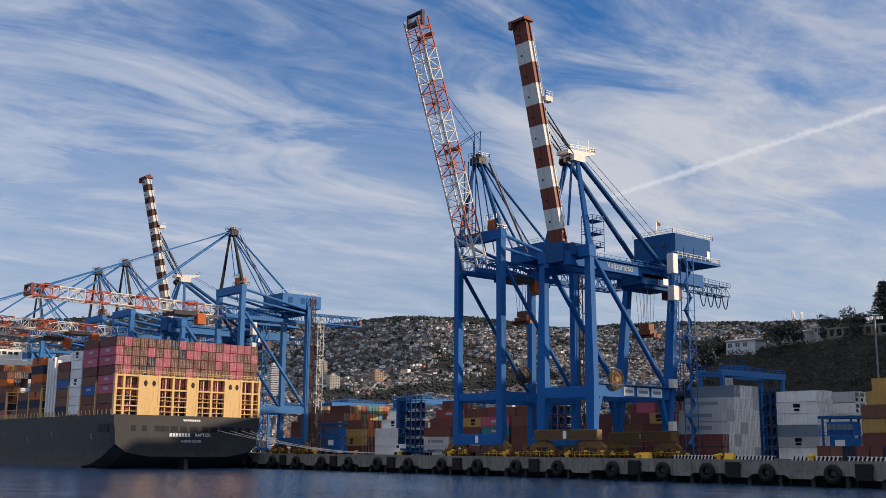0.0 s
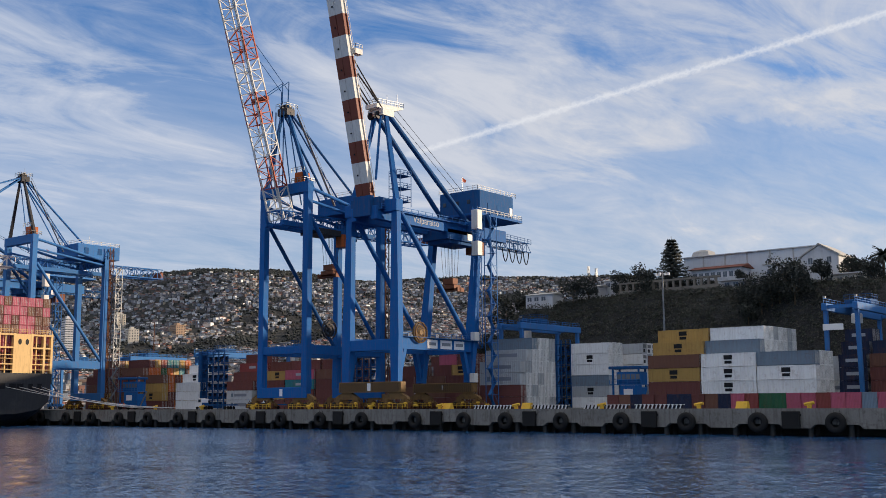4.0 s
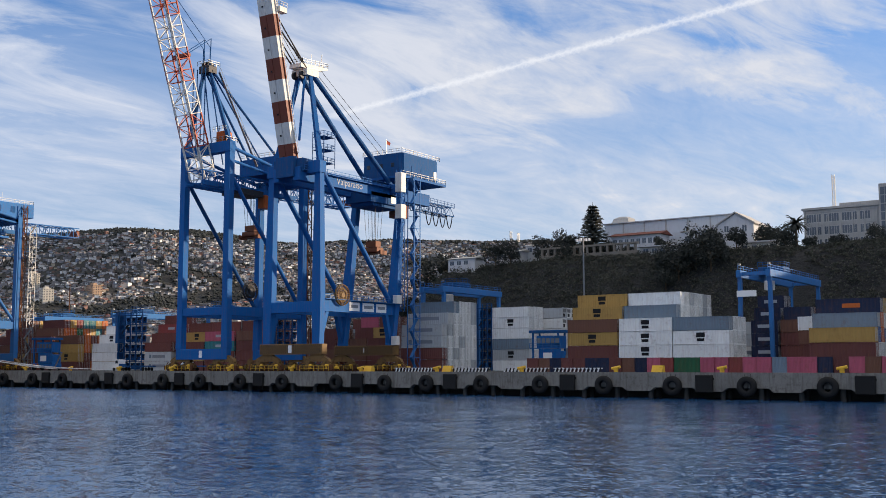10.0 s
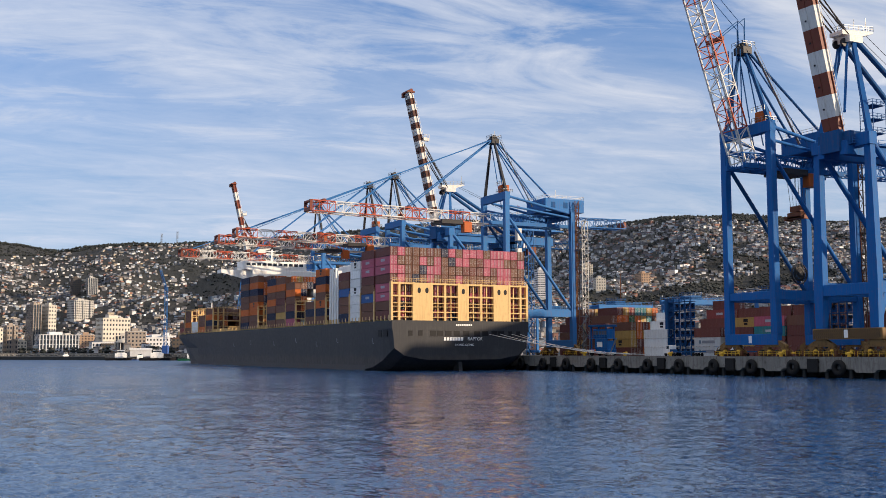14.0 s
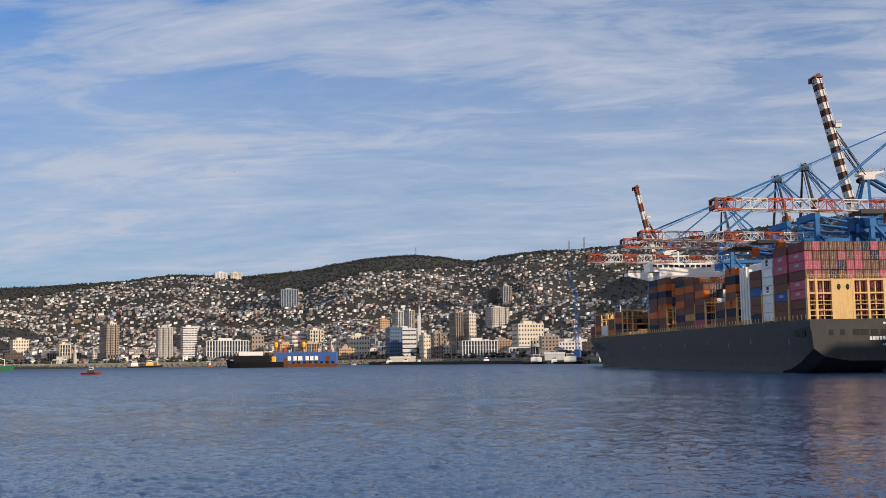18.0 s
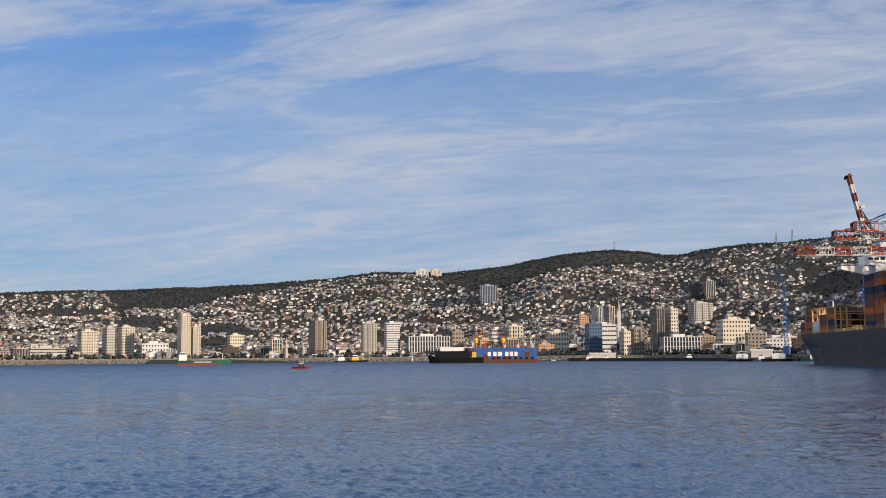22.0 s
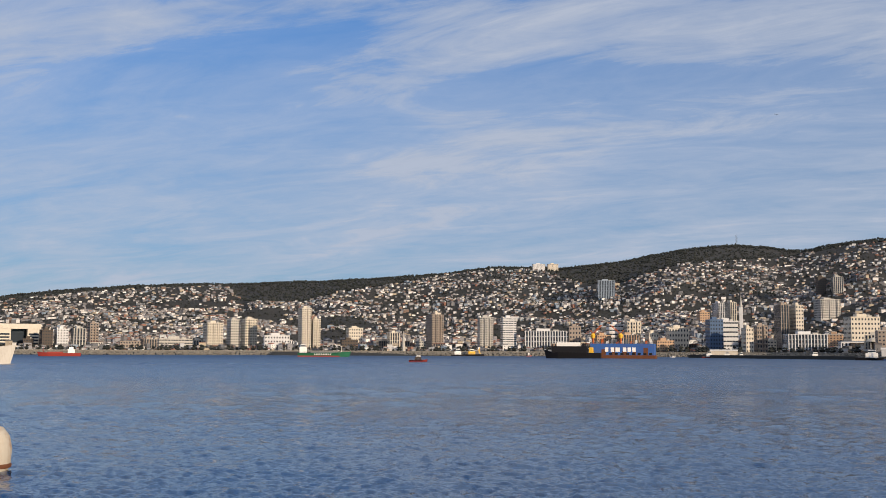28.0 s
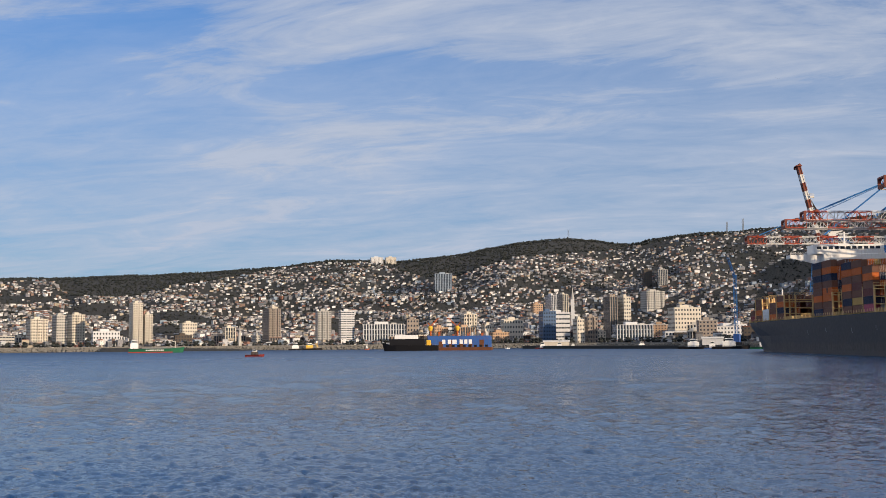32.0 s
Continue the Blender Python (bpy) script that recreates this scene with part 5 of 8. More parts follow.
def build_yard():
    M, B, N, Y, W_, G, P, T, O, R, S, BL = "maroon", "brown", "navy", "mustard", "white", "grey", "pink", "teal", "orange", "red", "slate", "blue"
    GR = "green"
    # single row at the quay edge, ends to the water
    seq = [M, B, N, M, M, N, N, M, B, N, P, R, GR, GR, P, P, R, P, P, S, P, P, N, M, P, B, P, P, M, B, M, P, R, P, B, P, S, P, M, P]
    x = -104.5
    for i, c in enumerate(seq):
        container(x + 2.52 * i, 187.0 + 0.15 * math.sin(i * 1.7), DECK_Z, c, turn=90)
    # stacks between the ship and the crane legs
    terrace(-346.0, 222.0, [M, Y, B, M, M, B], 4, 5, [M, B, Y])
    terrace(-329.6, 223.0, [M, B, M, M, B, M], 4, 9, [O, O, B, O, T, O, R, O, GR, Y], ())
    terrace(-312.0, 221.0, [M, Y, Y, B], 4, 6, [Y, Y, O, Y, M], ("", "black", "", ""))
    terrace(-291.6, 220.5, [W_, W_, W_, W_, W_], 3, 4, [W_, G], ("", "", "", "black", ""))
    terrace(-266.6, 221.0, [G, G, M, M, R, M], 3, 4, [Y, Y, M, R, B], ("navy", "navy", "", "", "white", ""))
    terrace(-252.8, 221.5, [M, Y, M, Y, M], 3, 4, [M, B, Y], ("", "", "", "black", ""))
    terrace(-239.9, 221.2, [M, M, T, P, M], 4, 4, [M, B, M], ("", "", "white", "white", ""))
    terrace(-226.6, 221.0, [M, M, M, B, M], 4, 4, [M, B])
    terrace(-201.5, 221.4, [M, B, M, M], 3, 3, [M, B])
    terrace(-193.2, 231.0, [G, G, G, G, M], 4, 3, [M, B], ("navy", "navy", "navy", "navy", ""), 8.6)
    terrace(-184.2, 221.0, [M, B, B, M, P], 3, 4, [M, B, Y], ("", "", "", "", ""), 6.06)
    terrace(-177.6, 220.6, [M, M, M, Y, M], 3, 4, [M, B], ("", "", "", "black", ""), 6.06)
    # pale block by the crane's landside legs
    terrace(-160.9, 213.6, [M, M, G, G, G, S], 4, 6, [W_, W_, W_, G], ("", "", "navy", "navy", "navy", ""))
    # refrigerated block before the bluff
    terrace(-157.0, 250.0, [W_, G, S, W_, W_, W_], 6, 3, [W_, G, W_], ("", "black", "", "", "black", ""), 11.6)
    for k in range(6):
        for j in range(4):
            loose_box(-147.0, 262.0 + 2.62 * j, DECK_Z + 2.896 * k, (W_, G, W_, W_)[(k + j) % 4], 12.19, 2.44, 2.89, True)
    # mustard, white and navy blocks
    terrace(-113.9, 213.0, [M, M, Y, B, Y, Y], 4, 3, [M, Y, W_], ("", "", "black", "", "black", "black"))
    terrace(-101.3, 213.0, [M, W_, W_, W_, S, W_], 4, 9, [W_, W_, G, W_], ("", "black", "black", "black", "", ""))
    terrace(-88.9, 213.0, [M, W_, W_, S], 4, 4, [W_, W_, G], ("", "", "black", ""))
    terrace(-85.5, 243.0, [W_, W_, G, G], 3, 2, [W_, G], ("navy", "navy", "", ""), 6.06)
    terrace(-80.9, 239.0, [N, N, N, N, N, N], 4, 4, [N, N, W_], ("", "white", "white", "white", "white", "white"), 6.06)
    terrace(-74.2, 239.0, [B, M, M, B, N], 4, 3, [N, M, B], ("", "", "", "", ""), 6.06)
    terrace(-66.5, 226.0, [M, M, B, W_], 4, 2, [M, B], (), 6.06)
    terrace(-60.2, 211.6, [M, M, Y, S, N], 3, 5, [W_, G, Y, BL, W_, O], ("", "", "", "", "orange"))
    terrace(-40.8, 220.0, [Y, M, W_, BL, W_], 5, 4, [W_, BL, G])
    terrace(-27.6, 220.0, [M, W_, G, W_], 4, 4, [W_, G])


build_yard()


def reefer_rack(x, y, tiers, length=11.0):
    t = thing("reefer_rack", "dark blue steel rack with walkways for refrigerated containers", "rack", pose(x, y, DECK_Z), "reefer racks")
    for k in range(tiers):
        z = 2.896 * k
        part("rack_floor", Shape().box(0, length, 0, 2.4, z + 2.74, z + 2.896).railing([(0, 0, z + 2.896), (length, 0, z + 2.896)], 1.1, 1.4), NAVY_AND_SHADE_BLUE, t)
        part("rack_stair", Shape().beam((0.4 + (k % 2) * (length - 4), 0.6, z), (3.6 + (k % 2) * (length - 4), 0.6, z + 2.6), 0.7, 0.12), DARK_STEEL, t)
        for i in range(int(length / 2.6)):
            u = part("plug_panel", Shape().box(0.9 + 2.6 * i, 2.6 + 2.6 * i, 2.2, 2.4, z + 0.3, z + 2.3), NAVY_AND_SHADE_BLUE, t)
            part("fan_grille", Shape().ring((1.75 + 2.6 * i, 2.16, z + 1.5), "y", 0.2, 0.55, 0.1, 14), BLACK, u)
    for i in range(5):
        part("rack_post", Shape().box(length * i / 4 - 0.14, length * i / 4 + 0.14, 0, 0.3, 0, 2.896 * tiers + 1.0), NAVY_AND_SHADE_BLUE, t)
    part("end_wall", Shape().box(-1.3, -0.2, -0.3, 2.4, 0, 2.896 * tiers + 1.0), NAVY_AND_SHADE_BLUE, t)


reefer_rack(-279.2, 221, 6)
reefer_rack(-214, 222, 6)
reefer_rack(-163.3, 250, 6, 6)


def yard_gantry(x, y, span=23.5, h=21.0, mat=None):
    """A rubber-tyred gantry crane that spans the stacks inland."""
    mat = mat or PALE_BLUE
    t = thing("yard_gantry_crane", "blue rubber-tyred yard gantry crane over the container stacks", "crane", pose(x, y, DECK_Z), "yard gantry cranes")
    for sx in (-3.4, 3.4):
        for yy in (0, span):
            part("leg", Shape().beam((sx * 1.05, yy, 1.6), (sx, yy, h - 1.5), 0.8, 1.0), mat, t)
        part("girder", Shape().chamfer(sx - 0.55, sx + 0.55, -1.2, span + 1.2, h - 1.6, h, 0.1), mat, t)
        part("girder_rail", Shape().railing([(sx, -1.2, h), (sx, span + 1.2, h)], 1.1, 1.8), PALE_BLUE, t)
    for yy in (0, span):
        part("sill", Shape().chamfer(-5.4, 5.4, yy - 0.5, yy + 0.5, 1.1, 2.0, 0.08), mat, t)
        part("cross_beam", Shape().box(-3.4, 3.4, yy - 0.3, yy + 0.3, h - 1.2, h - 0.4), mat, t)
        for k in (-4.6, -3.2, 3.2, 4.6):
            part("wheel", Shape().ring((k, yy, 0.75), "y", 0.3, 0.75, 0.55, 16), RUBBER, t)
    part("trolley", Shape().chamfer(-3.0, 3.0, span * 0.3, span * 0.3 + 5, h, h + 1.6, 0.15).railing([(-3.0, span * 0.3, h + 1.6), (3.0, span * 0.3, h + 1.6), (3.0, span * 0.3 + 5, h + 1.6)], 1.1, 1.2), NAVY_AND_SHADE_BLUE, t)
    part("operator_cab", Shape().chamfer(-1.0, 1.0, span * 0.3 - 2.2, span * 0.3, h - 4.0, h - 1.8, 0.2), OFF_WHITE, t, "white driver's cab")
    part("sign", Shape().box(-4.0, 0.5, -0.72, -0.66, h - 6.0, h - 4.6), SIGN_WHITE, t)
    for sx in (-3.4, 3.4):
        part("floodlight", Shape().box(sx - 0.3, sx + 0.3, -0.6, -0.2, h + 1.2, h + 1.6), STEEL, t)


for gx, gy, gh in ((-79, 237, 22.8), (-167, 236, 22.8), (-258, 236, 19.5), (-300, 238, 19.5), (-345, 238, 19.5), (-392, 238, 19.5)):
    yard_gantry(gx, gy, 38.0 if gx > -100 else 28.0 if gx > -200 else 23.5, gh)


def light_mast(x, y, top, mat, label):
    t = thing("light_mast", label, "light mast", pose(x, y, DECK_Z), "yard light masts")
    part("pole", Shape().tube((0, 0, 0), (0, 0, top), 0.35, 10, 0.16), mat, t)
    part("crossarm", Shape().beam((-1.8, 0, top - 0.4), (1.8, 0, top - 0.4), 0.15).beam((0, -1.4, top - 0.4), (0, 1.4, top - 0.4), 0.15), mat, t)
    for k in ((-1.7, 0), (-0.8, 0), (0.8, 0), (1.7, 0), (0, -1.3)):
        part("floodlight", Shape().chamfer(k[0] - 0.3, k[0] + 0.3, k[1] - 0.35, k[1] + 0.1, top - 0.9, top - 0.3, 0.06), SIGN_WHITE, t)


light_mast(-123.5, 240, 33.5, STEEL, "tall grey steel floodlight mast behind the stacks")
light_mast(-359.0, 260, 34.5, RUSTED, "tall rusty floodlight mast in the yard")


def truck(x, y, turn=0):
    t = thing("terminal_truck", "white port truck with an empty flat trailer on the quay", "truck", pose(x, y, DECK_Z, 0, 0, turn))
    part("cab", Shape().prism([(-2.6, 0.9), (0.2, 0.9), (0.2, 3.1), (-1.4, 3.2), (-1.9, 2.1), (-2.6, 1.9)], "y", -1.15, 1.15), SIGN_WHITE, t)
    part("windscreen", Shape().prism([(-1.90, 2.15), (-1.45, 3.05), (-1.50, 3.08), (-1.95, 2.15)], "y", -1.0, 1.0), GLASS, t)
    part("side_window", Shape().box(-1.3, -0.2, -1.17, -1.14, 2.1, 2.9), GLASS, t)
    part("trailer", Shape().box(0.3, 13.0, -1.2, 1.2, 1.15, 1.5).box(0.3, 0.6, -1.2, 1.2, 1.5, 2.0), NAVY_AND_SHADE_BLUE, t)
    for xx in (-1.9, 0.9, 2.1, 10.3, 11.6):
        for yy in (-1.0, 1.0):
            part("wheel", Shape().ring((xx, yy, 0.52), "y", 0.22, 0.52, 0.32, 16).tube((xx, yy - 0.1, 0.52), (xx, yy + 0.1, 0.52), 0.24, 10), RUBBER, t)


truck(-246, 196)
truck(-226, 203)


def stacker(x, y, turn=0):
    t = thing("reach_stacker", "blue container handling machine with a cab and stairs", "reach stacker", pose(x, y, DECK_Z, 0, 0, turn), "container handlers")
    part("chassis", Shape().chamfer(-4.5, 4.5, -2.0, 2.0, 1.0, 2.2, 0.15), CRANE_BLUE, t)
    part("engine_house", Shape().chamfer(1.0, 4.4, -1.8, 1.8, 2.2, 5.0, 0.2), CRANE_BLUE, t)
    part("tower", Shape().beam((-3.6, -1.7, 2.2), (-3.6, -1.7, 9.5), 0.4).beam((-3.6, 1.7, 2.2), (-3.6, 1.7, 9.5), 0.4).beam((3.6, -1.7, 2.2), (3.6, -1.7, 9.5), 0.4).beam((3.6, 1.7, 2.2), (3.6, 1.7, 9.5), 0.4), CRANE_BLUE, t)
    part("roof", Shape().chamfer(-4.6, 4.6, -2.2, 2.2, 9.5, 10.2, 0.12), NAVY_AND_SHADE_BLUE, t)
    part("floor_deck", Shape().box(-4.4, 4.4, -2.1, 2.1, 5.6, 5.8).railing([(-4.4, -2.1, 5.8), (4.4, -2.1, 5.8)], 1.1, 1.2), PALE_BLUE, t)
    part("body_panel", Shape().chamfer(-1.6, 4.4, -2.05, -1.75, 2.2, 5.5, 0.06), CRANE_BLUE, t)
    part("cab", Shape().chamfer(-2.6, 4.2, -1.9, 1.6, 5.8, 8.8, 0.2), CRANE_BLUE, t)
    for k in range(5):
        part("cab_window", Shape().box(-2.3 + 1.3 * k, -1.3 + 1.3 * k, -1.94, -1.9, 6.9, 8.2), GLASS_BLUE, t)
    for k in (-3.0, -1.4):
        part("warning_lamp", Shape().chamfer(k - 0.4, k + 0.4, -2.35, -2.05, 1.3, 2.1, 0.1), ORANGE, t, "orange warning lamp")
    part("poster", Shape().box(-0.5, 2.0, -2.08, -2.03, 2.9, 4.6), SIGN_WHITE, t)
    part("stair", Shape().beam((4.6, -1.4, 0.4), (4.6, 1.6, 5.6), 0.8, 0.12), STEEL, t)
    for xx in (-3.4, 3.4):
        for yy in (-1.7, 1.7):
            part("wheel", Shape().ring((xx, yy, 0.85), "y", 0.35, 0.85, 0.6, 18).tube((xx, yy - 0.2, 0.85), (xx, yy + 0.2, 0.85), 0.36, 10), RUBBER, t)


stacker(-131.5, 236)
stacker(-293.5, 205, 8)


# ---- container ship ----
SX, SY0, SY1, SDECK = -285.0, 125.2, 171.4, 14.9
SMID, SB = (SY0 + SY1) / 2, (SY1 - SY0) / 2


def build_ship():
    ship = thing("container_ship", "large dark-hulled container ship moored stern-on view along the quay", "ship", pose(0, 0, 0))
    # hull: sections from transom to stem as half-breadths at heights
    secs = []
    for x, zk, deck, wl, bilge in ((0, 3.3, 1.0, 0.965, 6.2), (2.5, 2.2, 1.0, 0.975, 5.0), (7, 0.2, 1.0, 0.985, 2.8), (14, -2.0, 1.0, 0.995, 0.6), (26, -3, 1.0, 1.0, -0.8), (45, -3, 1.0, 1.0, -1.0),
                                   (80, -3, 1.0, 1.0, -1.0), (190, -3, 1.0, 1.0, -1.0), (235, -3, 1.0, 0.97, -1.0), (262, -3, 0.98, 0.84, -1.0), (284, -3, 0.90, 0.58, -1.0), (302, -3, 0.74, 0.33, -1.0),
                                   (316, -3, 0.50, 0.13, -1.0), (325, -2.6, 0.27, 0.02, 0.0), (331, 3.0, 0.03, 0.01, 6.0)):
        z_deck = SDECK + max(0.0, (x - 270.0) / 60.0) * 2.0
        pts = [(0.0, zk), (wl * 0.55 * SB, zk + 0.1), (wl * 0.86 * SB, zk + (bilge - zk) * 0.45), (wl * SB, bilge + 0.6), ((wl * 0.45 + deck * 0.55) * SB, (bilge + z_deck) * 0.5 + 1.0), (deck * SB, z_deck - 2.2), (deck * SB, z_deck)]
        secs.append([(SX - x, SMID - y, z) for y, z in pts] + [(SX - x, SMID + y, z) for y, z in pts[::-1][:-1]])
    n = len(secs[0])
    v = [p for s in secs for p in s]
    f = [(i * n + j, i * n + (j + 1) % n, (i + 1) * n + (j + 1) % n, (i + 1) * n + j) for i in range(len(secs) - 1) for j in range(n)]
    f.append(tuple(range(n - 1, -1, -1)))
    hull = Shape().add(v, f)
    part("hull", hull, HULL, ship, "dark grey hull with scuffs and streaks")
    bt = Shape()
    for s in (-1,):
        pts = [(SX - x, SMID + s * (w * SB + 0.05)) for x, w in ((20, 1.0), (50, 1.0), (80, 1.0), (190, 1.0), (235, 0.972), (262, 0.86), (284, 0.61))]
        bt.add([(x, y, -0.3) for x, y in pts] + [(x, y, 1.7) for x, y in pts], [(i, i + 1, len(pts) + i + 1, len(pts) + i) for i in range(len(pts) - 1)])
    part("boot_top", bt, BOOT, ship, "worn grey-red waterline band")
    part("rudder", Shape().prism([(SX - 5, -2), (SX - 0.8, -2), (SX - 1.6, 3.6), (SX - 4.5, 3.6)], "y", SMID - 0.6, SMID + 0.6), HULL, ship)
    # mooring ports in the transom and quarter
    frac = [0.13, 0.2, 0.29, 0.34, 0.40, 0.46, 0.53, 0.61, 0.67, 0.74, 0.79, 0.86, 0.92]
    for k in frac:
        y = SY0 + (SY1 - SY0) * k
        w = 2.0 if 0.28 < k < 0.8 else 1.3
        part("mooring_port", Shape().chamfer(SX - 0.4, SX + 0.04, y - w / 2 - 0.1, y + w / 2, 10.4, 11.9, 0.04), BLACK, ship)
        part("port_frame", Shape().box(SX, SX + 0.08, y - w / 2 - 0.25, y + w / 2 + 0.15, 11.95, 12.1).box(SX, SX + 0.08, y - w / 2 - 0.25, y + w / 2 + 0.15, 10.2, 10.35), HULL, ship)
    for x in (SX - 3.5, SX - 7.5):
        part("mooring_port", Shape().box(x - 2.8, x, SY0 - 0.04, SY0 + 0.3, 10.2, 12.2), BLACK, ship)
    # name on the transom: first word and the registry number as plain bars
    for i in range(7):
        part("name_bar", Shape().box(SX + 0.02, SX + 0.07, 142.1 + 0.95 * i, 142.1 + 0.95 * i + 0.72, 9.0, 10.0), SIGN_WHITE, ship)
    rot = Euler((radians(90), 0, radians(90))).to_matrix().to_4x4()
    lettering("RAPTOR", 1.35, SIGN_WHITE, ship, Matrix.Translation((SX + 0.06, 152.6, 9.5)) @ rot, "name_lettering")
    lettering("HONG KONG", 1.0, SIGN_WHITE, ship, Matrix.Translation((SX + 0.06, 149.0, 7.7)) @ rot, "port_lettering")
    for i in range(9):
        part("registry_bar", Shape().box(SX + 0.02, SX + 0.06, 146.2 + 0.62 * i, 146.2 + 0.62 * i + 0.42, 13.4, 13.95), SIGN_WHITE, ship)
    for x, z in ((-300, 8.5), (-330, 9.0), (-350, 8.0), (-372, 9.4), (-398, 8.6), (-430, 9.2), (-455, 8.4)):
        part("draft_mark", Shape().box(x, x + 0.35, SY0 - 0.03, SY0 + 0.2, z, z + 1.3).box(x + 0.7, x + 1.4, SY0 - 0.03, SY0 + 0.2, z - 0.4, z - 0.1), SIGN_GREY, ship)
    # bulwark stanchions and hatch coaming along the visible side
    for i in range(98):
        x = SX - 3.0 - 2.9 * i
        if x > -566:
            part("stanchion", Shape().prism([(SY0 + 0.2, SDECK), (SY0 + 1.0, SDECK), (SY0 + 0.7, SDECK + 1.5), (SY0 + 0.2, SDECK + 1.5)], "x", x - 0.28, x + 0.28), LASH, ship)
    part("deck_house_coaming", Shape().box(-560, SX - 1.5, SY0 + 1.4, SY1 - 1.4, SDECK - 0.5, SDECK + 0.5), HULL, ship)
    # stern lashing bridge
    X0, X1, zt = SX - 1.6, SX - 0.4, 26.2
    br = thing("lashing_bridge", "", "")
    br.parent = ship
    br["label"] = "sunlit buff-yellow steel lashing bridge over the stern"
    yy = lambda k: SY0 + (SY1 - SY0) * k
    for k0, k1 in ((0.155, 0.285), (0.48, 0.545), (0.745, 0.86)):
        part("panel", Shape().prism([(yy(k0), SDECK), (yy(k1), SDECK), (yy(k1 - 0.008), zt - 0.6), (yy(k0 + 0.008), zt - 0.6)], "x", X0, X1), LASH, br)
        for h in ((k0 * 0.7 + k1 * 0.3), (k0 * 0.28 + k1 * 0.72)) if k1 - k0 > 0.1 else ((k0 + k1) / 2,):
            part("oval_opening", Shape().prism([(yy(h) + 0.55 * math.cos(t), 23.8 + 0.85 * math.sin(t)) for t in (2 * math.pi * i / 16 for i in range(16))], "x", X1, X1 + 0.03), BLACK, br)
    for k in (0.004, 0.055, 0.155, 0.285, 0.38, 0.48, 0.545, 0.645, 0.745, 0.86, 0.945, 0.996):
        part("post", Shape().box(X0, X1 + 0.05, yy(k) - 0.34, yy(k) + 0.34, SDECK - 0.3, zt), LASH, br)
    for z, t in ((zt - 0.4, 0.5), (22.1, 0.45), (20.0, 0.16), (19.0, 0.16), (17.4, 0.3), (15.9, 0.2)):
        part("rail_beam", Shape().box(X0 + 0.1, X1 + 0.02, SY0 + 0.2, SY1 - 0.2, z - t / 2, z + t / 2), LASH, br)
    part("top_rail", Shape().railing([(X1, SY0 + 0.2, zt), (X1, SY1 - 0.2, zt)], 1.1, 1.6), LASH, br)
    for k in (0.105, 0.335, 0.43, 0.595, 0.695, 0.9):
        part("upright", Shape().box(X0 + 0.2, X0 + 0.5, yy(k) - 0.15, yy(k) + 0.15, SDECK, zt - 0.6), LASH, br)
    # lashing bridges along the ship
    for x in (-298.9, -309.8, -319.2, -341.2, -351.8, -362.5, -373.5, -385.0, -408.5, -420.0, -447.5, -492.0, -506.0, -520.0, -534.0, -548.0):
        top = 24.0 if x > -450 else 26.0
        b = thing("lashing_bridge", "", "")
        b.parent = ship
        b["label"] = "buff steel lashing bridge between container bays"
        for y in [SY0 + 0.5 + 4.9 * i for i in range(10)] if x in (-362.5, -373.5, -385.0, -408.5, -447.5) else [SY0 + 0.3, SY0 + 2.6, SY0 + 5.2]:
            part("post", Shape().box(x - 0.3, x + 0.3, y - 0.3, y + 0.3, SDECK - 0.2, top), LASH, b)
        for z in (17.8, 20.4, 23.0, 24.0):
            if z < top + 0.1:
                part("rail_beam", Shape().box(x - 0.5, x + 0.5, SY0 + 0.2, SY1 - 0.6, z - 0.14, z + 0.14), LASH, b)
        part("top_rail", Shape().railing([(x, SY0 + 0.2, top), (x, SY1 - 0.5, top)], 1.1, 2.4), LASH, b)
    # engine casing with funnel, and the forward deckhouse with its bridge wings
    fun = thing("engine_casing", "", "")
    fun.parent = ship
    fun["label"] = "white engine casing with exhaust pipes"
    part("casing_wall", Shape().chamfer(-340.4, -330.0, SY0 + 4.5, SY1 - 6, SDECK - 0.2, 34.5, 0.3), SHIP_WHITE, fun)
    for i, x in enumerate((-331.0, -333.4, -335.8, -338.2)):
        part("ventilator", Shape().box(x - 0.5, x + 0.5, SY0 + 0.6, SY0 + 1.8, SDECK - 0.2, 32.5 + i % 2), SHIP_WHITE, fun)
        part("exhaust_pipe", Shape().tube((x, SY0 + 12, 34.5), (x, SY0 + 12, 38.0), 0.5, 10), DARK_STEEL, fun)
    house = thing("deckhouse", "", "")
    house.parent = ship
    house["label"] = "white forward deckhouse with wide bridge wings"
    part("house_wall", Shape().chamfer(-482, -470, SMID - 11.0, SMID + 17.5, SDECK - 0.2, 43.0, 0.3), SHIP_WHITE, house)
    part("bridge_deck", Shape().chamfer(-481, -470.2, SMID - 15.0, SMID + 15.0, 43.0, 47.0, 0.3), SHIP_WHITE, house)
    part("bridge_wing", Shape().box(-479, -472, SY0 - 1.5, SY1 + 1.5, 41.3, 42.8).prism([(SY0 - 1.5, 41.3), (SMID - 11, 38.0), (SMID - 11, 41.3)][::-1], "x", -472.6, -472.0), SHIP_WHITE, house)
    for i in range(11):
        part("window", Shape().box(-470.2, -470.15, SMID - 13.6 + 2.5 * i, SMID - 13.6 + 2.5 * i + 1.8, 44.9, 46.1), GLASS, house)
    for k in range(5):
        for i in range(3):
            part("window", Shape().box(-470.0, -469.95, SMID - 9 + 9.0 * i, SMID - 7.6 + 9.0 * i, 21 + 4 * k, 22.2 + 4 * k), GLASS, house)
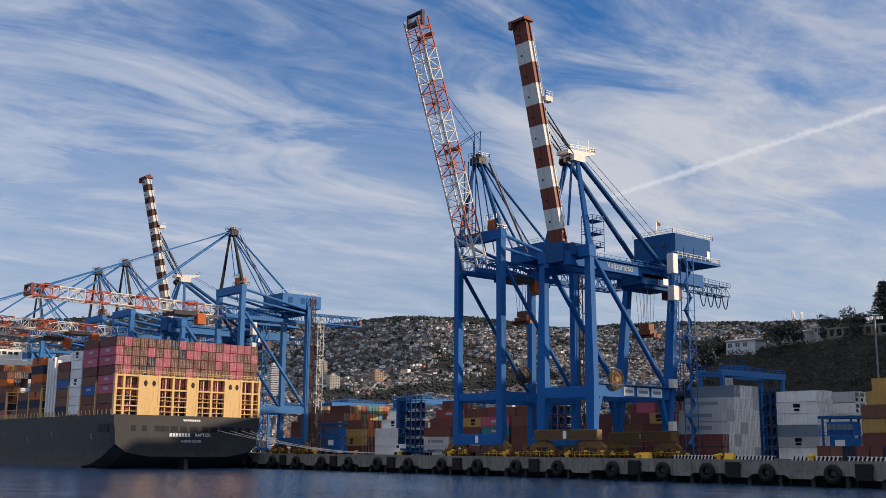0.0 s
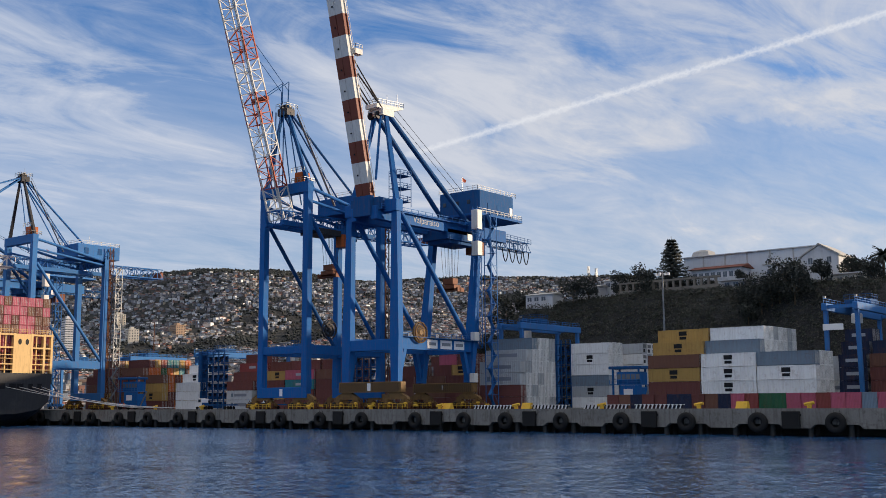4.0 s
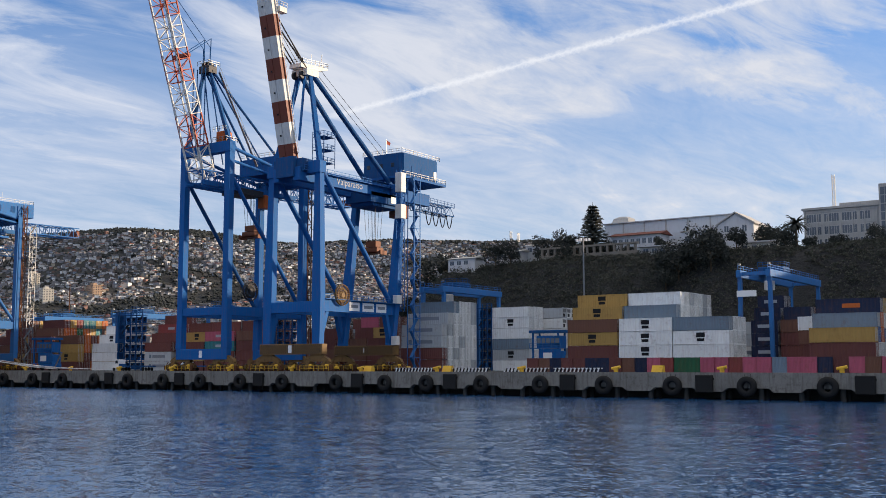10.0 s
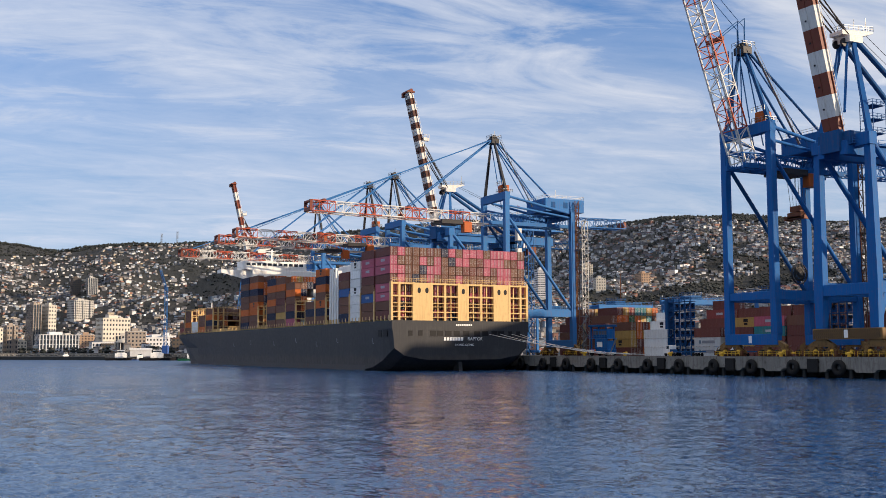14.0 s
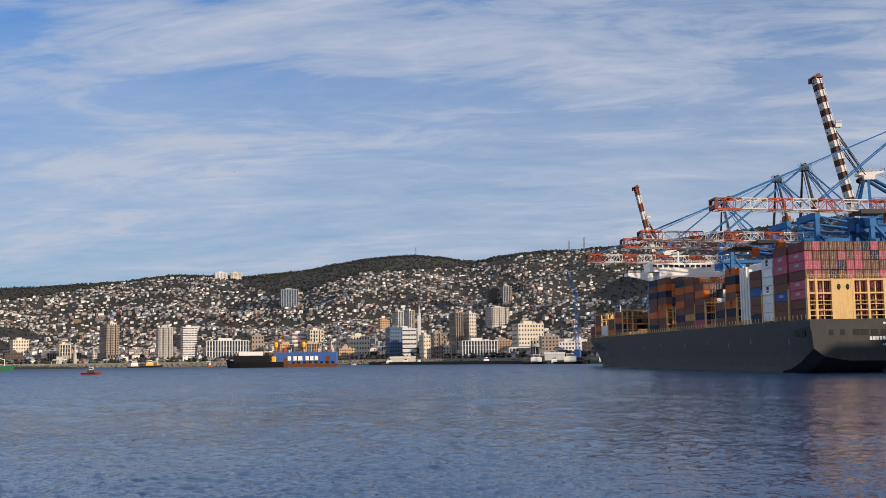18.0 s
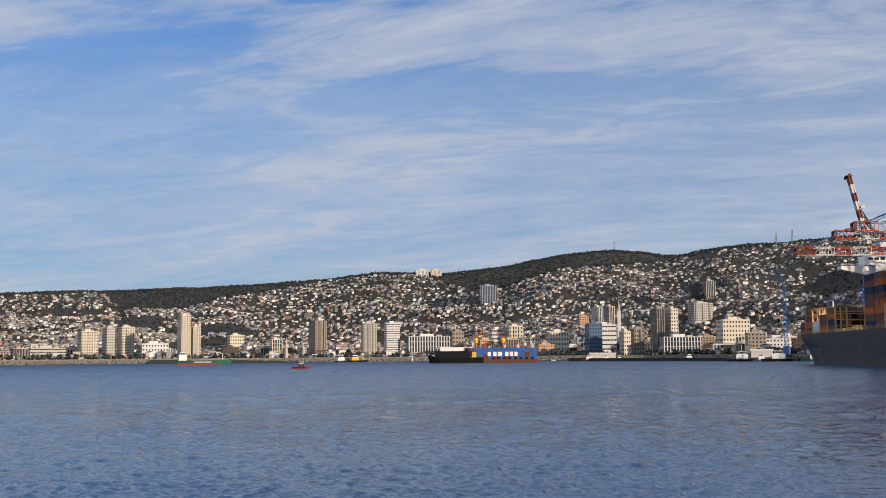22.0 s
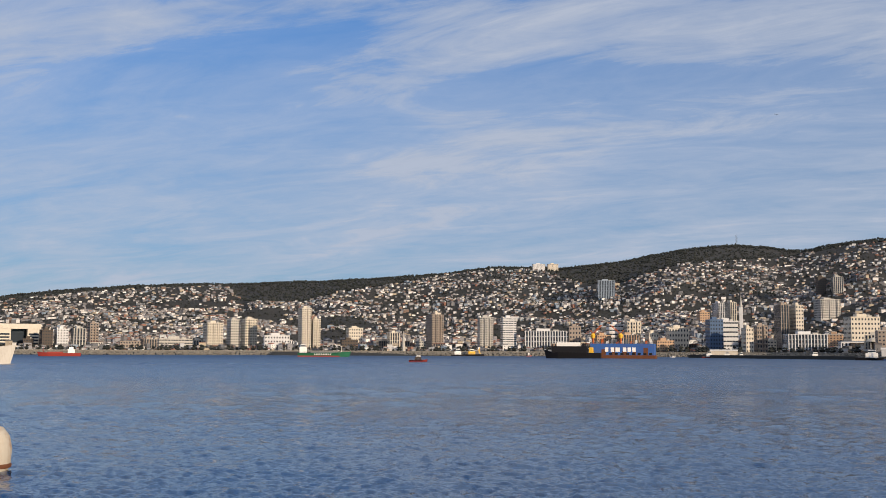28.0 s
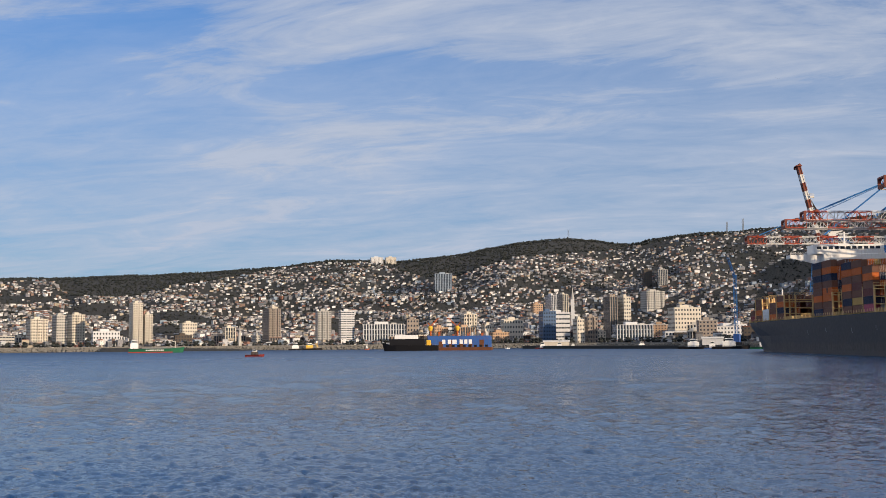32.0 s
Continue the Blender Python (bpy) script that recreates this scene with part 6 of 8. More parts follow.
    part("house_rail", Shape().railing([(-472, SY0 - 1.5, 42.8), (-472, SY1 + 1.5, 42.8)], 1.1, 2.2).railing([(-470.3, SMID - 15, 47.0), (-470.3, SMID + 15, 47.0)], 1.1, 2.2), SHIP_WHITE, house)
    part("radar_mast", Shape().beam((-476, SMID, 47.0), (-476, SMID, 53), 0.6).beam((-476, SMID - 3, 50.5), (-476, SMID + 3, 50.5), 0.3).beam((-476, SMID - 2, 52), (-476, SMID + 2, 52), 0.35), SHIP_WHITE, house)
    part("foremast", Shape().tube((-585, SMID, 16), (-585, SMID, 33), 0.6, 10, 0.3).beam((-585, SMID - 3, 28), (-585, SMID + 3, 28), 0.3), SHIP_WHITE, ship, "white foremast")
    rp = Shape()
    for y0, x1, y1 in ((SY1 - 10, -236, 174.2), (SY1 - 6, -232, 174.4), (SY1 - 14, -228, 174.2), (SY1 - 3, -244, 174.0)):
        rp.rope((SX, y0, 11.0), (x1, y1, DECK_Z + 0.6), 1.2, 0.07, 12)
    part("mooring_line", rp, OFF_WHITE, ship, "pale mooring lines to the quay")


build_ship()


def bay(x1, tiers, palette, columns=2, length=10.3, marks=None, inner=None):
    """A bay of deck boxes, aft end x1: outer columns whole, the rest by its top tier."""
    H, P = 2.68, (SY1 - SY0 - 0.4) / 19
    for iy in range(19):
        own = palette if iy < 1 else (inner or palette)
        top = tiers - (1 if iy and rng.random() < 0.25 else 0)
        for k in range(top):
            if iy >= columns and k < top - 1:
                continue
            c = own[k] if iy == 0 and k < len(own) else rng.choice(own)
            if iy > 0:
                loose_box(x1 - length / 2, SY0 + 0.2 + P * (iy + 0.5), SDECK + 0.5 + H * k, c, length, P - 0.05, H - 0.02)
                continue
            container(x1 - length / 2, SY0 + 0.2 + P * (iy + 0.5), SDECK + 0.5 + H * k, c, length, H - 0.02, P - 0.05, mark=(marks[k] if marks and iy == 0 and k < len(marks) else ""), group="containers on the ship", where="on the ship's deck", light=True)


def build_cargo():
    H, P, L = 2.68, (SY1 - SY0 - 0.4) / 19, 11.2
    for iy in range(19):
        for k in range(8):
            c = rng.choices(["pink", "brown", "navy", "maroon"], [42, 36, 6, 15])[0]
            if iy == 0:
                c = ["maroon", "brown", "pink", "pink", "maroon", "pink", "pink", "maroon"][k]
            if iy and k < 4:
                loose_box(SX - 2.0 - L / 2, SY0 + 0.2 + P * (iy + 0.5), SDECK + 0.5 + H * k, c, L, P - 0.17, H - 0.06)
                continue
            container(SX - 2.0 - L / 2, SY0 + 0.2 + P * (iy + 0.5), SDECK + 0.5 + H * k, c, L, H - 0.06, P - 0.17, mark="white" if iy == 0 and c == "pink" else "", group="containers on the ship", where="on the ship's stern", light=False)
    bay(-299.4, 8, ["brown", "brown", "blue", "brown", "maroon", "pink", "pink", "maroon"], 2, 9.9, ["", "", "white", "", "", "white", "white", ""], ["brown", "maroon", "pink"])
    bay(-310.3, 7, ["white"] * 7, 2, 8.4, ["", "", "", "black", "", "", "black"], ["maroon", "orange", "white"])
    bay(-319.7, 6, ["navy", "brown", "brown", "blue", "brown", "maroon"], 2, 9.2, None, ["maroon", "brown", "navy"])
    bay(-341.7, 7, ["brown", "navy", "orange", "brown", "orange", "navy", "orange"], 2, 9.6, ["", "", "black", "", "", "", "black"], ["orange", "brown", "navy", "blue"])
    bay(-352.3, 3, ["brown", "navy", "brown"], 1, 9.6, None, ["brown", "maroon"])
    bay(-374.0, 6, ["pink", "navy", "maroon", "brown", "orange"], 2, 10.3, None, ["orange", "brown", "white", "navy"])
    bay(-385.5, 7, ["brown", "mustard", "brown", "maroon", "brown", "orange"], 3, 22 / 2.0, None, ["orange", "orange", "brown", "mustard"])
    bay(-397.0, 7, ["brown", "navy", "brown", "orange", "brown", "orange"], 2, 10.9, None, ["orange", "brown", "white"])
    bay(-420.5, 8, ["brown", "brown", "orange", "orange", "brown", "navy", "orange"], 2, 12.0, ["", "", "", "black", "", "", ""], ["orange", "brown", "navy"])
    bay(-433.5, 8, ["navy", "brown", "orange", "brown", "brown", "navy", "brown"], 2, 12.0, None, ["orange", "brown", "maroon"])
    bay(-492.5, 4, ["brown", "navy", "orange", "brown"], 3, 12.8, None, ["brown", "orange", "maroon"])
    bay(-506.5, 3, ["orange", "brown", "brown"], 2, 12.8, None, ["brown", "orange"])
    bay(-520.5, 2, ["white", "white"], 2, 12.8, None, ["brown", "orange"])
    bay(-534.5, 4, ["brown", "orange", "brown", "brown"], 3, 12.8, None, ["brown", "orange", "maroon"])
    bay(-548.5, 2, ["red", "brown"], 2, 11.0, None, ["brown", "red"])


build_cargo()
solid("stacked_containers", REST, [PAINT[k] for k in REST_KEYS] + [ROD, STEEL, DARK_STEEL], "inner rows of stacked shipping containers", "containers", kind="stuff")


# ---- town on the hills ----
# the dark blue-greys among the paints stand for walls in shade
WALLS = island_surface("house_walls", [(0.0, (0.56, 0.56, 0.57)), (0.15, (0.24, 0.24, 0.26)), (0.36, (0.12, 0.13, 0.15)), (0.54, (0.72, 0.72, 0.72)), (0.63, (0.16, 0.11, 0.09)), (0.70, (0.38, 0.33, 0.26)),
                                       (0.77, (0.22, 0.28, 0.36)), (0.83, (0.25, 0.13, 0.10)), (0.86, (0.16, 0.16, 0.17)), (0.95, (0.42, 0.45, 0.47))])
ROOFS = island_surface("house_roofs", [(0.0, (0.22, 0.22, 0.23)), (0.3, (0.12, 0.12, 0.12)), (0.52, (0.22, 0.09, 0.065)), (0.66, (0.42, 0.42, 0.43)), (0.78, (0.09, 0.075, 0.07))])
# both leaf sets are darkened and blued for shade and haze, far trees most
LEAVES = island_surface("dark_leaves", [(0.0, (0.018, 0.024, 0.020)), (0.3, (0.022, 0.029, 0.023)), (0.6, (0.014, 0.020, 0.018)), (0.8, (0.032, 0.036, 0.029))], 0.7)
FAR_SHADE_LEAVES = island_surface("far_shaded_foliage", [(0.0, (0.013, 0.018, 0.017)), (0.3, (0.018, 0.023, 0.021)), (0.6, (0.010, 0.015, 0.015)), (0.8, (0.026, 0.030, 0.026))], 0.8)
SCRUB_LEAVES = island_surface("scrub_leaves", [(0.0, (0.050, 0.058, 0.042)), (0.3, (0.062, 0.060, 0.046)), (0.55, (0.044, 0.052, 0.037)), (0.8, (0.072, 0.068, 0.055))], 0.8, 0.35)
BARK = surface("bark", (0.10, 0.075, 0.05), 0.9, 0, 4.0, 0.3)


def on_slope(az, e):
    """A point of the town slope at share e of its height angle on that bearing."""
    r1, rc, k = table(RISE, az), table(CREST, az), table(FRONT, az)
    r = r1 + (rc - r1) * k * e ** (1 / 0.72)
    p = bearing(az, r)
    return p, r


def build_houses():
    sh = Shape()
    rg = random.Random(11)
    made = 0
    while made < 74000:
        az = rg.uniform(-125.5, -30.0) if made % 3 else rg.uniform(-64.0, -30.0)
        e = rg.uniform(-0.10, 1.0) if made % 5 else rg.uniform(-0.1, 0.3)
        if e > 0.02:
            p, r = on_slope(az, e)
        else:
            r0 = max(table(SHORE, az), 560 if az > -73 else 0) + 60
            r = rg.uniform(r0, max(r0 + 50, table(RISE, az)))
            p = bearing(az, r)
        dens = noise.noise(Vector((p.x / 210.0, p.y / 210.0, 7.0))) + 0.5 * noise.noise(Vector((p.x / 60.0, p.y / 60.0, 4.0)))
        lane = noise.noise(Vector((p.x / 24.0, p.y / 24.0, 1.0)))
        if dens < (-0.34 if az < -62 else -0.42) or lane < -0.30 or rg.random() > 1.0 - 0.35 * e:
            continue
        z = ground_height(p.x, p.y)
        if z < 3.5:
            continue
        w, d, h = rg.uniform(3.2, 8.0) * (r / 1700) ** 0.35, rg.uniform(3.5, 7.0), rg.uniform(1.7, 3.8)
        shrink = 0.76 if az > -64 else 0.80
        w, d, h = w * shrink, d * shrink, h * shrink
        if rg.random() < 0.06:
            w, h = w * 1.6, h * 1.5
        elif e < 0.22 and rg.random() < 0.10:
            w, h = w * 1.5, h * rg.uniform(2.0, 3.6)
        a = radians(-az + 24 + rg.uniform(-40, 40))
        ca, sa = math.cos(a), math.sin(a)
        loc = lambda x, y, q: (p.x + x * ca - y * sa, p.y + x * sa + y * ca, z + q)
        z0 = -4.0
        gable = rg.random() < 0.4
        v = [loc(x, y, q) for q in (z0, h) for x, y in ((-w / 2, -d / 2), (w / 2, -d / 2), (w / 2, d / 2), (-w / 2, d / 2))]
        sh.add(v, [(0, 1, 5, 4), (1, 2, 6, 5), (2, 3, 7, 6), (3, 0, 4, 7), (4, 5, 6, 7)], 0)
        if gable:
            o, rh = 0.3, rg.uniform(0.7, 1.5)
            if rg.random() < 0.5:
                v = [loc(-w / 2 - o, -d / 2 - o, h), loc(w / 2 + o, -d / 2 - o, h), loc(w / 2 + o, d / 2 + o, h), loc(-w / 2 - o, d / 2 + o, h), loc(-w / 2 - o, 0, h + rh), loc(w / 2 + o, 0, h + rh)]
                sh.add(v, [(0, 1, 5, 4), (2, 3, 4, 5), (1, 2, 5), (3, 0, 4)], 1)
            else:
                v = [loc(-w / 2 - o, -d / 2 - o, h), loc(w / 2 + o, -d / 2 - o, h), loc(w / 2 + o, d / 2 + o, h), loc(-w / 2 - o, d / 2 + o, h), loc(0, -d / 2 - o, h + rh), loc(0, d / 2 + o, h + rh)]
                sh.add(v, [(1, 2, 5, 4), (3, 0, 4, 5), (0, 1, 4), (2, 3, 5)], 1)
        else:
            v = [loc(x, y, q) for q in (h, h + 0.35) for x, y in ((-w / 2 - 0.2, -d / 2 - 0.2), (w / 2 + 0.2, -d / 2 - 0.2), (w / 2 + 0.2, d / 2 + 0.2), (-w / 2 - 0.2, d / 2 + 0.2))]
            sh.add(v, [(0, 1, 5, 4), (1, 2, 6, 5), (2, 3, 7, 6), (3, 0, 4, 7), (4, 5, 6, 7)], 1)
        for lev in range(max(1, int(h / 2.8)) if made % 6 == 0 or h > 6 else 0):
            zz = 1.2 + lev * 2.7
            n = max(1, int(w / 3.0))
            for i in range(n):
                x0 = -w / 2 + w * (i + 0.32) / n
                v = [loc(x0, -d / 2 - 0.06, zz), loc(x0 + 0.8, -d / 2 - 0.06, zz), loc(x0 + 0.8, -d / 2 - 0.06, zz + 0.9), loc(x0, -d / 2 - 0.06, zz + 0.9)]
                sh.add(v, [(0, 1, 2, 3)], 2)
            v = [loc(w / 2 + 0.06, -0.7, zz), loc(w / 2 + 0.06, 0.7, zz), loc(w / 2 + 0.06, 0.7, zz + 1.3), loc(w / 2 + 0.06, -0.7, zz + 1.3)]
            sh.add(v, [(0, 1, 2, 3)], 2)
        made += 1
    solid("hillside_houses", sh, [WALLS, ROOFS, GLASS], "dense small painted houses covering the hill slopes", "houses", kind="stuff")


def clump(sh, p, s, rg):
    """One rough leafy clump: a jittered, squashed octahedron."""
    v = []
    for d in ((1, 0, 0), (0, 1, 0), (-1, 0, 0), (0, -1, 0), (0, 0, 1.15), (0, 0, -0.5), (0.7, 0.7, 0.6), (-0.7, 0.6, 0.65), (-0.6, -0.7, 0.6), (0.65, -0.7, 0.6)):
        k = s * rg.uniform(0.65, 1.2)
        v.append((p[0] + d[0] * k, p[1] + d[1] * k, p[2] + d[2] * k * 0.85))
    sh.add(v, [(0, 1, 6), (1, 2, 7), (2, 3, 8), (3, 0, 9), (6, 1, 7), (7, 2, 8), (8, 3, 9), (9, 0, 6), (4, 6, 7), (4, 7, 8), (4, 8, 9), (4, 9, 6), (5, 1, 0), (5, 2, 1), (5, 3, 2), (5, 0, 3)], 0)


def build_woods():
    sh = Shape()
    rg = random.Random(5)
    for i in range(60000):
        az = rg.uniform(-126, -28) if i % 3 else rg.uniform(-64, -28)
        k = table(FRONT, az)
        r1, rc = table(RISE, az), table(CREST, az)
        t = rg.random() ** (1.0 if i % 2 else 0.6) * 1.02 if i % 5 else rg.uniform(0.965, 1.01)
        p = bearing(az, r1 + (rc - r1) * t)
        grove = noise.noise(Vector((p.x / 210.0, p.y / 210.0, 7.0))) + 0.5 * noise.noise(Vector((p.x / 60.0, p.y / 60.0, 4.0)))
        if t < k and grove > (-0.12 if az < -62 else -0.25) and noise.noise(Vector((p.x / 24.0, p.y / 24.0, 1.0))) > -0.12:
            continue
        z = ground_height(p.x, p.y)
        s = rg.uniform(1.2, 2.8) if t < k else rg.uniform(1.6, 3.4)
        clump(sh, (p.x, p.y, z + s * 0.4), s, rg)
        if rg.random() < 0.3:
            clump(sh, (p.x, p.y, z + s * 1.3), s * 0.6, rg)
    # trees and palms of the shore strip, between the buildings
    for i in range(900):
        az = rg.uniform(-125, -76)
        p = bearing(az, table(SHORE, az) + rg.uniform(14, 230))
        s = rg.uniform(1.2, 3.2)
        clump(sh, (p.x, p.y, 4.6 + s * 0.6), s, rg)
        clump(sh, (p.x + rg.uniform(-1, 1), p.y, 4.6 + s * 1.6), s * 0.7, rg)
    solid("far_trees", sh, FAR_SHADE_LEAVES, "dark scattered trees and scrub on the far hills", "trees", kind="stuff")


build_houses()
build_woods()

CREAM = surface("cream_render", (0.58, 0.54, 0.47), 0.85, 0, 0.8, 0.12, 0.1, 0.1, 0.25)
WHITE_WALL = surface("white_render", (0.58, 0.59, 0.61), 0.85, 0, 0.8, 0.10, 0.1, 0.1, 0.25, dirt=(0.25, 0.23, 0.2))
TAN = surface("tan_render", (0.29, 0.25, 0.22), 0.85, 0, 0.8, 0.12, 0.1, 0.1, 0.25)
GREY_WALL = surface("grey_concrete_wall", (0.44, 0.43, 0.41), 0.9, 0, 0.8, 0.14, 0.15, 0.1, 0.35, dirt=(0.14, 0.13, 0.12))
SLATE_WALL = surface("blue_grey_wall", (0.30, 0.36, 0.44), 0.8, 0, 0.8, 0.12)
BLUE_WALL = surface("blue_glass_wall", (0.07, 0.12, 0.22), 0.35, 0, 0.8, 0.15)
DARK_WALL = surface("dark_brown_wall", (0.085, 0.070, 0.060), 0.7, 0, 0.8, 0.15)
RED_ROOF = surface("red_tile_roof", (0.17, 0.068, 0.050), 0.85, 0, 3.0, 0.25)
ORANGE_WALL = surface("orange_render", (0.42, 0.29, 0.20), 0.85, 0, 0.8, 0.12)


def block(az0, az1, top_el, r, floors, wall, label, turn=0.0, depth=16.0, name="apartment_building", style="grid", roof=None, base_el=None, group="town buildings"):
    """A building that fills bearings az0..az1 at distance r, its top at height angle top_el. style: how its fronts are divided."""
    az = (az0 + az1) / 2
    if base_el is not None:
        # up the slope to where the hill itself stands at that height angle
        r = next((q for q in range(int(table(RISE, az)), 2900, 10) if ground_height(*bearing(az, q).xy) > height_at(base_el, q)), r)
    p = bearing(az, r)
    zb = ground_height(p.x, p.y)
    w = max(8.0, (r * radians(az1 - az0) - depth * abs(math.sin(radians(turn)))) / math.cos(radians(turn)))
    h = max(4.0, height_at(top_el, r) - zb)
    t = thing(name, label, "building", Matrix.Translation((p.x, p.y, zb)) @ pose(0, 0, 0, 0, 0, -az + turn), group)
    part("wall", Shape().chamfer(-w / 2, w / 2, 0, depth, -10, h, 0.12), wall, t)
    part("roof", Shape().box(-w / 2 - 0.3, w / 2 + 0.3, -0.3, depth + 0.3, h, h + 0.5), roof or wall, t)
    if floors > 3:
        part("roof_house", Shape().chamfer(-w * 0.22, w * 0.12, depth * 0.3, depth * 0.75, h + 0.5, h + 3.2, 0.1), wall, t)
        part("roof_tank", Shape().chamfer(w * 0.2, w * 0.33, depth * 0.4, depth * 0.7, h + 0.5, h + 2.0, 0.1), GREY_WALL, t)
    fh = h / floors
    n, m = max(2, round(w / 3.1)), max(2, round(depth / 3.1))
    share, z_lo, z_hi = {"grid": (0.27, 0.30, 0.74), "bands": (0.05, 0.42, 0.74), "piers": (0.22, 0.06, 0.98), "balcony": (0.25, 0.28, 0.80)}[style]
    grid = Shape()
    for k in range(floors):
        z0, z1 = k * fh + fh * z_lo, k * fh + fh * z_hi
        for i in range(n):
            grid.box(-w / 2 + w * (i + share) / n, -w / 2 + w * (i + 1 - share) / n, -0.05, 0.02, z0, z1)
        for i in range(m):
            for s in (-1, 1):
                grid.box(min(s * w / 2, s * (w / 2 + 0.05)), max(s * w / 2, s * (w / 2 + 0.05)), depth * (i + share) / m, depth * (i + 1 - share) / m, z0, z1)
        if style == "bands" and k:
            part("floor_ledge", Shape().box(-w / 2 - 0.25, w / 2 + 0.25, -0.45, 0.0, k * fh - 0.2, k * fh + fh * 0.3), wall, t)
    tagged(part("window_grid", grid, GLASS, t), "", "", "", "stuff")
    if style == "piers":
        for i in range(n + 1):
            part("pier", Shape().box(-w / 2 + w * i / n - 0.35, -w / 2 + w * i / n + 0.35, -0.7, 0.0, 0, h), wall, t)
    if style == "balcony":
        for u in (-0.36, 0.0, 0.36) if w > 14 else (-0.3, 0.3):
            stack_ = Shape()
            for k in range(1, floors):
                stack_.chamfer(w * u - 1.9, w * u + 1.9, -1.5, 0.0, k * fh - 0.15, k * fh + 1.0, 0.35)
            tagged(part("balcony_bay", stack_, wall, t), "", "", "", "stuff")
            part("bay_pier", Shape().box(w * u - 2.3, w * u - 1.9, -1.5, 0.0, 0, h), wall, t)
    return t


def build_city():
    A = "tall %s apartment tower above the waterfront"
    block(-109.72, -109.02, 2.20, 1260, 19, CREAM, A % "sunlit cream", 14, 18, style="balcony")
    block(-109.08, -108.55, 1.62, 1262, 13, CREAM, "lower wing of a cream apartment tower", 14, 16, style="balcony")
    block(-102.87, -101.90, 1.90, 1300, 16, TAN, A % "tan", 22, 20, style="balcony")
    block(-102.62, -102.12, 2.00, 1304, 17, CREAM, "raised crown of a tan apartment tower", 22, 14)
    block(-100.19, -99.34, 1.76, 1270, 15, GREY_WALL, A % "grey-brown", 10, 16, style="balcony")
    block(-98.95, -98.11, 1.75, 1270, 15, WHITE_WALL, A % "white slab", 12, 14, style="bands")
    block(-93.85, -92.91, 3.73, 1750, 11, SLATE_WALL, "pale apartment tower on the hillside", 8, 18, style="piers", base_el=2.72)
    block(-114.64, -113.61, 1.39, 1360, 10, CREAM, A % "cream", 16, 18, style="balcony")
    # grey puts the shade into this tower's colour, next to the cream one
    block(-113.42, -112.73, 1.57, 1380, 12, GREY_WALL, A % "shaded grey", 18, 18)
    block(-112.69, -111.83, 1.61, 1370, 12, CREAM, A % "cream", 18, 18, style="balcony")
    block(-122.70, -122.05, 0.95, 1300, 7, DARK_WALL, "dark glass office block by the shore", 12, 16)
    block(-122.0, -121.31, 1.01, 1300, 8, WHITE_WALL, "white apartment block by the shore", 12, 16)
    block(-121.2, -120.49, 1.05, 1300, 8, GREY_WALL, "grey and white apartment block by the shore", 12, 16, style="piers")
    block(-120.42, -119.87, 1.31, 1320, 10, TAN, "tan apartment block by the shore", 12, 16, style="balcony")
    # one tower in two: brown for its shaded side, cream for the sunlit
    block(-84.68, -84.02, 2.38, 1180, 13, TAN, "office tower's shaded side, brown for shade, with pale upright piers", 20, 22, style="piers")
    block(-84.00, -83.26, 2.36, 1182, 13, CREAM, "office tower's sunlit side, cream for the sun on it", 20, 22)
    # one striped block: cool white colours its shaded side, cream its sunlit side
    block(-87.76, -87.20, 2.50, 1290, 10, WHITE_WALL, "shaded side of a black upright-striped office block, in cool white", 30, 18, style="piers", base_el=1.3)
    block(-87.18, -86.58, 2.54, 1292, 10, CREAM, "sunlit side of a black upright-striped office block, in cream", 30, 18, style="piers", base_el=1.3)
    block(-88.20, -87.28, 1.65, 1180, 9, BLUE_WALL, "blue glazed office block", 16, 18)
    block(-87.80, -86.59, 1.58, 1200, 7, WHITE_WALL, "white banded office block", 12, 16, style="bands")
    block(-86.31, -85.87, 1.21, 1130, 6, CREAM, "narrow sunlit white slab", 24, 12)
    block(-85.85, -85.10, 1.32, 1140, 6, TAN, "tan apartment block with balconies", 18, 14, style="balcony")
    # dark wall carries this tower's shade, grey the partly lit one beside it
    block(-82.77, -82.25, 3.78, 1500, 9, DARK_WALL, "apartment tower on the hillside, dark wall for its shade", 14, 16, base_el=2.85)
    block(-82.02, -81.45, 3.77, 1500, 9, GREY_WALL, "pale apartment tower on the hillside", 14, 16, base_el=2.85, style="piers")
    block(-82.78, -81.49, 2.63, 1250, 8, GREY_WALL, "grey apartment block with balconies", 30, 20, style="balcony", base_el=1.6)
    block(-81.38, -79.66, 1.74, 1130, 8, CREAM, "sunlit cream building with rows of square windows", 24, 18)
    block(-84.33, -82.20, 0.88, 1110, 4, WHITE_WALL, "long white columned harbour building", 14, 22, style="piers")
    block(-81.78, -80.45, 0.53, 1080, 2, WHITE_WALL, "low white gabled harbour building", 10, 16, roof=BLUE_WALL)
    block(-79.46, -78.28, 0.82, 1020, 3, SLATE_WALL, "blue-framed port office with large windows", 14, 18)
    block(-107.2, -106.31, 1.17, 1420, 6, CREAM, "cream building near the shore", 14, 16)
    block(-105.01, -104.34, 0.92, 1320, 5, CREAM, "low cream building near the shore", 14, 16, style="piers")
    block(-97.72, -95.48, 1.05, 1260, 4, WHITE_WALL, "long pale building with upright ribs", 6, 16, style="piers")
    block(-95.40, -94.70, 1.30, 1280, 6, TAN, "brown stone block with small towers", 8, 14)
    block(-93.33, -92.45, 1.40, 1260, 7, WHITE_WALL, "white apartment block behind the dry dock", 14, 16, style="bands")
